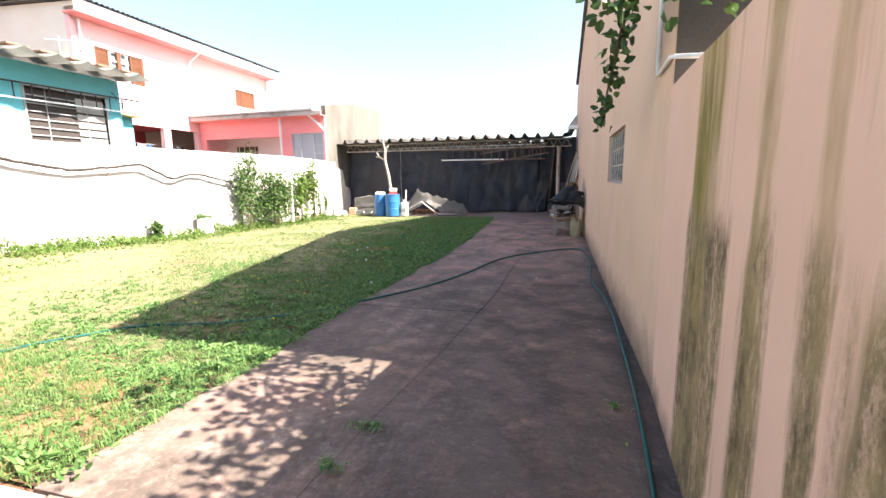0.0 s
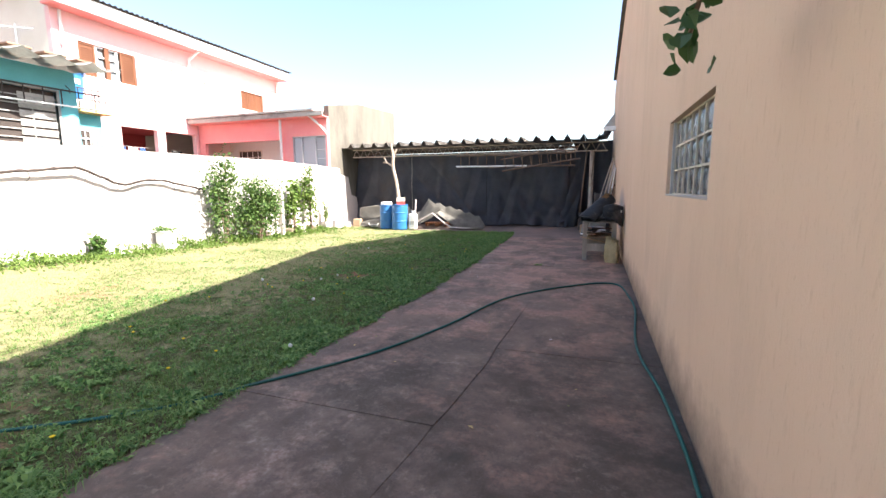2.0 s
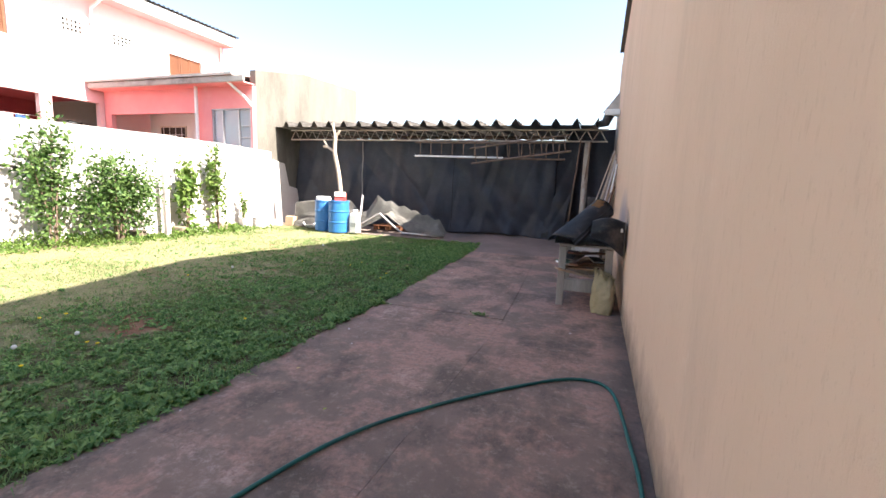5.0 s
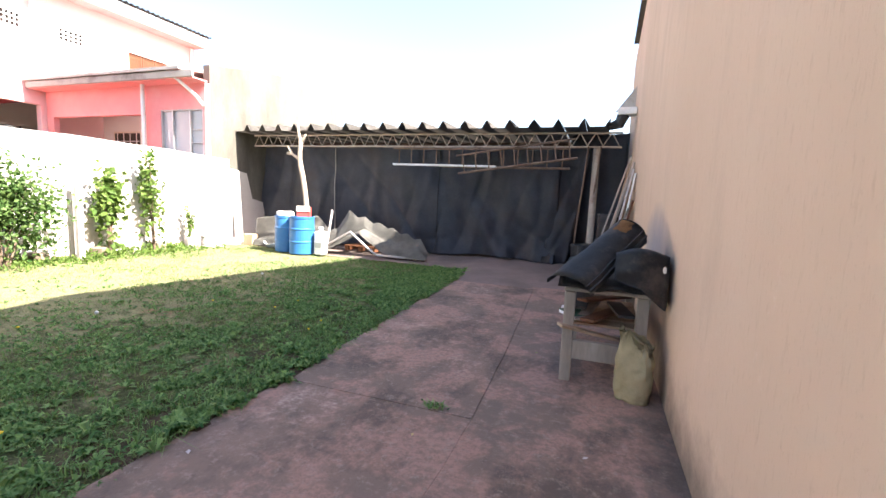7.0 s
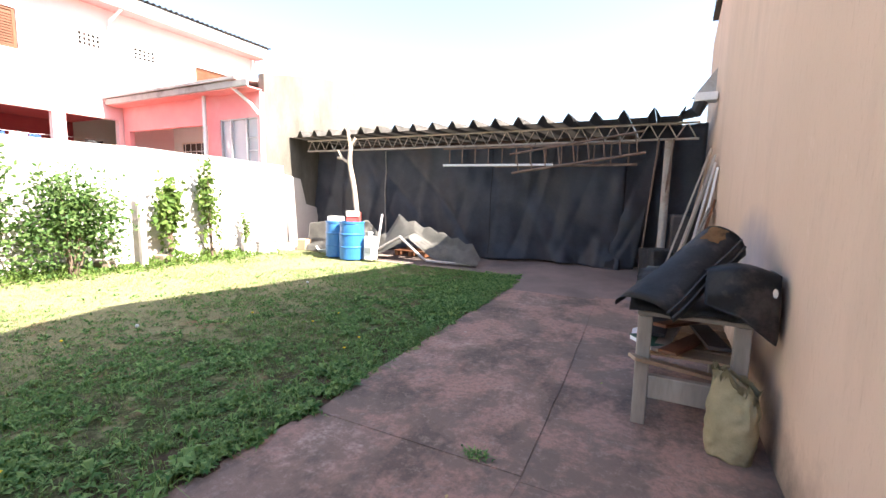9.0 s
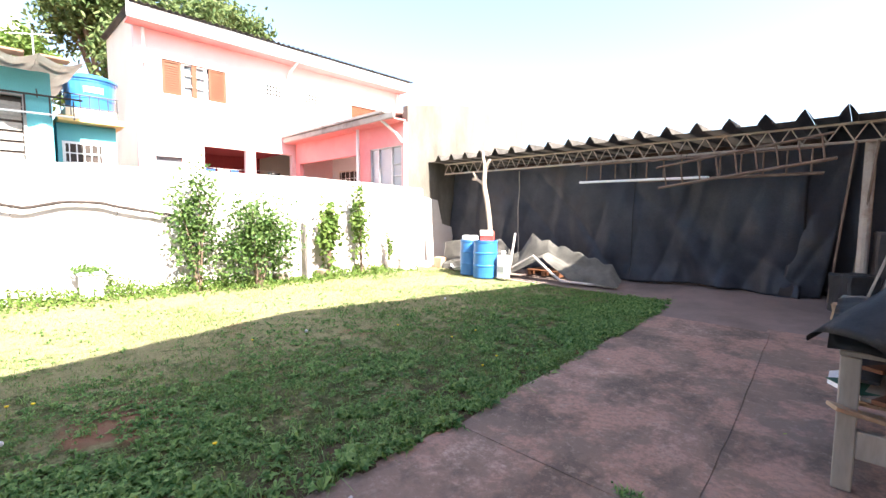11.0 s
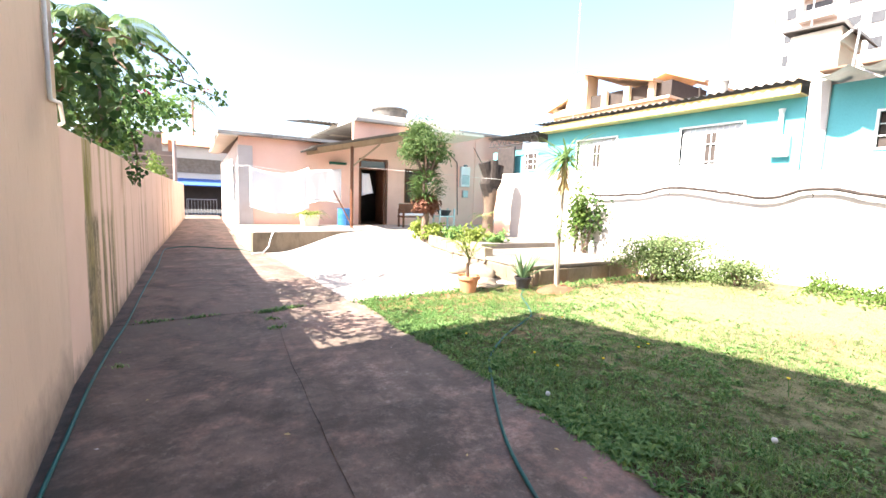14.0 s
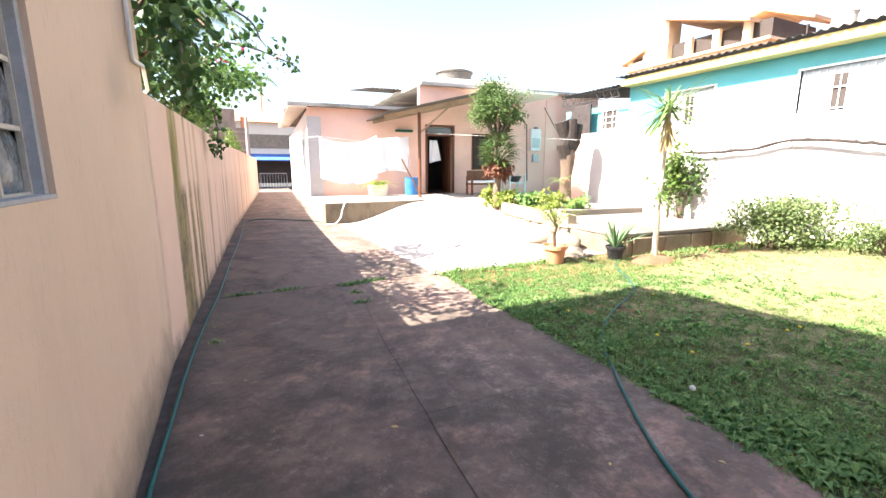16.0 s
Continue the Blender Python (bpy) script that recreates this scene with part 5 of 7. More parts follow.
bench((-7.75, -7.75, 0.575), -4)
st = thing("washing_stand", "grey metal stand with a dark basin", "stand", (-9.0, -7.6, 0.575))
for x in (-0.35, 0.3):
    for y in (-0.25, 0.2):
        part("leg", box(x, x + 0.05, y, y + 0.05, 0, 0.72), "grey metal", st)
part("top", box(-0.36, 0.36, -0.26, 0.26, 0.40, 0.44), "grey metal", st)
part("basin", lathe([(0.18, 0.44), (0.27, 0.62), (0.29, 0.62), (0.29, 0.65), (0.2, 0.66)], 18), "black plastic", st)
pl = thing("planter", "pale rectangular planter with yellow-green leaves", "plant pot", (-4.15, -8.6, 0.575))
part("box", prism([(-0.24, 0), (0.24, 0), (0.3, 0.38), (-0.3, 0.38)], 1, -0.2, 0.2, bevel=0.01), "cream paint", pl)
g2 = np.random.default_rng(3)
bm = bmesh.new()
for k in range(80):
    a = g2.uniform(0, 6.28)
    strap((g2.uniform(-0.2, 0.2), g2.uniform(-0.1, 0.1), 0.36), (math.cos(a), math.sin(a), g2.uniform(0.3, 1.3)), g2.uniform(0.45, 0.8), 0.05, 0.6, bm=bm)
part("foliage", bm, "yellow-green leaves", pl)


def drum(at, r, h, material, label, group=""):
    d = thing("barrel", label, "barrel", at, group=group)
    prof = [(r * 0.94, 0), (r * 0.985, 0.02), (r * 0.985, h * 0.30), (r * 1.02, h * 0.315), (r * 1.02, h * 0.345), (r * 0.985, h * 0.36), (r * 0.985, h * 0.64), (r * 1.02, h * 0.655), (r * 1.02, h * 0.685), (r * 0.985, h * 0.70), (r * 0.97, h * 0.93), (r * 0.9, h * 0.965)]
    part("drum_body", lathe(prof, 32), material, d, smooth=False)
    part("rim", lathe([(r * 0.93, h * 0.955), (r * 1.01, h * 0.955), (r * 1.01, h), (r * 0.93, h), (r * 0.92, h * 0.975)], 32), material, d)
    return d


drum((-5.45, -8.75, 0.575), 0.25, 0.62, "blue plastic", "blue plastic barrel on the porch")

# ---- raised terrace with stone walls ----
TZ = 0.40
terr = thing("terrace", "raised concrete terrace held by rough stone walls", "terrace", kind="structure")
part("terrace_slab", prism([(-5.72, 0.42), (-9.08, 0.55), (-9.08, -4.76), (-11.9, -4.76), (-11.9, -6.6), (-7.6, -6.6), (-6.7, -5.3), (-5.85, -2.4)], 2, TZ - 0.07, TZ, bevel=0.01), "weathered concrete", terr)
part("terrace_core", prism([(-5.95, 0.20), (-9.08, 0.33), (-9.08, -4.76), (-11.9, -4.76), (-11.9, -6.5), (-7.8, -6.5), (-6.9, -5.3), (-6.1, -2.4)], 2, -0.1, TZ - 0.08), "dark concrete", terr)
part("upper_step", prism([(-6.6, -2.2), (-9.08, -2.0), (-9.08, -4.76), (-11.9, -4.76), (-11.9, -6.5), (-7.9, -6.5), (-7.0, -5.3)], 2, TZ, TZ + 0.14, bevel=0.01), "weathered concrete", terr)


def stone_wall(pts, z0, z1, parent, seed, material="stone", rows=2, wide=1.0):
    g = np.random.default_rng(seed)
    for (xa, ya), (xb, yb) in zip(pts, pts[1:]):
        ln = math.hypot(xb - xa, yb - ya)
        ang = math.atan2(yb - ya, xb - xa)
        for r in range(rows):
            s = -0.02 * r
            while s < ln - 0.05:
                w = min(g.uniform(0.22, 0.55) * wide, ln - s)
                h0, h1 = z0 + (z1 - z0) * r / rows, z0 + (z1 - z0) * (r + 1) / rows
                bm = box(0.006, w - 0.006, -0.06 - g.uniform(0, 0.03), 0.12, h0 + 0.006, h1 - 0.006, 0.018)
                for v in bm.verts:
                    v.co += Vector((g.normal() * 0.010, g.normal() * 0.010, g.normal() * 0.008))
                bmesh.ops.transform(bm, matrix=Matrix.Translation((xa, ya, 0)) @ Matrix.Rotation(ang, 4, "Z") @ Matrix.Translation((s, 0, 0)), verts=bm.verts)
                part("stone", bm, material, parent)
                s += w


stone_wall([(-9.05, 0.42), (-5.80, 0.32)], -0.05, TZ - 0.08, terr, 1, "mossy concrete", 1, 2.6)
stone_wall([(-5.82, 0.30), (-5.88, -1.0)], -0.02, TZ - 0.08, terr, 2, "mossy concrete", 1, 1.8)
stone_wall([(-5.88, -1.02), (-5.98, -2.4), (-6.30, -3.9), (-6.85, -5.3), (-7.7, -6.5)], 0.0, 0.60, terr, 3)
for i, (x, y, sx, sy, sz) in enumerate(((-5.4, -0.7, 0.28, 0.34, 0.24), (-5.45, -1.5, 0.3, 0.4, 0.22), (-5.1, -0.15, 0.22, 0.2, 0.1), (-5.0, 0.15, 0.3, 0.12, 0.06))):
    bm = bmesh.new()
    bmesh.ops.create_icosphere(bm, subdivisions=3, radius=1.0)
    for v in bm.verts:
        k = 1 + 0.22 * wob(v.co.x + i * 3, v.co.y, v.co.z, 1.6) + 0.08 * wob(v.co.x, v.co.y + i, v.co.z, 4)
        v.co = Vector((v.co.x * sx * k, v.co.y * sy * k, max(v.co.z, -0.35) * sz * k))
    b = part("boulder", bm, "stone", smooth=True)
    b.location = (x, y, sz * 0.33)
    tagged(b, "rough pale boulder at the foot of the terrace", "rock", "terrace boulders")
for i, (x, y) in enumerate(((-8.75, -0.55), (-8.7, -0.25), (-8.75, 0.0))):
    b = part("bottle", lathe([(0.06, 0), (0.065, 0.02), (0.065, 0.2), (0.03, 0.28), (0.028, 0.33)], 12, (0, 0, 0)), "white plastic")
    b.location = (x, y, TZ)
    tagged(b, "white plastic bottle standing on the terrace", "bottle", "terrace bottles")

# ---- things in the yard ----
hose = thing("garden_hose", "long dark green garden hose lying across the drive", "hose")
HP_PTS = [(-5.4, 0.62), (-5.0, 0.96), (-4.65, 1.44), (-4.25, 1.95), (-4.0, 2.16), (-3.3, 2.5), (-2.63, 3.0), (-2.3, 3.42), (-2.0, 3.83), (-1.61, 4.46), (-1.25, 5.39), (-0.91, 6.62), (-0.48, 7.31), (0.1, 7.92), (0.42, 8.13),
          (0.64, 8.02), (0.72, 7.4), (0.75, 6.7), (0.66, 5.6), (0.66, 5.0), (0.73, 4.4), (0.76, 3.6), (0.74, 2.9), (0.71, 2.0), (0.64, 0.96), (0.55, 0.0), (0.44, -1.84), (0.25, -4.5), (0.10, -7.4), (-0.1, -8.0), (-0.5, -8.2), (-1.2, -7.6), (-1.73, -7.1), (-2.0, -6.15)]


def spline(pts, n):
    """Points along a Catmull-Rom curve."""
    out = []
    P = [Vector(p) for p in pts]
    for i in range(len(P) - 1):
        a, b, c, d = P[max(i - 1, 0)], P[i], P[i + 1], P[min(i + 2, len(P) - 1)]
        for k in range(n):
            t = k / n
            out.append(0.5 * ((2 * b) + (c - a) * t + (2 * a - 5 * b + 4 * c - d) * t * t + (3 * b - a - 3 * c + d) * t ** 3))
    return out + [P[-1]]


pts = []
for p in spline([(x, y, 0) for x, y in HP_PTS], 6):
    z = 0.016 if p.x > edge_x(max(p.y, 0.1)) else lawn_z(p.x, p.y) + 0.012
    pts.append((p.x, p.y, z))
part("hose", tube(pts, 0.0125, 7), "green rubber", hose, smooth=True)

# workbench by the wall with scrap on it
bench2 = thing("workbench", "rough grey wooden workbench with scrap boards", "workbench", (0.08, 10.42, 0))
for x, y in ((0, 0), (0.56, 0.02), (0.0, 1.25), (0.56, 1.25)):
    part("leg", box(x - 0.045, x + 0.045, y - 0.035, y + 0.035, 0, 0.77, 0.006), "grey wood", bench2)
part("front_rail", box(0.045, 0.515, -0.03, 0.03, 0.20, 0.36, 0.006), "grey wood", bench2)
part("back_rail", box(0.045, 0.515, 1.22, 1.28, 0.20, 0.34, 0.006), "grey wood", bench2)
part("side_rail", box(-0.03, 0.03, 0.04, 1.21, 0.36, 0.46, 0.006), "grey wood", bench2)
part("side_rail", box(0.53, 0.59, 0.06, 1.21, 0.36, 0.46, 0.006), "grey wood", bench2)
part("tabletop", box(-0.05, 0.64, -0.06, 1.36, 0.78, 0.81, 0.006), "grey wood", bench2)
for k in range(5):
    part("shelf_board", box(-0.02, 0.58, 0.10 + k * 0.22, 0.29 + k * 0.22, 0.465, 0.485, 0.003), "raw timber", bench2)
for i, (x, y, z, L, w, rz, ry, mt) in enumerate(((0.2, 0.05, 0.42, 0.62, 0.10, 28, 14, "raw timber"), (0.3, 0.35, 0.53, 0.9, 0.12, 70, 3, "varnished wood"), (0.18, 0.5, 0.56, 1.0, 0.09, 80, -3, "grey wood"), (0.42, 0.5, 0.55, 0.8, 0.14, 95, 4, "dark iron"), (0.3, 0.6, 0.62, 0.9, 0.10, 62, 5, "varnished wood"), (0.08, 0.5, 0.60, 0.7, 0.16, 85, 0, "black plastic"))):
    b = part("scrap_board", box(-L / 2, L / 2, -w / 2, w / 2, -0.012, 0.012, 0.003), mt)
    b.matrix_basis = pose(0.08 + x, 10.42 + y, z, 0, ry, rz)
    tagged(b, "scrap board stacked under the workbench", "board", "scrap boards")
bk = thing("book", "book with a dark green cover and white pages", "book", (0.13, 10.62, 0.515), 35)
part("pages", box(-0.09, 0.09, -0.13, 0.13, 0.0, 0.03), "white cloth", bk)
part("cover", box(-0.095, 0.095, -0.135, 0.135, 0.03, 0.036), "green cover", bk)
pp = part("paper_sheet", sheet(4, 4, lambda u, v: (-0.02 + 0.2 * u, 10.75 + 0.28 * v, 0.50 + 0.02 * math.sin(u * 4)), 0.002), "white cloth")
tagged(pp, "loose white paper on the bench shelf", "paper")

# curved black sheets thrown over the bench
A, B = Vector((0.06, 10.22, 0.84)), Vector((0.50, 10.80, 1.22))
ax = (B - A).normalized()
sd = ax.cross(Vector((0, 0, 1))).normalized()
up = sd.cross(ax)


def halfpipe(u, v):
    a = -0.35 + v * 3.6
    r = 0.16 + 0.012 * wob(u * 3, v * 4)
    flat = 0.6 + 0.4 * u
    return A + (B - A) * (u * 1.05) + sd * (math.cos(a) * r * (1.35 - 0.35 * u)) + up * (math.sin(a) * r * flat)


roll = part("curved_panel", sheet(12, 22, halfpipe, 0.006), "worn bumper", smooth=True)
tagged(roll, "worn black curved plastic panel over the bench", "panel")
part("torn_foam", sheet(8, 8, lambda u, v: halfpipe(0.80 + 0.17 * u + 0.03 * wob(u * 4, v * 4, 1), 0.36 + 0.20 * v + 0.05 * wob(u * 3, v * 3, 6)) + up * 0.008, 0.003), "rust foam", roll, "torn rusty brown patch")
rb = part("ridge", bmesh.new(), "black plastic", roll)
bm = tube([halfpipe(u, 0.12) for u in np.linspace(0, 1, 10)], 0.010, 5)
tube([halfpipe(u, 0.22) for u in np.linspace(0, 1, 10)], 0.008, 5, bm)
bm.to_mesh(rb.data)
bm.free()


def drape(u, v):
    """A stiff sheet lying back to the wall, bent down over the bench's end and round its corner."""
    if u < 0.72:
        s = u / 0.72
        x, y = 0.40 + 0.385 * s, 10.33 - 0.05 * math.sin(math.pi * s)
    else:
        s = (u - 0.72) / 0.28
        x, y = 0.785 + 0.02 * math.sin(math.pi * s * 0.5), 10.33 + 0.45 * s
    top = 1.10 + 0.05 * math.sin(math.pi * min(u / 0.72, 1.0)) - 0.06 * max(0.0, u - 0.72)
    low = float(np.interp(u, [0, 0.35, 0.68, 0.74, 1.0], [0.90, 0.85, 0.70, 0.69, 0.84]))
    if v < 0.3:
        k = v / 0.3
        back = 10.33 + 0.45 * (1 - k)
        return (x, max(y, back), top + 0.04 * math.sin(k * 1.57) - 0.02)
    k = (v - 0.3) / 0.7
    return (x + 0.01 * wob(u * 4, v * 4, 2), y - 0.05 * math.sin(k * 2.2) + 0.012 * wob(u * 5, k * 3), top + 0.02 + (low - top) * k)


dr = part("curved_panel", sheet(26, 24, drape, 0.005), "worn bumper", smooth=True)
tagged(dr, "black flexible sheet drooping over the bench end", "panel")
tarpb = part("bench_cover", sheet(14, 20, lambda u, v: (-0.02 + 0.74 * u, 10.305 + 1.52 * v, 0.86 + 0.04 * wob(u * 3, v * 4, 5) * min(1, v * 5) - (0.07 + 0.05 * wob(u * 4, 2)) * max(0.0, 1 - v / 0.1) + 0.03), 0.006), "worn bumper", smooth=True)
tagged(tarpb, "dark dusty cover laid over the bench", "cover")
wall_mark = part("patch", lathe([(0.03, 0), (0.03, 0.004)], 10), "cream paint", dr, "pale torn label")
wall_mark.matrix_basis = pose(0.745, 10.262, 1.03, 80, 0, 10) @ Matrix.Diagonal((0.45, 0.9, 1, 1))

# sack
def sack_pt(u, v):
    a = u * 2 * math.pi
    c, s = math.cos(a), math.sin(a)
    w, d = 0.145 * (1 + 0.12 * math.sin(v * 3.1)), 0.10 * (1 - 0.55 * v ** 2)
    e = lambda q: math.copysign(abs(q) ** 0.7, q)
    z = v * 0.40 + 0.10 * (v ** 6) * (0.5 + e(c) * -0.6 + 0.9 * wob(c * 3, s * 3, 4)) + 0.016 * wob(c * 2, s * 2, v * 5)
    return (w * e(c) * (1 + 0.12 * wob(c * 3, s * 3, v * 6)) * (1 - 0.30 * max(0.0, v - 0.75) * 4 * (1.2 - v)), d * e(s) + 0.02 * wob(c * 2, s * 2, v * 4, 2), z)


sk = part("sack", sheet(40, 22, sack_pt), "sack weave", smooth=True)
bm = bmesh.new()
bm.from_mesh(sk.data)
bmesh.ops.remove_doubles(bm, verts=bm.verts[:], dist=0.0005)
bmesh.ops.holes_fill(bm, edges=bm.edges[:], sides=0)
bm.to_mesh(sk.data)
bm.free()
sk.matrix_basis = pose(0.60, 10.25, 0.0, 0, 0, -20) @ Matrix.Diagonal((0.84, 0.95, 1.04, 1))
tagged(sk, "dusty yellow woven sack leaning by the workbench", "sack")


def mouth(u, v):
    """The crumpled open mouth above the sack's fill."""
    x, y, z = sack_pt(u, 0.97)
    k = 1 + 0.10 * v + 0.22 * v * wob(math.cos(u * 6.283) * 3, math.sin(u * 6.283) * 3, 2)
    return (x * k, y * k, z + v * (0.05 + 0.035 * wob(math.cos(u * 6.283) * 4, math.sin(u * 6.283) * 4, 9)))


part("sack_mouth", sheet(40, 4, mouth, 0.003), "sack weave", sk, "crumpled open top", smooth=True)

# planks and scrap leaning in the shed corner
for i, (x, y, h, w, rx, ry, mt) in enumerate(((0.30, 15.6, 2.2, 0.14, 0, 13, "grey wood"), (0.42, 15.2, 1.9, 0.11, 3, 11, "raw timber"), (0.36, 15.9, 2.35, 0.09, -3, 10, "raw timber"), (0.48, 14.8, 1.6, 0.10, 4, 11, "varnished wood"), (0.25, 16.1, 2.0, 0.16, -2, 16, "grey wood"), (0.55, 15.0, 2.05, 0.07, 2, 7, "white paint"), (0.5, 15.45, 1.75, 0.12, -4, 9, "raw timber"), (0.22, 15.3, 2.3, 0.10, 3, 14, "old truss paint"), (0.40, 14.95, 2.15, 0.08, -3, 10, "white render"), (0.30, 15.0, 1.5, 0.13, 5, 17, "grey wood"), (0.12, 15.7, 2.45, 0.07, -2, 15, "old truss paint"))):
    b = part("plank", box(-0.015, 0.015, -w / 2, w / 2, 0, h, 0.003), mt)
    b.matrix_basis = pose(x, y, shed_z(y), rx, ry, 0)
    tagged(b, "old plank leaning against the peach wall", "plank", "leaning planks")
for i, (x, y, z, sx, sy, sz, rz, mt) in enumerate(((0.25, 14.9, 0.22, 0.5, 0.7, 0.42, 20, "dusty tarp"), (0.1, 15.4, 0.14, 0.45, 0.4, 0.28, -15, "raw timber"), (0.35, 14.2, 0.18, 0.4, 0.6, 0.34, 8, "grey plaster"), (0.05, 16.0, 0.3, 0.4, 0.5, 0.6, 33, "black plastic"), (0.45, 16.6, 0.6, 0.4, 0.6, 1.2, 5, "dark iron"))):
    bm = box(-sx / 2, sx / 2, -sy / 2, sy / 2, -sz / 2, sz / 2, 0.03)
    bmesh.ops.subdivide_edges(bm, edges=bm.edges[:], cuts=3, use_grid_fill=True)
    for v in bm.verts:
        v.co += Vector((wob(v.co.x + i, v.co.y, v.co.z, 4), wob(v.co.y + i, v.co.z, v.co.x, 4), wob(v.co.z + i, v.co.x, v.co.y, 4))) * 0.045
    b = part("scrap_block", bm, mt)
    b.matrix_basis = pose(x, y, z + shed_z(y), 0, 0, rz)
    tagged(b, "lump of scrap piled in the shed corner", "scrap", "corner scrap")
for x, y, h in ((-0.25, 16.7, 2.75), (0.0, 16.75, 2.75)):
    b = part("prop_bar", tube([(x, y, 0.1), (x + 0.2, y - 0.3, h - 0.05)], 0.018, 6), "rusty iron")
    tagged(b, "rusty bar propped under the shed roof", "bar", "prop bars")
gb = thing("gutter_box", "white gutter box with dark outlet on the wall", "gutter", (0.62, 16.2, 3.28))
part("box", box(-0.16, 0.18, -0.14, 0.14, 0.0, 0.14, 0.01), "white paint", gb)
part("outlet", tube([(-0.05, 0.0, 0.02), (-0.12, 0.0, -0.16), (-0.3, 0.1, -0.2)], [0.12, 0.11, 0.07], 10), "black plastic", gb)
part("flashing", prism([(-0.2, 0.1), (0.16, 0.1), (0.16, 0.6)], 1, 0.14, 0.18), "fibre cement", gb)

# ladders hung under the truss
def hung_ladder(x0, z0, x1, z1, width, y, rungs, low_m, label):
    d = Vector((x1 - x0, 0, z1 - z0))
    n = Vector((-d.z, 0, d.x)).normalized() * width
    l = thing("ladder", label, "ladder", (x0, y, z0))
    part("rail", tube([(0, 0, 0), tuple(d)], 0.026, 8), low_m, l)
    part("rail", tube([tuple(n), tuple(d + n)], 0.022, 8), "rusty iron", l)
    for k in range(rungs):
        p = d * ((k + 0.5) / rungs)
        part("rung", tube([tuple(p), tuple(p + n)], 0.015, 6), "rusty iron", l)
    for k in (0.2, 0.8):
        p = d * k + n
        part("hanger", tube([tuple(p), (p.x, 0.1, 2.72 - z0)], 0.006, 5), "dark iron", l)
    return l


hung_ladder(-4.55, 2.27, -2.0, 2.25, 0.38, 16.36, 8, "white paint", "weathered ladder hung flat under the shed truss")
hung_ladder(-2.85, 2.08, -0.25, 2.45, 0.40, 16.28, 9, "rusty iron", "weathered ladder hung aslant under the shed truss")
hung_ladder(-3.3, 2.24, -0.4, 2.24, 0.42, 16.44, 9, "rusty iron", "long rusty ladder hung level under the truss")

# drums, stick, containers
drum((-6.92, 15.36, 0.045), 0.245, 0.86, "blue plastic", "blue plastic drum standing on the lawn edge", "blue drums")
drum((-6.34, 15.24, 0.045), 0.29, 0.88, "blue plastic", "blue plastic drum standing on the lawn edge", "blue drums")
lidp = part("bucket_lid", lathe([(0.2, 0), (0.21, 0.02), (0.2, 0.1), (0.17, 0.11)], 20), "white plastic")
lidp.location = (-6.92, 15.36, 0.907)
tagged(lidp, "white plastic bowl upturned on a drum", "bowl")
cr = thing("crate", "small red and pale printed carton on a drum", "carton", (-6.3, 15.26, 0.925), 25)
part("carton_body", box(-0.15, 0.15, -0.1, 0.1, 0, 0.22, 0.004), "red label", cr)
part("flap", box(-0.15, 0.15, -0.115, -0.1, 0.12, 0.25), "cream paint", cr)
jc = thing("jerrycan", "white plastic jerrycan beside the drums", "jerrycan", (-5.85, 15.3, 0.04))
part("can_body", box(-0.13, 0.13, -0.11, 0.11, 0, 0.56, 0.035), "white plastic", jc)
part("neck", lathe([(0.05, 0.56), (0.05, 0.62), (0.06, 0.62), (0.06, 0.66)], 12), "white plastic", jc)
part("label_panel", box(-0.09, 0.09, -0.114, -0.111, 0.18, 0.3), "grey metal", jc)
dead = thing("dead_tree", "bare pale tree trunk with lopped branches", "tree", (-6.75, 15.75, 0))
part("trunk", tube(spline([(0.12, 0, -0.02), (0.16, 0, 0.6), (0.14, 0, 1.2), (0.05, 0, 1.8), (-0.06, 0, 2.3), (-0.03, 0, 2.75)], 4), [0.07] * 8 + [0.06] * 8 + [0.055] * 4 + [0.05], 9), "pale bark", dead, smooth=True)
for q in (((-0.06, 0, 2.3), (-0.28, 0.0, 2.42), (-0.42, 0, 2.62)), ((-0.3, 0, 2.44), (-0.45, 0.02, 2.45)), ((-0.03, 0, 2.7), (-0.1, 0, 2.95), (-0.12, 0, 3.12)), ((-0.03, 0, 2.72), (0.1, 0.02, 2.9))):
    part("branch", tube(q, [0.045, 0.035, 0.028][:len(q)], 7), "pale bark", dead)

# collapsed tarp, poles, rubble at the shed's left
TOPX = [-8.9, -8.2, -7.4, -6.88, -6.45, -6.2, -5.88, -5.62, -5.40, -5.15, -4.98, -4.75, -4.6, -4.38, -4.2, -4.0, -3.85, -3.6]
TOPZ = [0.75, 0.85, 0.80, 0.92, 0.55, 0.62, 1.12, 0.93, 0.97, 0.80, 0.84, 0.70, 0.73, 0.58, 0.62, 0.47, 0.50, 0.13]
LOWX = [-8.9, -6.7, -6.25, -5.75, -5.35, -4.85, -4.6, -3.6]
LOWZ = [0.02, 0.04, 0.08, 0.36, 0.56, 0.20, 0.09, 0.03]


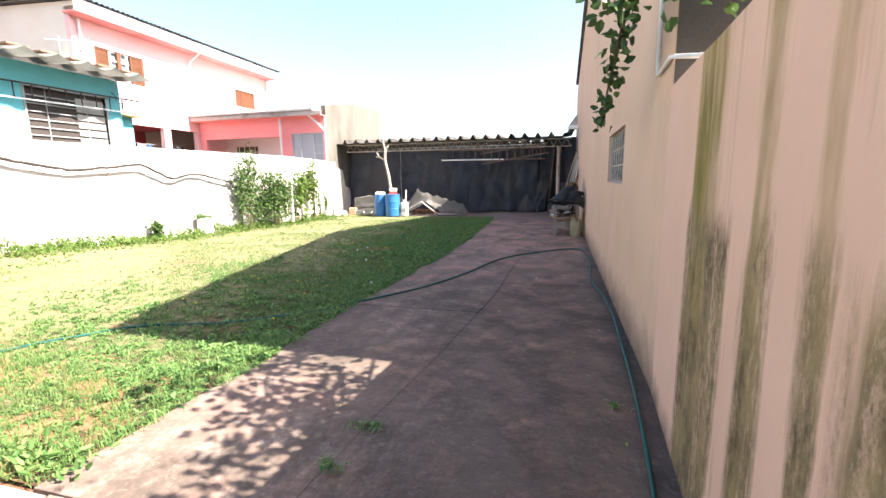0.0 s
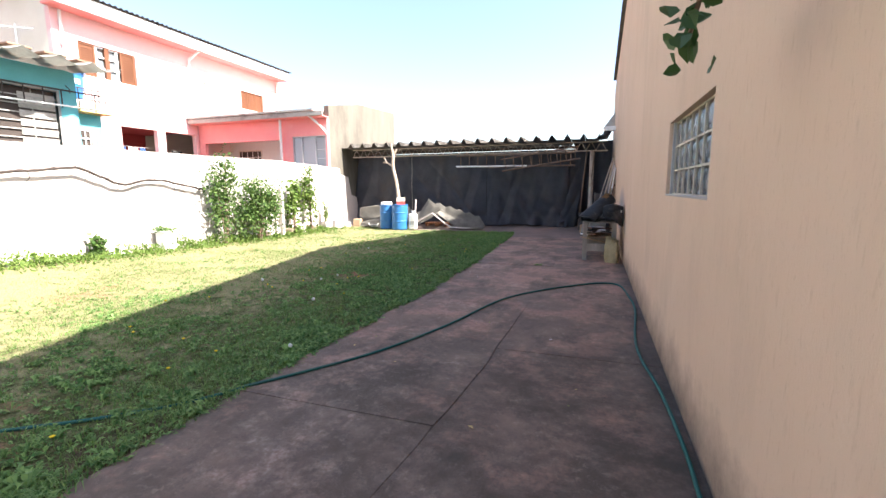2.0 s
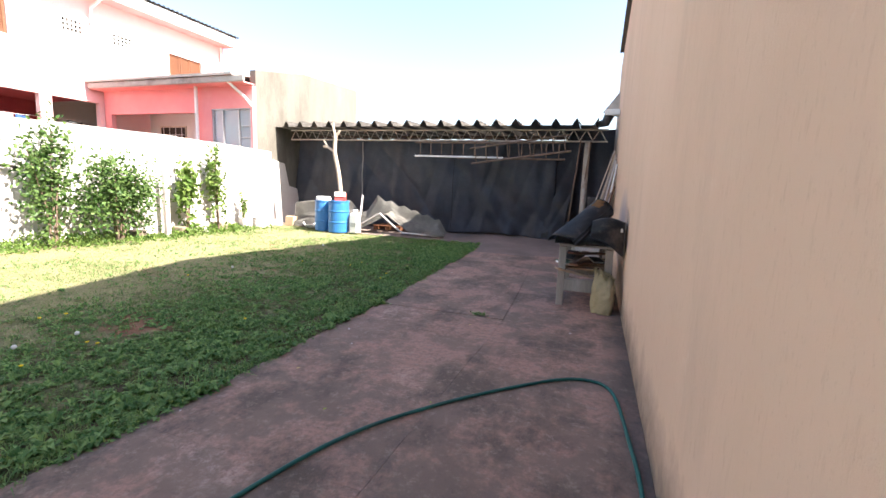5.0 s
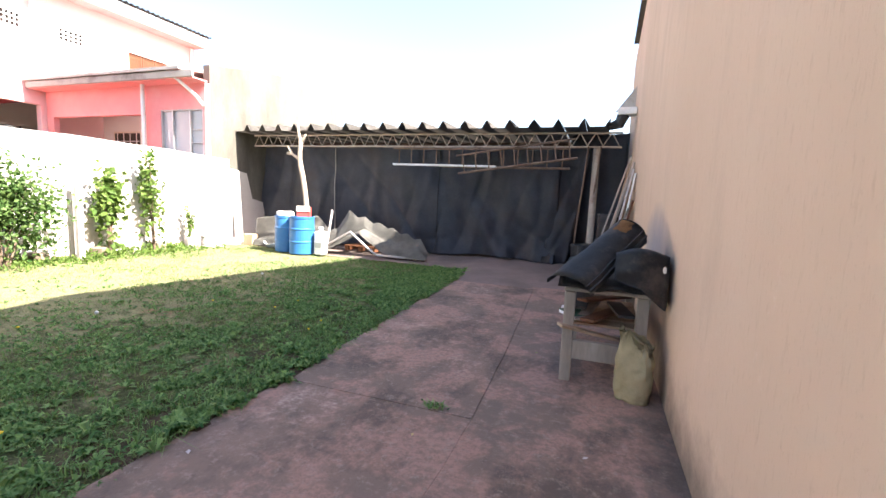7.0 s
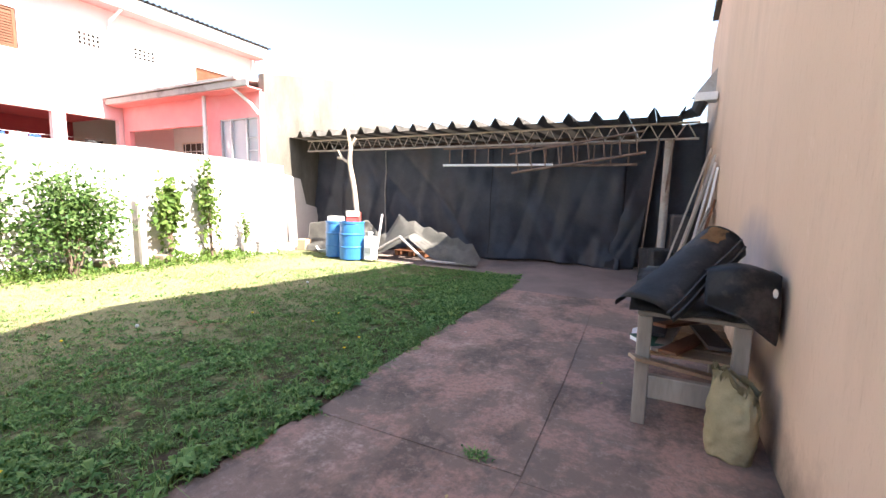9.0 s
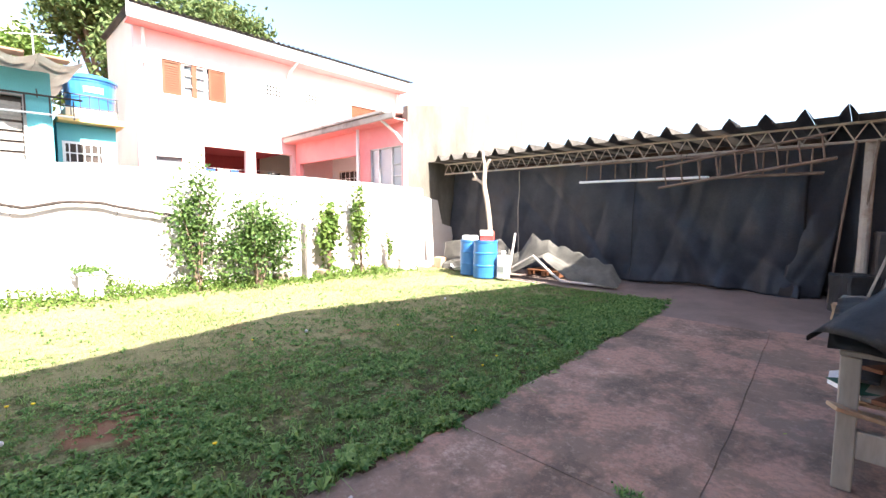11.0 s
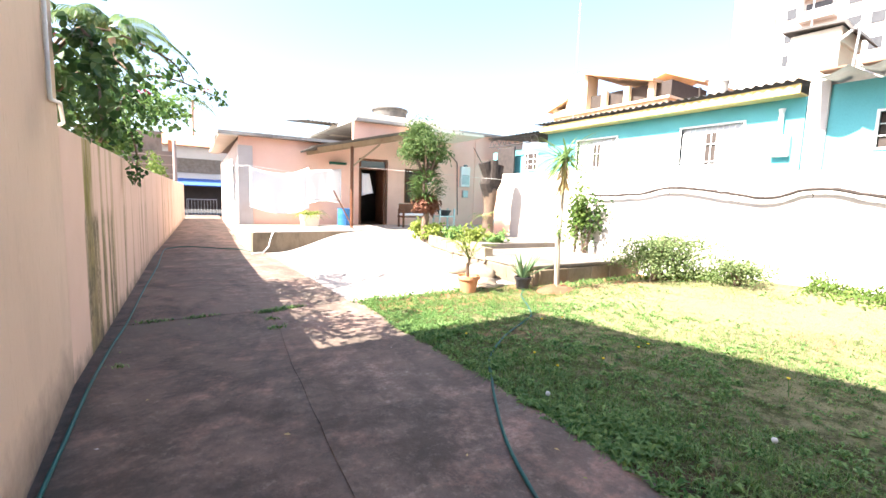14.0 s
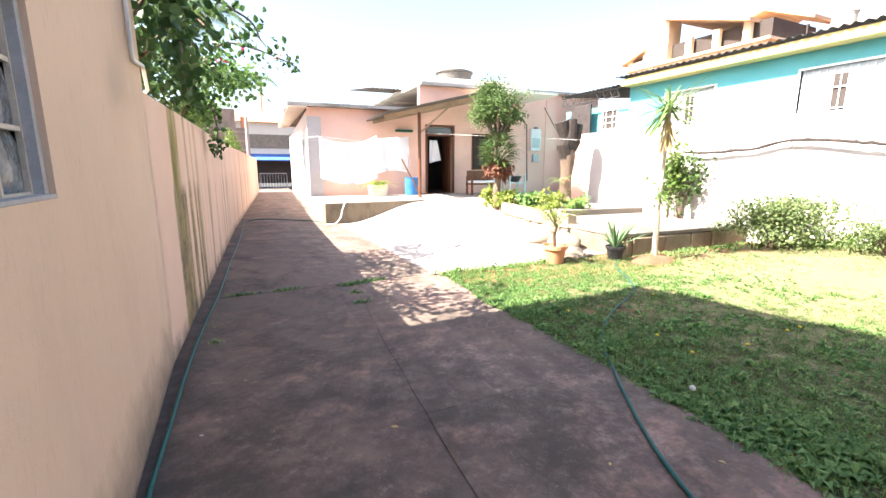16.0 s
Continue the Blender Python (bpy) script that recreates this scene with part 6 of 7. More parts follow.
def heap(u, v):
    """The curtain's torn hem, gathered up to a ragged crest and propped over bent poles."""
    x = -8.9 + 5.3 * u
    top, low = float(np.interp(x, TOPX, TOPZ)), float(np.interp(x, LOWX, LOWZ))
    z = top + (low - top) * v ** 0.85 - 0.16 * (top - low) * math.sin(math.pi * v)
    z += (0.10 * math.sin(7.0 * v + 1.9 * x) + 0.06 * wob(x * 3.0 + v * 3, v * 5 - x, 3)) * math.sin(math.pi * v) ** 0.7 * (top - low)
    y = 15.98 - 0.34 * v + 0.14 * math.sin(6.0 * v + 1.6 * x + 1) * v * (1 - v) + 0.04 * wob(x * 2.2, v * 3)
    return (0.01 + 0.94 * x + 0.05 * wob(x * 2, v * 5, 8), y, max(0.94 * z, 0.012) + 0.06)


hp = part("fallen_tarp", sheet(130, 46, heap, 0.006), "dusty tarp", smooth=True)
tagged(hp, "dusty grey tarpaulin collapsed in folds on the ground", "tarpaulin")
for q in (((-6.1, 15.60, 0.12), (-5.62, 15.58, 0.40), (-5.22, 15.56, 0.61)), ((-5.22, 15.55, 0.62), (-4.74, 15.55, 0.26), (-4.5, 15.55, 0.12), (-3.4, 15.8, 0.08)), ((-5.95, 15.66, 0.12), (-6.02, 16.0, 1.08))):
    b = part("pale_pole", tube(q, 0.026, 7), "white render")
    tagged(b, "pale bent pole edging the fallen tarpaulin", "pole", "tarp poles")
plt = thing("pallet", "brown wooden pallet under the fallen tarpaulin", "pallet", (-5.25, 16.35, 0.10))
for k in range(4):
    part("deck_board", box(-0.45, 0.45, -0.3 + k * 0.17, -0.18 + k * 0.17, 0.11, 0.13), "varnished wood", plt)
for x in (-0.42, -0.04, 0.34):
    part("bearer", box(x, x + 0.08, -0.3, 0.33, 0.0, 0.11), "varnished wood", plt)
for i, (x, y, sx, sy, sz, mt) in enumerate(((-8.35, 15.75, 0.3, 0.22, 0.30, "raw timber"), (-8.75, 15.5, 0.35, 0.2, 0.18, "white render"), (-7.75, 15.9, 0.2, 0.2, 0.22, "white render"), (-8.9, 14.95, 0.3, 0.4, 0.22, "stone"), (-8.85, 14.4, 0.25, 0.35, 0.3, "white render"), (-8.95, 13.6, 0.2, 0.4, 0.22, "stone"), (-8.9, 12.4, 0.25, 0.3, 0.2, "stone"), (-8.95, 11.4, 0.2, 0.3, 0.18, "stone"), (-8.95, 13.05, 0.18, 0.3, 0.28, "white render"))):
    bm = box(-sx / 2, sx / 2, -sy / 2, sy / 2, 0, sz, 0.02)
    for v in bm.verts:
        v.co += Vector((wob(v.co.x + i, v.co.y, v.co.z, 5), wob(v.co.y, v.co.z + i, 0, 5), 0)) * 0.03
    b = part("rubble_block", bm, mt)
    b.matrix_basis = pose(x, y, lawn_z(max(x, -9.1), min(y, 15.6)) - 0.01, 0, 0, i * 17)
    tagged(b, "broken masonry block at the foot of the wall", "block", "rubble blocks")
stk = thing("roof_tile_stack", "stack of pale roof tiles beside the wall", "tiles", (-8.75, 14.75, 0.02))
for k in range(9):
    part("tile", box(-0.2, 0.2, -0.28, 0.28, 0.04 * k, 0.04 * k + 0.028, 0.006, m=pose(0.012 * (k % 3), 0.01 * (k % 2), 0, 0, 0, 2 * (k % 4) - 3)), "white render", stk)
bowl = part("basin", lathe([(0.1, 0), (0.2, 0.1), (0.24, 0.2), (0.22, 0.2), (0.1, 0.04)], 20), "white plastic")
bowl.matrix_basis = pose(-7.65, 15.85, 0.05, 25, 0, 0)
tagged(bowl, "white enamel basin leaning at the shed", "basin")

# bucket hung on the west wall's foot with weeds
bz = lawn_z(-8.9, 8.16)
bkt = thing("paint_bucket", "white square paint bucket with weeds growing in it", "bucket", (-8.88, 8.17, bz))
part("bucket_body", prism([(-0.15, -0.15), (0.15, -0.15), (0.15, 0.15), (-0.15, 0.15)], 2, 0, 0.42, bevel=0.03), "white plastic", bkt)
part("rim", box(-0.18, 0.18, -0.18, 0.18, 0.40, 0.45, 0.015), "white plastic", bkt)
part("handle", tube([(0.17, -0.12, 0.38), (0.2, 0, 0.2), (0.17, 0.12, 0.38)], 0.006, 5), "grey metal", bkt)
part("label_panel", box(0.152, 0.156, -0.06, 0.04, 0.18, 0.3), "grey metal", bkt)
leaves("foliage", [(g[0], g[1], 0.45 + g[2]) for g in rng.normal(size=(260, 3)) * (0.10, 0.12, 0.03)], 0.07, 0.035, "shrub leaves", bkt, droop=-0.6)
post = part("fence_post", box(-0.06, 0.06, -0.05, 0.05, 0, 1.52, 0.012), "white render")
post.location = (-8.82, 12.0, lawn_z(-8.82, 12))
tagged(post, "short white concrete post by the wall", "post")
for i, (y, h) in enumerate(((6.95, 0.22), (7.15, 0.18), (5.3, 0.12))):
    b = part("pvc_stub", tube([(0, 0, -0.03), (0, 0, h)], 0.05, 10), "white plastic")
    b.location = (-8.85, y, lawn_z(-8.85, y))
    tagged(b, "white plastic pipe stub in the grass", "pipe", "pipe stubs")

# dry vine stems along the west wall
vine = thing("dry_vine", "bare brown vine stem trained along a white wall", "vine", (0, 0, 0))
VP = [(-0.9, 1.86), (0.2, 1.86), (1.3, 2.02), (2.2, 1.93), (3.0, 1.83), (3.65, 2.0), (4.4, 1.88), (5.15, 1.78), (5.9, 1.85), (6.6, 1.91), (7.0, 1.74), (7.35, 1.62), (8.2, 1.71), (9.0, 1.56), (9.4, 1.5)]


def vine_line():
    """The knotted stem, held off the wall on its twigs."""
    out = []
    for p in spline([(0, y, z) for y, z in VP], 8):
        off = 0.13 + 0.06 * wob(p[1], 3, 0, 0.7)
        out.append((LWX + off, p[1], p[2] + 0.035 * wob(p[1] * 2.6, 1.0) + 0.02 * wob(p[1] * 8, 5)))
    return out


vl = vine_line()
part("stem", tube(vl, [0.026 * (1 + 0.45 * wob(p[1] * 9, 1) + 0.4 * max(0.0, wob(p[1] * 23, 7))) for p in vl], 7), "charred bark", vine, smooth=True)
for k in range(3, len(vl) - 2, 4):
    p, d = vl[k], wob(k * 1.7, 3)
    up = 0.10 + 0.08 * wob(k, 2.5) if k % 3 else -0.14 - 0.10 * abs(wob(k, 4.5))
    part("twig", tube([p, (p[0] - 0.02, p[1] + 0.05 + 0.10 * d, p[2] + up * 0.6), (p[0] - 0.05, p[1] + 0.13 * d, p[2] + up)], [0.010, 0.006, 0.003], 5), "charred bark", vine)

# ---- plants ----
def shrub(at, spread, height, count, leaf, material, label, seed, stems=5, name="shrub", droop=0.3, lumps=7):
    g = np.random.default_rng(seed)
    s = thing(name, label, "shrub", at)
    cents = []
    for k in range(stems):
        a, r = g.uniform(0, 6.28), g.uniform(0.2, 0.8)
        tip = (math.cos(a) * spread[0] * r, math.sin(a) * spread[1] * r, height * g.uniform(0.6, 0.98))
        mid = (tip[0] * 0.35, tip[1] * 0.35, tip[2] * 0.5)
        part("stem", tube([(tip[0] * 0.1, tip[1] * 0.1, -0.03), mid, tip], [0.018, 0.012, 0.005], 6), "bark", s)
        cents += [Vector(mid).lerp(Vector(tip), f) for f in (0.2, 0.5, 0.8, 1.0)]
    for k in range(lumps):
        a = g.uniform(0, 6.28)
        cents.append(Vector((math.cos(a) * spread[0] * 0.6, math.sin(a) * spread[1] * 0.6, height * g.uniform(0.15, 0.6))))
    pts = []
    for k in range(count):
        c = cents[g.integers(len(cents))]
        q = g.normal(size=3) * (spread[0] * 0.23, spread[1] * 0.23, height * 0.085)
        p = [c[i] + q[i] for i in range(3)]
        if at[0] + p[0] < LWX + 0.06:
            p[0] = LWX + 0.06 - at[0] + abs(g.normal()) * 0.08
        pts.append((p[0], p[1], max(p[2], 0.03)))
    leaves("foliage", pts, leaf, leaf * 0.62, material, s, droop=droop)
    return s


shrub((-8.72, 9.72, 0.05), (0.34, 0.52), 2.2, 1500, 0.085, "shrub leaves", "tall leafy green shrub against the white wall", 11, 6)
shrub((-8.60, 10.75, 0.04), (0.50, 0.85), 1.7, 3000, 0.085, "shrub leaves", "bushy green shrub spreading at the wall", 12, 9, lumps=14)
shrub((-8.75, 12.48, 0.05), (0.28, 0.34), 1.62, 560, 0.13, "yellow-green shrub", "sparse light green shrub by the concrete post", 13, 5)
shrub((-8.78, 13.42, 0.05), (0.25, 0.27), 2.25, 480, 0.12, "yellow-green shrub", "thin climbing shrub with light green leaves", 14, 6)
shrub((-8.85, 14.35, 0.03), (0.08, 0.1), 1.15, 130, 0.09, "yellow-green shrub", "spindly young shrub at the wall", 15, 3, lumps=2)
shrub((-8.85, 6.75, 0.2), (0.14, 0.18), 0.55, 160, 0.10, "shrub leaves", "small seedling plant at the wall foot", 16, 3, lumps=3)
shrub((-8.2, 1.45, 0.16), (0.62, 1.05), 0.90, 6200, 0.055, "grey-green leaves", "rounded flowering bush with small pale leaves", 17, 14, lumps=26)
shrub((-8.35, 2.9, 0.30), (0.5, 0.55), 0.45, 1700, 0.05, "grey-green leaves", "low flowering bush at the wall", 18, 8, lumps=12)
fl = np.random.default_rng(5)
bush_fl = [(-8.15 + fl.normal() * 0.55, 1.9 + fl.normal() * 0.8, 0.45 + fl.uniform(0, 0.5)) for k in range(70)]
ob = leaves("bush_blossom", bush_fl, 0.05, 0.045, "white petal", droop=-0.5)
tagged(ob, "white blossoms scattered over the flowering bush", "flowers", kind="stuff")
shrub((-8.75, -0.75, TZ), (0.34, 0.62), 1.5, 650, 0.10, "shrub leaves", "leafy green shrub on the terrace against the wall", 19, 6)
shrub((-8.6, -0.95, TZ), (0.3, 0.4), 1.9, 500, 0.11, "yellow-green shrub", "light green shrub behind the yucca", 20, 5)
for i, (x, y, n, h) in enumerate(((-6.55, -4.4, 420, 0.5), (-6.7, -3.6, 420, 0.45), (-6.9, -2.9, 420, 0.5), (-7.3, -2.5, 350, 0.4), (-6.6, -5.1, 350, 0.55))):
    shrub((x, y, TZ), (0.34, 0.34), h, n, 0.12, ("yellow-green leaves", "weed leaves")[i % 2], "low yellow-green bedding plant on the terrace", 30 + i, 5)

# topiary tree with epiphytes
topi = thing("tree", "small trimmed tree with round crown and leafy epiphytes", "tree", (-6.47, -4.75, TZ))
part("trunk", tube(spline([(0, 0, -0.02), (0.03, 0, 0.5), (-0.02, 0.02, 1.0), (0.05, 0, 1.6), (0.0, 0.0, 2.3)], 4), [0.10] * 6 + [0.085] * 6 + [0.07] * 5, 10), "bark", topi, smooth=True)
for k in range(7):
    a = k * 0.9
    part("limb", tube([(0, 0, 1.7), (0.25 * math.cos(a), 0.25 * math.sin(a), 2.2), (0.5 * math.cos(a), 0.5 * math.sin(a), 2.6 + 0.1 * (k % 3))], [0.05, 0.035, 0.015], 6), "bark", topi)
leaves("crown", blob_points(3600, (0.12, 0, 2.85), (0.74, 0.74, 0.54), 0.25, 0.45, 3) + blob_points(1300, (-0.25, 0.1, 2.55), (0.42, 0.45, 0.36), 0.25, 0.4, 4) + blob_points(1300, (0.42, -0.1, 2.6), (0.42, 0.42, 0.36), 0.25, 0.4, 5) + blob_points(600, (0.3, 0.0, 3.2), (0.35, 0.4, 0.22), 0.2, 0.4, 6), 0.075, 0.035, "topiary leaves", topi)
bm = bmesh.new()
ge = np.random.default_rng(8)
for k in range(460):
    a, z = ge.uniform(0, 6.28), ge.uniform(1.05, 2.1)
    r = 0.32 * math.sin((z - 0.9) / 1.35 * math.pi)
    strap((r * math.cos(a), r * math.sin(a), z), (math.cos(a), math.sin(a), ge.uniform(-0.1, 1.2)), ge.uniform(0.24, 0.42), 0.06, 0.35, bm=bm)
part("epiphyte_leaves", bm, "topiary leaves", topi, "strap-leaved epiphytes round the trunk")
leaves("dead_leaves", blob_points(900, (0, 0, 1.1), (0.38, 0.38, 0.27), 0.2, 0.3, 9), 0.16, 0.06, "red-brown leaves", topi, droop=0.9)

# lopped stump tree
stump = thing("tree_stump", "tall lopped tree stump with cut dark limbs", "tree", (-8.1, -3.8, TZ))
part("trunk", tube(spline([(0, 0, -0.02), (0.02, 0, 0.6), (-0.02, 0, 1.2), (0.0, 0, 1.6)], 4), [0.21, 0.19, 0.17, 0.18, 0.16, 0.17, 0.155, 0.17, 0.19, 0.20, 0.22, 0.21, 0.2], 12), "bark", stump, smooth=True)
for q, r in ((((0, 0, 1.4), (0.13, 0, 1.75), (0.10, 0.02, 1.95), (0.24, 0, 2.35)), 0.2), (((0, 0, 1.5), (-0.2, 0, 1.85), (-0.28, 0.05, 2.3)), 0.19), (((0, 0, 1.55), (0.0, 0.1, 1.9), (0.02, 0.15, 2.42)), 0.17)):
    part("cut_limb", tube(q, [r, r * 1.05, r * 0.8, r * 0.95][:len(q)], 10), "charred bark", stump, "dark cut limb")
for k in range(9):
    a = k * 0.7
    b2 = bmesh.new()
    for j in range(9):
        t = j / 9
        base = (0.12 * math.cos(a) + 0.5 * t * math.cos(a), 0.12 * math.sin(a) + 0.5 * t * math.sin(a), 0.75 + 0.06 * k % 0.4 + 0.3 * t - 0.45 * t * t)
        for sgn in (-1, 1):
            strap(base, (math.cos(a + sgn * 1.0), math.sin(a + sgn * 1.0), 0.1), 0.2 * (1.1 - t), 0.022, 0.5, n=3, bm=b2)
    part("fern_frond", b2, ("yucca leaves", "dry leaves")[k % 2], stump)

# yucca beside the terrace
yu = thing("yucca", "tall thin yucca with a spiky pale crown", "yucca", (-5.92, 0.92, 0.03))
part("trunk", tube(spline([(0.0, 0, -0.05), (0.02, 0, 0.6), (0.0, 0, 1.4), (-0.03, 0.0, 2.38)], 4), [0.045] * 5 + [0.034] * 8, 9), "pale bark", yu, smooth=True)
part("trunk", tube([(0.06, 0.08, -0.05), (0.16, 0.08, 0.55), (0.12, 0.05, 1.05)], 0.026, 8), "pale bark", yu)
bm, bd = bmesh.new(), bmesh.new()
gy = np.random.default_rng(21)
for k in range(120):
    a, e = gy.uniform(0, 6.28), gy.uniform(-0.8, 1.1)
    strap((-0.03, 0, 2.40 + gy.uniform(-0.12, 0.10)), (math.cos(a), math.sin(a), e), gy.uniform(0.55, 0.88), 0.04, 0.2, bm=bm)
for k in range(34):
    a, e = gy.uniform(0, 6.28), gy.uniform(-0.5, 1.1)
    strap((0.12, 0.05, 1.05 + gy.uniform(-0.08, 0.08)), (math.cos(a), math.sin(a), e), gy.uniform(0.3, 0.48), 0.028, 0.25, bm=bm)
for k in range(70):
    a = gy.uniform(0, 6.28)
    strap((-0.02, 0, gy.uniform(1.95, 2.32)), (math.cos(a) * 0.7, math.sin(a) * 0.5, -1), gy.uniform(0.25, 0.45), 0.028, 0.0, bm=bd)
part("crown", bm, "yucca leaves", yu)
part("dead_leaves", bd, "dry leaves", yu, "hanging dry leaves")
mound = part("earth_mound", sheet(16, 8, lambda u, v: (-5.85 + 0.45 * v * math.cos(u * 6.283), 0.98 + 0.28 * v * math.sin(u * 6.283), 0.01 + 0.12 * (1 - v * v) * (1 + 0.4 * wob(u * 9, v * 5)))), "earth", smooth=True)
tagged(mound, "small mound of red earth round the yucca", "soil")

# potted palm and agave
def terracotta_pot(parent, r, h, m):
    pot = part("pot", lathe([(r * 0.68, 0), (r * 0.72, 0.01), (r * 0.95, h * 0.8), (r * 1.08, h * 0.8), (r * 1.1, h), (r * 0.98, h), (r * 0.94, h * 0.86)], 24), m, parent)
    return pot


palm = thing("potted_palm", "small palm in a terracotta pot", "potted plant", (-4.34, 0.3, 0.0))
terracotta_pot(palm, 0.19, 0.30, "terracotta")
for q in (((0.0, 0, 0.25), (0.02, 0, 0.45), (-0.02, 0, 0.62)), ((0.03, 0.02, 0.25), (0.05, 0.02, 0.4), (0.06, 0.03, 0.52))):
    part("stem", tube(q, 0.022, 7), "bark", palm)
gp = np.random.default_rng(31)
for k in range(13):
    a, L = gp.uniform(0, 6.28), gp.uniform(0.36, 0.58)
    rise = gp.uniform(0.9, 1.9)
    bm = bmesh.new()
    pts = [Vector((0, 0, 0.58)) + Vector((math.cos(a) * L * t, math.sin(a) * L * t, rise * L * t * (1.35 - t * 0.85))) for t in np.linspace(0, 1, 12)]
    tube(pts, 0.006, 4, bm)
    for j in range(2, 12):
        for sgn in (-1, 1):
            strap(pts[j], (math.cos(a + sgn * 0.9), math.sin(a + sgn * 0.9), 0.25), 0.20 * (1.15 - j / 14), 0.018, 0.5, n=3, bm=bm)
    part("frond", bm, "yellow-green leaves", palm)
ag = thing("potted_agave", "grey-green agave in a dark plastic pot", "potted plant", (-5.42, 0.55, 0.0))
terracotta_pot(ag, 0.15, 0.24, "black plastic")
bm = bmesh.new()
for k in range(26):
    a, e = gp.uniform(0, 6.28), gp.uniform(0.5, 2.2)
    strap((0.03 * math.cos(a), 0.03 * math.sin(a), 0.2), (math.cos(a), math.sin(a), e), gp.uniform(0.4, 0.62), 0.055, 0.05, 0.35, bm=bm)
part("leaves", bm, "agave leaves", ag)

# bougainvillea-like climber over the garden wall's corner
cl = thing("climbing_shrub", "dark green climbing shrub hanging over the garden wall", "climber", (1.0, 1.0, 0))
gc = np.random.default_rng(41)
stems = [[(-0.2, -1.9, 2.2), (-0.5, -2.2, 2.9), (-0.75, -2.5, 3.25), (-1.15, -2.8, 3.3), (-1.55, -2.95, 3.22), (-1.78, -3.0, 3.14)],
         [(-0.3, -2.0, 2.4), (-0.48, -2.4, 2.5), (-0.56, -2.5, 2.2), (-0.57, -2.52, 1.95), (-0.55, -2.5, 1.74)],
         [(0.35, -1.0, 0.0), (0.3, -0.9, 1.5), (0.2, -0.5, 2.4), (-0.1, -0.1, 2.95), (-0.45, 0.1, 3.05), (-0.95, -0.05, 2.92), (-1.08, -0.3, 2.80)],
         [(0.35, -1.0, 1.0), (0.3, -1.1, 2.1), (0.15, -1.2, 2.65), (-0.1, -1.3, 2.9), (-0.45, -1.6, 2.85), (-0.7, -1.9, 2.7)],
         [(0.3, -0.9, 1.6), (0.15, -0.2, 2.45), (-0.05, 0.5, 2.55), (-0.22, 0.55, 2.78), (-0.34, 0.8, 2.82), (-0.42, 1.0, 2.70), (-0.46, 1.2, 2.52), (-0.49, 1.45, 2.28), (-0.52, 1.75, 1.97)],
         [(0.35, -1.0, 1.5), (0.3, -0.5, 2.4), (0.3, 0.0, 2.7), (0.25, 0.3, 2.95)],
         [(0.35, -1.2, 1.5), (0.2, -1.6, 2.5), (0.0, -2.4, 2.5), (-0.25, -3.2, 2.2), (-0.25, -3.6, 1.9)],
         [(0.2, -0.5, 2.3), (-0.05, -0.2, 2.5), (-0.3, 0.1, 2.7), (-0.5, 0.5, 2.72), (-0.62, 0.7, 2.6)]]
lp = []
for q in stems:
    sp = spline(q, 6)
    part("stem", tube(sp, [0.02 - 0.013 * i / len(sp) for i in range(len(sp))], 6), "bark", cl, smooth=True)
    for i, p in enumerate(sp):
        if p.z > 2.15 or i > len(sp) * 0.6:
            dens = 6 if q is stems[4] else 4 if q in (stems[0], stems[1]) else 5 if q is stems[2] or q is stems[5] else 12
            for k in range(dens):
                w = 0.04 if q is stems[4] and p.y > 0.6 else 0.05 if q is stems[1] else 0.08 if q is stems[0] else 0.11
                lp.append((p.x + gc.normal() * w, p.y + gc.normal() * w * 1.3, p.z + gc.normal() * w * 1.1))
for c, r, n in (((0.35, -0.6, 2.62), (0.40, 0.7, 0.42), 400), ((0.1, -1.5, 2.6), (0.35, 0.8, 0.40), 340), ((0.28, 0.15, 2.72), (0.34, 0.42, 0.34), 190), ((-0.1, -0.4, 2.75), (0.3, 0.4, 0.22), 60)):
    lp += blob_points(n, c, r, 0.2, 0.3, n)
lp += blob_points(380, (-0.22, -2.0, 2.58), (0.36, 0.75, 0.46), 0.2, 0.35, 71)
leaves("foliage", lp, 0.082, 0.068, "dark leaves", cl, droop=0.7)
# outer leaves take a lighter green, which paints sunlight on the climber
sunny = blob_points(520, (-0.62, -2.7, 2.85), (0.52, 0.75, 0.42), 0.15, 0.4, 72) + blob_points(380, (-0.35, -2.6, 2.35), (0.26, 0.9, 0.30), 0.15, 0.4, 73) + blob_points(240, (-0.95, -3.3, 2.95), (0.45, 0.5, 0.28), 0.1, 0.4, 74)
leaves("outer_foliage", sunny, 0.085, 0.066, "climber leaves sun tint", cl, "outer leaves in a lighter green painted for sunlight", droop=0.5)
for at in ((-0.3, -1.5, 3.1), (-1.5, -2.95, 3.26), (-1.0, -2.7, 3.3), (-0.7, -2.3, 3.0)):
    leaves("flower", [(at[0] + gc.normal() * 0.03, at[1] + gc.normal() * 0.03, at[2] + gc.normal() * 0.03) for k in range(7)], 0.06, 0.05, "pink petal", cl, "pink blossom")
leaves("flower", [(-0.02 + gc.normal() * 0.03, -0.1 + gc.normal() * 0.03, 2.95 + gc.normal() * 0.03) for k in range(9)], 0.07, 0.06, "pink petal", cl, "pink blossom")

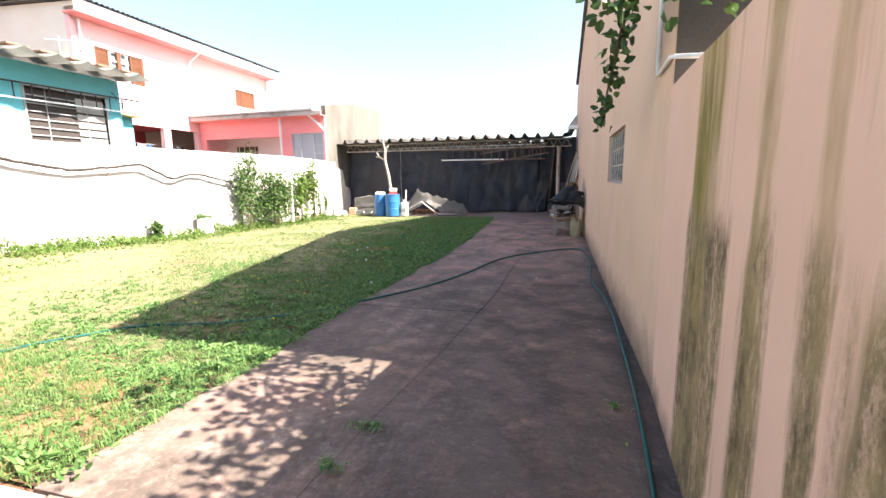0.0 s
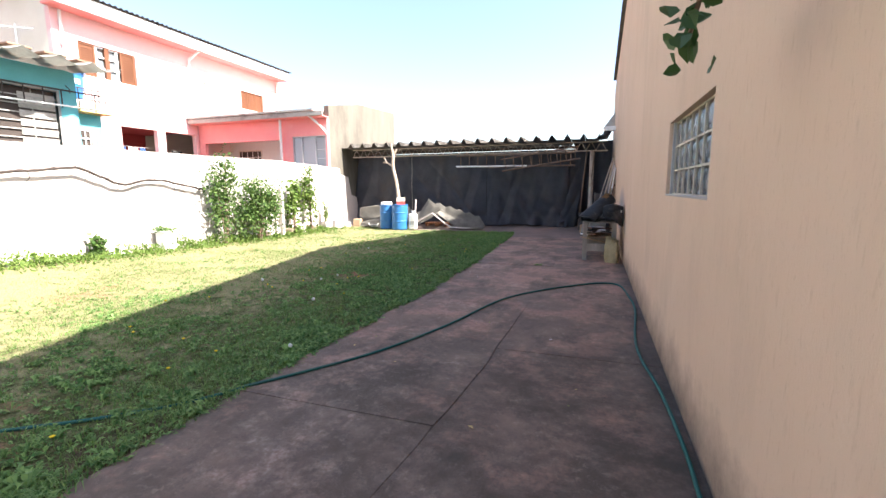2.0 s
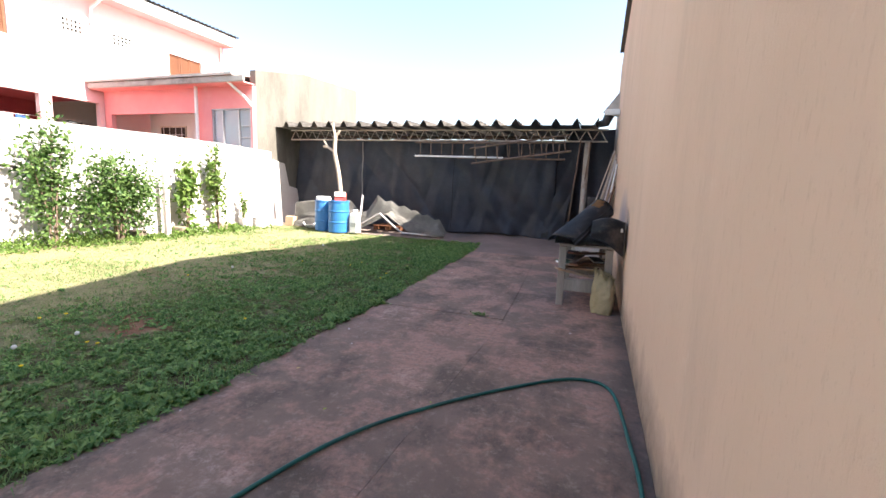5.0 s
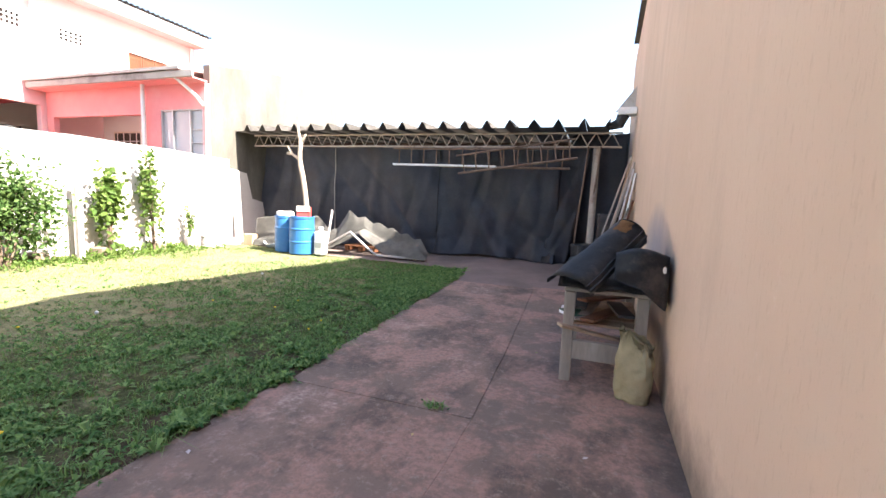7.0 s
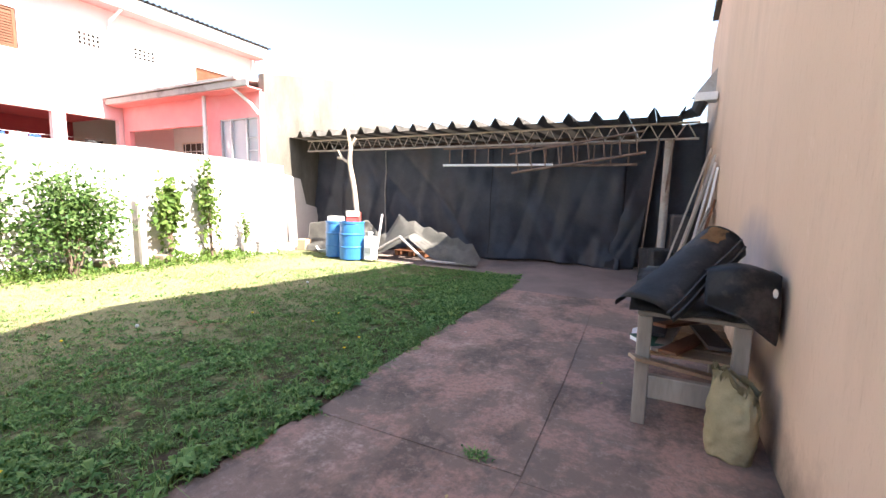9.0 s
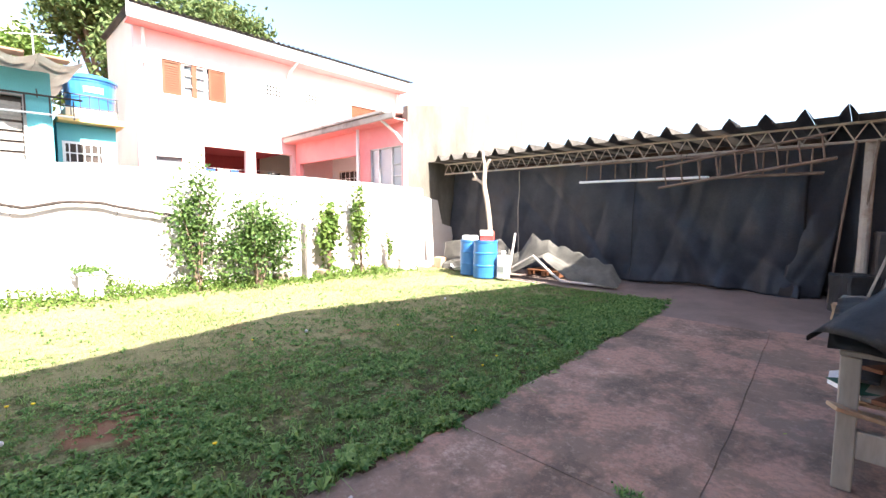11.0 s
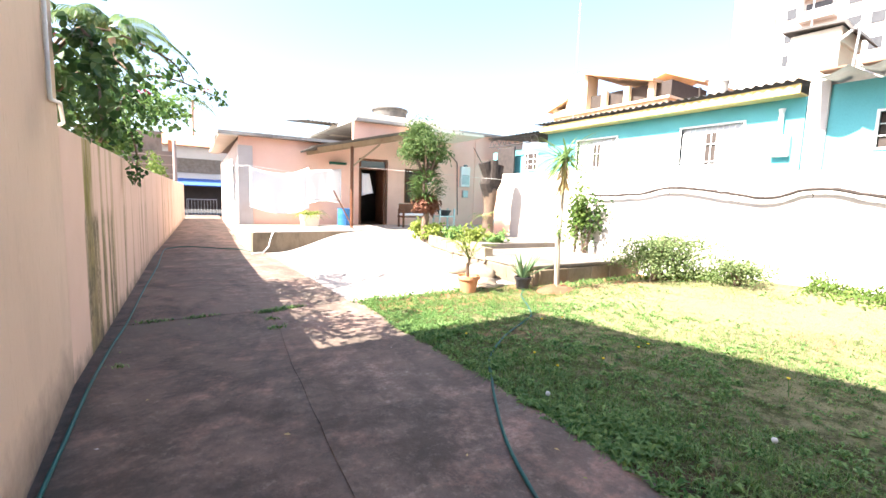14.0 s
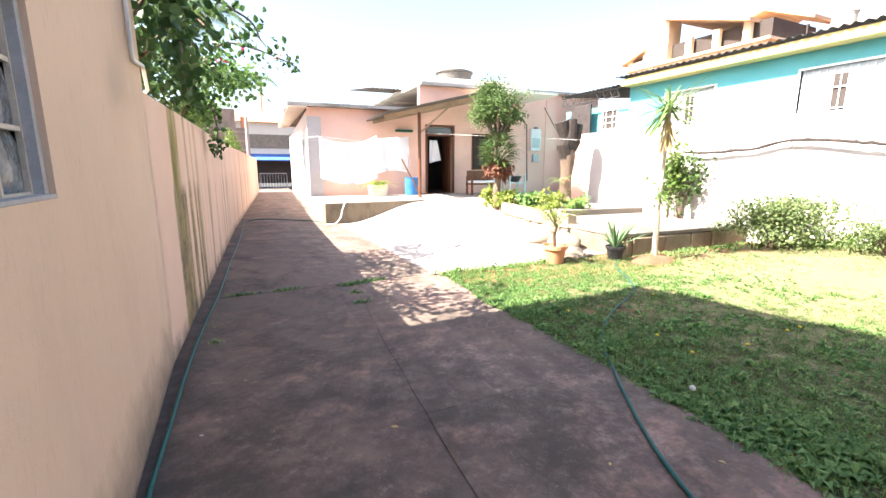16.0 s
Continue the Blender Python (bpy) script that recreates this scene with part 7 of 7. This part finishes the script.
# tall palm and street greenery behind the garden wall
pt = thing("palm_tree", "slender palm rising behind the garden wall", "palm", (1.25, -12.0, 2.2))
part("trunk", tube([(0, 0, -2.3), (0.05, 0, 1.0), (0.0, 0, 4.6)], [0.16, 0.13, 0.09], 10), "pale bark", pt)
for k in range(13):
    a, L = k * 0.483 * 2.4, 1.7 + 0.3 * (k % 3)
    bm = bmesh.new()
    e = 0.9 - 0.12 * (k % 5)
    pts = [Vector((0, 0, 4.6)) + Vector((math.cos(a) * L * t, math.sin(a) * L * t, L * (e * t - 0.95 * t * t))) for t in np.linspace(0, 1, 16)]
    tube(pts, 0.012, 4, bm)
    for j in range(4, 32):
        q = pts[j // 2].lerp(pts[min(j // 2 + 1, 15)], 0.5 * (j % 2))
        for sgn in (-1, 1):
            strap(q, (math.cos(a + sgn * 0.75), math.sin(a + sgn * 0.75), -0.25), 0.62 * (1.15 - j / 36), 0.06, 0.7, n=3, bm=bm)
    part("frond", bm, "palm leaves", pt)
shrub((0.55, -11.6, -0.1), (0.42, 1.5), 2.75, 1300, 0.12, "yellow-green shrub", "leafy hedge behind the alley wall", 51, 8)
shrub((0.15, -15.2, -0.1), (0.42, 2.0), 3.0, 1600, 0.12, "yellow-green shrub", "leafy hedge behind the alley wall", 52, 9)

# ---- lawn growth ----
def cover(x, y):
    """How thickly the lawn grows: rich by the drive, thin and dry further off."""
    near = math.exp(-max(0.0, edge_x(y) - x) / 1.6)
    n = wob(x, y, 1.7, 0.55) + 0.6 * wob(x, y, 4.2, 1.7)
    return min(1.0, max(0.0, 0.26 + 0.55 * near + 0.8 * n))


gl = np.random.default_rng(77)
roots, lens, dry_roots, dry_lens = [], [], [], []
while len(roots) < 80000:
    x, y = gl.uniform(-9.05, -2.0), gl.uniform(0.12, 15.6)
    if x > edge_x(y) + 0.03 or (x + 3.8) ** 2 + (y - 7.7) ** 2 < 0.12 + 0.2 * wob(x, y, 3, 3):
        continue
    c = cover(x, y)
    if gl.uniform() > 0.22 + 0.78 * c:
        continue
    far = min(0.7, max(0.06, 0.15 * (edge_x(y) - x) - 0.3 * wob(x, y, 6.0, 0.9)))
    dry = gl.uniform() < far
    for j in range(int(gl.integers(2, 5))):
        p = (x + gl.normal() * 0.02, y + gl.normal() * 0.02, lawn_z(x, y) - 0.004)
        (dry_roots if dry else roots).append(p)
        (dry_lens if dry else lens).append((0.022 + 0.045 * c) * gl.uniform(0.6, 1.3))
lawn_grass = blades("grass", roots, np.array(lens), 0.006, "lawn blades", None, lean=1.0)
tagged(lawn_grass, "short uneven green lawn grass, thin in patches", "grass", kind="stuff")
straw = blades("dry_grass", dry_roots, np.array(dry_lens) * 0.8, 0.006, "dry blades", None, lean=1.2)
tagged(straw, "short dry straw-coloured lawn grass", "grass", kind="stuff")


clumps, clump_len = [], []
while len(clumps) < 26000:
    x, y = gl.uniform(-6.0, -2.0), gl.uniform(0.2, 15.3)
    d = edge_x(y) - x
    if d < -0.03 or gl.uniform() > 0.85 * math.exp(-max(d, 0) / 1.5) + 0.05 or wob(x, y, 5.5, 1.3) + 0.7 * wob(x, y, 2.0, 3.6) < 0.04:
        continue
    h = gl.uniform(0.03, 0.085) * (1.35 if d < 0.35 else 1.0)
    for j in range(int(gl.integers(8, 22))):
        clumps.append((x + gl.normal() * 0.03, y + gl.normal() * 0.03, lawn_z(x, y) - 0.004))
        clump_len.append(h * gl.uniform(0.6, 1.3))
tuft = blades("grass_tufts", clumps, np.array(clump_len), 0.007, "weed leaves", None, lean=1.2)
tagged(tuft, "taller bright green grass tufts beside the drive", "grass", kind="stuff")


def rosettes(count, rmin, rmax, seed, near_power):
    g = np.random.default_rng(seed)
    verts, faces, made = [], [], 0
    while made < count:
        x, y = g.uniform(-9.0, -2.0), g.uniform(0.15, 15.5)
        if x > edge_x(y) + 0.04:
            continue
        near = math.exp(-(max(0.0, edge_x(y) - x) / 2.0) ** 1.5) * min(1.0, max(0.1, (y - 0.6) / 1.6))
        if g.uniform() > 0.012 + near_power * near + 0.14 * max(0.0, wob(x, y, 8.1, 0.9)) or (wob(x, y, 2.2, 1.1) + 0.8 * wob(x, y, 7.7, 3.6) < 0.03 and g.uniform() < 0.88):
            continue
        made += 1
        R = g.uniform(rmin, rmax) * (0.7 + 0.6 * near)
        z0 = lawn_z(x, y)
        for k in range(int(g.integers(5, 10))):
            a = g.uniform(0, 6.28)
            ca, sa = math.cos(a), math.sin(a)
            L, w, h = R * g.uniform(0.6, 1.2), R * g.uniform(0.15, 0.30), R * g.uniform(0.15, 0.9)
            b = len(verts)
            verts += [(x, y, z0), (x + ca * L * 0.5 - sa * w, y + sa * L * 0.5 + ca * w, z0 + h * 0.9), (x + ca * L * 0.55, y + sa * L * 0.55, z0 + h * 0.75),
                      (x + ca * L * 0.5 + sa * w, y + sa * L * 0.5 - ca * w, z0 + h * 0.9), (x + ca * L, y + sa * L, z0 + h * 0.62)]
            faces += [(b, b + 2, b + 1), (b, b + 3, b + 2), (b + 1, b + 2, b + 4), (b + 2, b + 3, b + 4)]
    return verts, faces


v, f = rosettes(15000, 0.018, 0.046, 5, 0.85)
v2, f2 = rosettes(3400, 0.04, 0.075, 9, 0.8)
f += [tuple(i + len(v) for i in q) for q in f2]
v += v2
wd = raw("weeds", v, f, "weed leaves")
tagged(wd, "broad-leaved weeds and dandelion rosettes in the lawn", "weeds", kind="stuff")

# taller fringe of weeds at the foot of the west wall and along the lawn's edges
fr, fl2 = [], []
for k in range(9500):
    y = gl.uniform(1.0, 15.0)
    if wob(y, 6.0, 0, 0.8) < -0.35:
        continue
    x = LWX + 0.08 + abs(gl.normal()) * 0.34
    fr.append((x, y, lawn_z(x, y) + gl.uniform(0, 0.24) * math.exp(-(x - LWX) / 0.6) * (1 + 1.2 * wob(y, 2, 0, 1.3))))
ob = leaves("wall_weeds", fr, 0.07, 0.034, "yellow-green shrub", droop=-0.5)
tagged(ob, "fringe of leafy weeds along the foot of the wall", "weeds", kind="stuff")
fr = [(gl.uniform(-8.9, -6.0), 0.62 + abs(gl.normal()) * 0.22, gl.uniform(0.0, 0.07)) for k in range(700)]
fr += [(gl.uniform(-4.6, -2.2), 0.16 + abs(gl.normal()) * 0.12, gl.uniform(0.0, 0.05)) for k in range(420)]
ob = leaves("edge_weeds", fr, 0.06, 0.025, "weed leaves", droop=-0.7)
tagged(ob, "low weeds along the terrace and the yard's edge", "weeds", kind="stuff")
# tufts in the joints of the drive
fr = []
for x, y, n, s in ((-0.95, 1.0, 40, 0.05), (-1.1, 0.15, 120, 0.12), (-1.35, 0.1, 90, 0.1), (-1.05, 0.2, 90, 0.08), (-0.75, 9.48, 50, 0.05), (-2.0, 9.4, 60, 0.05), (-0.2, 0.1, 60, 0.12), (0.3, 0.1, 60, 0.1), (-0.98, 0.6, 30, 0.04), (0.55, 1.6, 16, 0.03)):
    fr += [(x + gl.normal() * s, y + gl.normal() * 0.03, 0.0) for k in range(n)]
ob = blades("joint_tufts", fr, 0.05, 0.012, "weed leaves", lean=1.1)
tagged(ob, "small green tufts growing in the slab joints", "weeds", kind="stuff")
# dandelions
def dandelion(at, h, kind):
    d = thing("dandelion", "yellow dandelion flower in the lawn" if kind else "white dandelion seed head in the lawn", "flower", at, group="dandelions")
    lx, ly = gl.normal() * 0.03, gl.normal() * 0.03
    part("stalk", tube([(0, 0, 0), (lx * 0.5, ly * 0.5, h * 0.6), (lx, ly, h)], 0.003, 4), "weed leaves", d)
    bm = bmesh.new()
    if kind:
        lathe([(0.004, h - 0.006), (0.012, h), (0.015, h + 0.005), (0.006, h + 0.009)], 10, (lx, ly, 0), bm)
    else:
        bmesh.ops.create_icosphere(bm, subdivisions=2, radius=0.019, matrix=Matrix.Translation((lx, ly, h + 0.02)))
    part("head", bm, "yellow petal" if kind else "dandelion fluff", d)


for k in range(34):
    x, y = gl.uniform(-4.9, -2.3), gl.uniform(2.5, 12.5)
    if x < edge_x(y) - 0.08:
        dandelion((x, y, lawn_z(x, y)), gl.uniform(0.07, 0.16), k % 5 != 0)

# fallen leaves and grit on the drive
for k in range(26):
    x, y = gl.uniform(-2.0, 0.6), gl.uniform(0.3, 12)
    b = raw("fallen_leaf", [(0, 0, 0.004), (0.03, 0.018, 0.010), (0.065, 0, 0.006), (0.03, -0.018, 0.012)], [(0, 1, 2), (0, 2, 3)], ("dry leaves", "yellow-green leaves", "white render")[k % 3])
    b.matrix_basis = pose(x, y, 0.003, 0, 0, gl.uniform(0, 360)) @ Matrix.Scale(gl.uniform(0.3, 0.8), 4)
    tagged(b, "dry fallen leaf on the concrete", "leaf", "fallen leaves")

# ---- distance ----
apt = thing("apartment_building", "tall pale apartment block with stacked balconies", "building", (-70, -7.6, -0.1))
part("wall", box(-14, 0, -18, 18, 0, 44), "tower paint", apt)
part("wall", box(0, 0.8, -18, -13, 0, 44), "tower paint", apt)
part("wall", box(0, 0.8, 2.0, 4.0, 0, 44), "tower paint", apt)
part("groove", box(0, 0.1, 0.0, 0.35, 0, 44), "grey plaster", apt)
part("groove", box(0, 0.1, 12.6, 12.95, 0, 44), "grey plaster", apt)
win_me = None


def apt_window(y, z, w, h):
    global win_me
    if win_me is None:
        o = part("window", box(-0.02, 0.06, 0, 1, 0, 1), "tower glass", apt)
        win_me = o.data
    else:
        o = new("window", win_me)
        o.parent = apt
    o.matrix_basis = Matrix.Translation((0.0, y, z)) @ Matrix.Diagonal((1, w, h, 1))


bal_me = None


def apt_balcony(y, z):
    global bal_me
    if bal_me is None:
        bm = box(0, 1.3, 0, 3.6, -0.15, 0.0)
        box(1.2, 1.3, 0, 3.6, 0.0, 1.0, bm=bm)
        box(0, 1.2, 0, 0.1, 0.0, 1.0, bm=bm)
        box(0, 1.2, 3.5, 3.6, 0.0, 1.0, bm=bm)
        o = part("balcony", bm, "tower paint", apt)
        bal_me = o.data
    else:
        o = new("balcony", bal_me)
        o.parent = apt
    o.matrix_basis = Matrix.Translation((0.0, y, z))


for k in range(14):
    z = 2.6 + k * 2.9
    for y in (-10.2, 6.8):
        apt_balcony(y, z)
        apt_window(y + 0.4, z + 0.1, 2.6, 2.1)
    for y, w in ((-16.5, 1.2), (-14.2, 1.2), (-11.8, 1.0), (-5.6, 1.3), (-3.4, 1.2), (-1.6, 0.7), (3.0, 0.7), (5.2, 0.8), (11.0, 1.4), (14.5, 1.2)):
        apt_window(y, z + 0.9, w, 1.3)

farh = thing("house", "beige house with terracotta roofs and open veranda", "house", (-27, -14.2, -0.1))
part("wall", box(-9, 0, -4.9, 4.6, 0, 8.6), "beige paint", farh)
part("veranda_floor", box(-5, 0.2, -5.0, 4.8, 8.6, 8.75), "beige paint", farh)
for y in (-5.0, -3.5, -2.2, -0.4, 1.4, 3.2):
    part("veranda_post", box(-0.3, 0.0, y, y + 0.4, 8.75, 9.9), "beige paint", farh)
part("veranda_back", box(-4.0, -3.8, -3.3, 4.6, 8.75, 9.9), "dark room", farh)
part("dark_opening", box(-4.9, -0.5, -4.8, 4.5, 8.76, 9.85), "dark room", farh)
part("veranda_rail", box(-0.15, -0.05, -4.6, -3.5, 8.75, 9.2), "beige paint", farh)
part("chimney", box(-1.2, 0.05, -3.6, -1.7, 8.75, 11.6), "beige paint", farh)
part("roof", prism([(-2.0, 11.4), (3.8, 9.75), (3.8, 9.95), (-2.0, 11.7)], 0, -5, 0.5), "roof tiles", farh)
part("roof", prism([(0.8, 10.9), (2.2, 11.3), (5.0, 10.1), (5.0, 10.3), (2.2, 11.55), (0.8, 11.1)], 0, -8, -3.5), "roof tiles", farh)
part("roof", prism([(-5.4, 9.1), (-3.4, 9.75), (-3.4, 9.95), (-5.4, 9.3)], 0, -5, 0.3), "roof tiles", farh)
for x, y, z, h in ((-24, -14.5, 8, 10.0), (-24, -1.6, 5, 6.0)):
    b = part("antenna_pole", tube([(x, y, -0.1), (x, y, z + h)], 0.03, 6), "grey metal")
    tagged(b, "tall thin antenna pole above the roofs", "antenna", "antenna poles")


def big_tree(at, h, crown, seed, material, n, leaf):
    g = np.random.default_rng(seed)
    t = thing("tree", "large leafy tree behind the houses", "tree", at)
    part("trunk", tube([(0, 0, 0), (0.1, 0.1, h * 0.35), (0, 0, h * 0.6)], [0.35, 0.28, 0.2], 10), "bark", t)
    pts = []
    for k in range(crown[3]):
        a, e = g.uniform(0, 6.28), g.uniform(-0.5, 1.0)
        c = (math.cos(a) * crown[0] * 0.6 * math.sqrt(1 - 0.5 * e * e), math.sin(a) * crown[1] * 0.6 * math.sqrt(1 - 0.5 * e * e), h * 0.72 + e * crown[2] * 0.6)
        part("limb", tube([(0, 0, h * 0.4), (c[0] * 0.5, c[1] * 0.5, (c[2] + h * 0.45) * 0.5), c], [0.16, 0.1, 0.03], 6), "bark", t)
        pts += blob_points(n // crown[3], c, (crown[0] * 0.42, crown[1] * 0.42, crown[2] * 0.4), 0.3, 0.35, seed * 50 + k)
    leaves("crown", pts, leaf, leaf * 0.5, material, t)
    return t


big_tree((-28.0, 11.6, -0.1), 14.5, (3.6, 3.0, 4.6, 16), 61, "tree leaves", 14000, 0.30)
big_tree((-31, 4.3, -0.1), 13.0, (2.2, 2.2, 2.2, 9), 62, "tree leaves", 6500, 0.28)
big_tree((-29, 16.6, -0.1), 17.0, (3.4, 3.6, 3.2, 14), 63, "tree leaves", 11000, 0.30)
big_tree((-38, 9.2, -0.1), 14.5, (2.6, 2.6, 3.4, 8), 64, "yellow-green shrub", 5000, 0.34)

# street end: gate, shop with a blue awning
shop = thing("shop", "shop across the street under a blue awning", "building", (-4.5, -44, -0.1))
part("wall", box(-9, 9, -6, 0, 0, 6.2), "cream paint", shop)
part("upper_band", box(-9, 9, 0, 0.1, 3.6, 5.0), "stone", shop, "old masonry band")
part("awning", prism([(0, 2.9), (1.6, 2.3), (1.6, 2.4), (0, 3.05)], 0, -6, 6), "blue cloth", shop)
part("shop_front", box(-6, 6, 0, 0.05, 0, 2.8), "dark room", shop)
part("roof", prism([(-6.5, 6.2), (0.6, 6.2), (-3, 7.6)], 0, -9.3, 9.3), "terracotta", shop)
gt = thing("street_gate", "low grey metal gate at the alley's end", "gate", (-2.45, -29.5, 0))
part("frame", tube([(-1.0, 0, 0), (-1.0, 0, 1.1), (0.9, 0, 1.1), (0.9, 0, 0)], 0.03, 6), "grey metal", gt)
for k in range(9):
    part("bar", tube([(-0.8 + k * 0.2, 0, 0.05), (-0.8 + k * 0.2, 0, 1.1)], 0.012, 5), "grey metal", gt)
pole = thing("utility_pole", "pale concrete utility pole in the street", "pole", (-0.85, -27.5, -0.1))
part("pole", tube([(0, 0, 0), (0, 0, 5.0)], [0.14, 0.11], 10), "pale concrete", pole)
nb = thing("neighbour_house", "stepped grey blockwork house by the street", "house", (0.4, -29.0, -0.1))
part("wall", box(-1.3, 6.0, -5.0, 0.0, 0.0, 4.4), "weathered concrete", nb)
part("upper_wall", box(-0.6, 4.0, -4.6, -0.3, 4.4, 5.7), "weathered concrete", nb)
part("chimney", box(-1.25, -0.95, -1.0, -0.5, 4.4, 5.2), "terracotta", nb, "red brick stub")
for k in range(5):
    part("course", box(-1.33, 6.0, 0.0, 0.04, 1.6 + 0.62 * k, 1.66 + 0.62 * k), "pale concrete", nb)
far_palm = thing("palm_tree", "tall palm beyond the street", "palm", (-3.6, -53.0, -0.1))
part("trunk", tube([(0, 0, 0), (0.1, 0, 6.0), (0.0, 0, 12.2)], [0.22, 0.18, 0.13], 10), "pale bark", far_palm)
for k in range(15):
    a, L = k * 2.4, 2.3 + 0.3 * (k % 3)
    bm = bmesh.new()
    pts = [Vector((0, 0, 12.2)) + Vector((math.cos(a) * L * t, math.sin(a) * L * t, L * ((0.95 - 0.16 * (k % 5)) * t - 0.9 * t * t))) for t in np.linspace(0, 1, 12)]
    tube(pts, 0.02, 4, bm)
    for j in range(2, 12):
        for sgn in (-1, 1):
            strap(pts[j], (math.cos(a + sgn * 0.8), math.sin(a + sgn * 0.8), -0.2), 0.8 * (1.15 - j / 14), 0.07, 0.6, n=2, bm=bm)
    part("frond", bm, "palm leaves", far_palm)
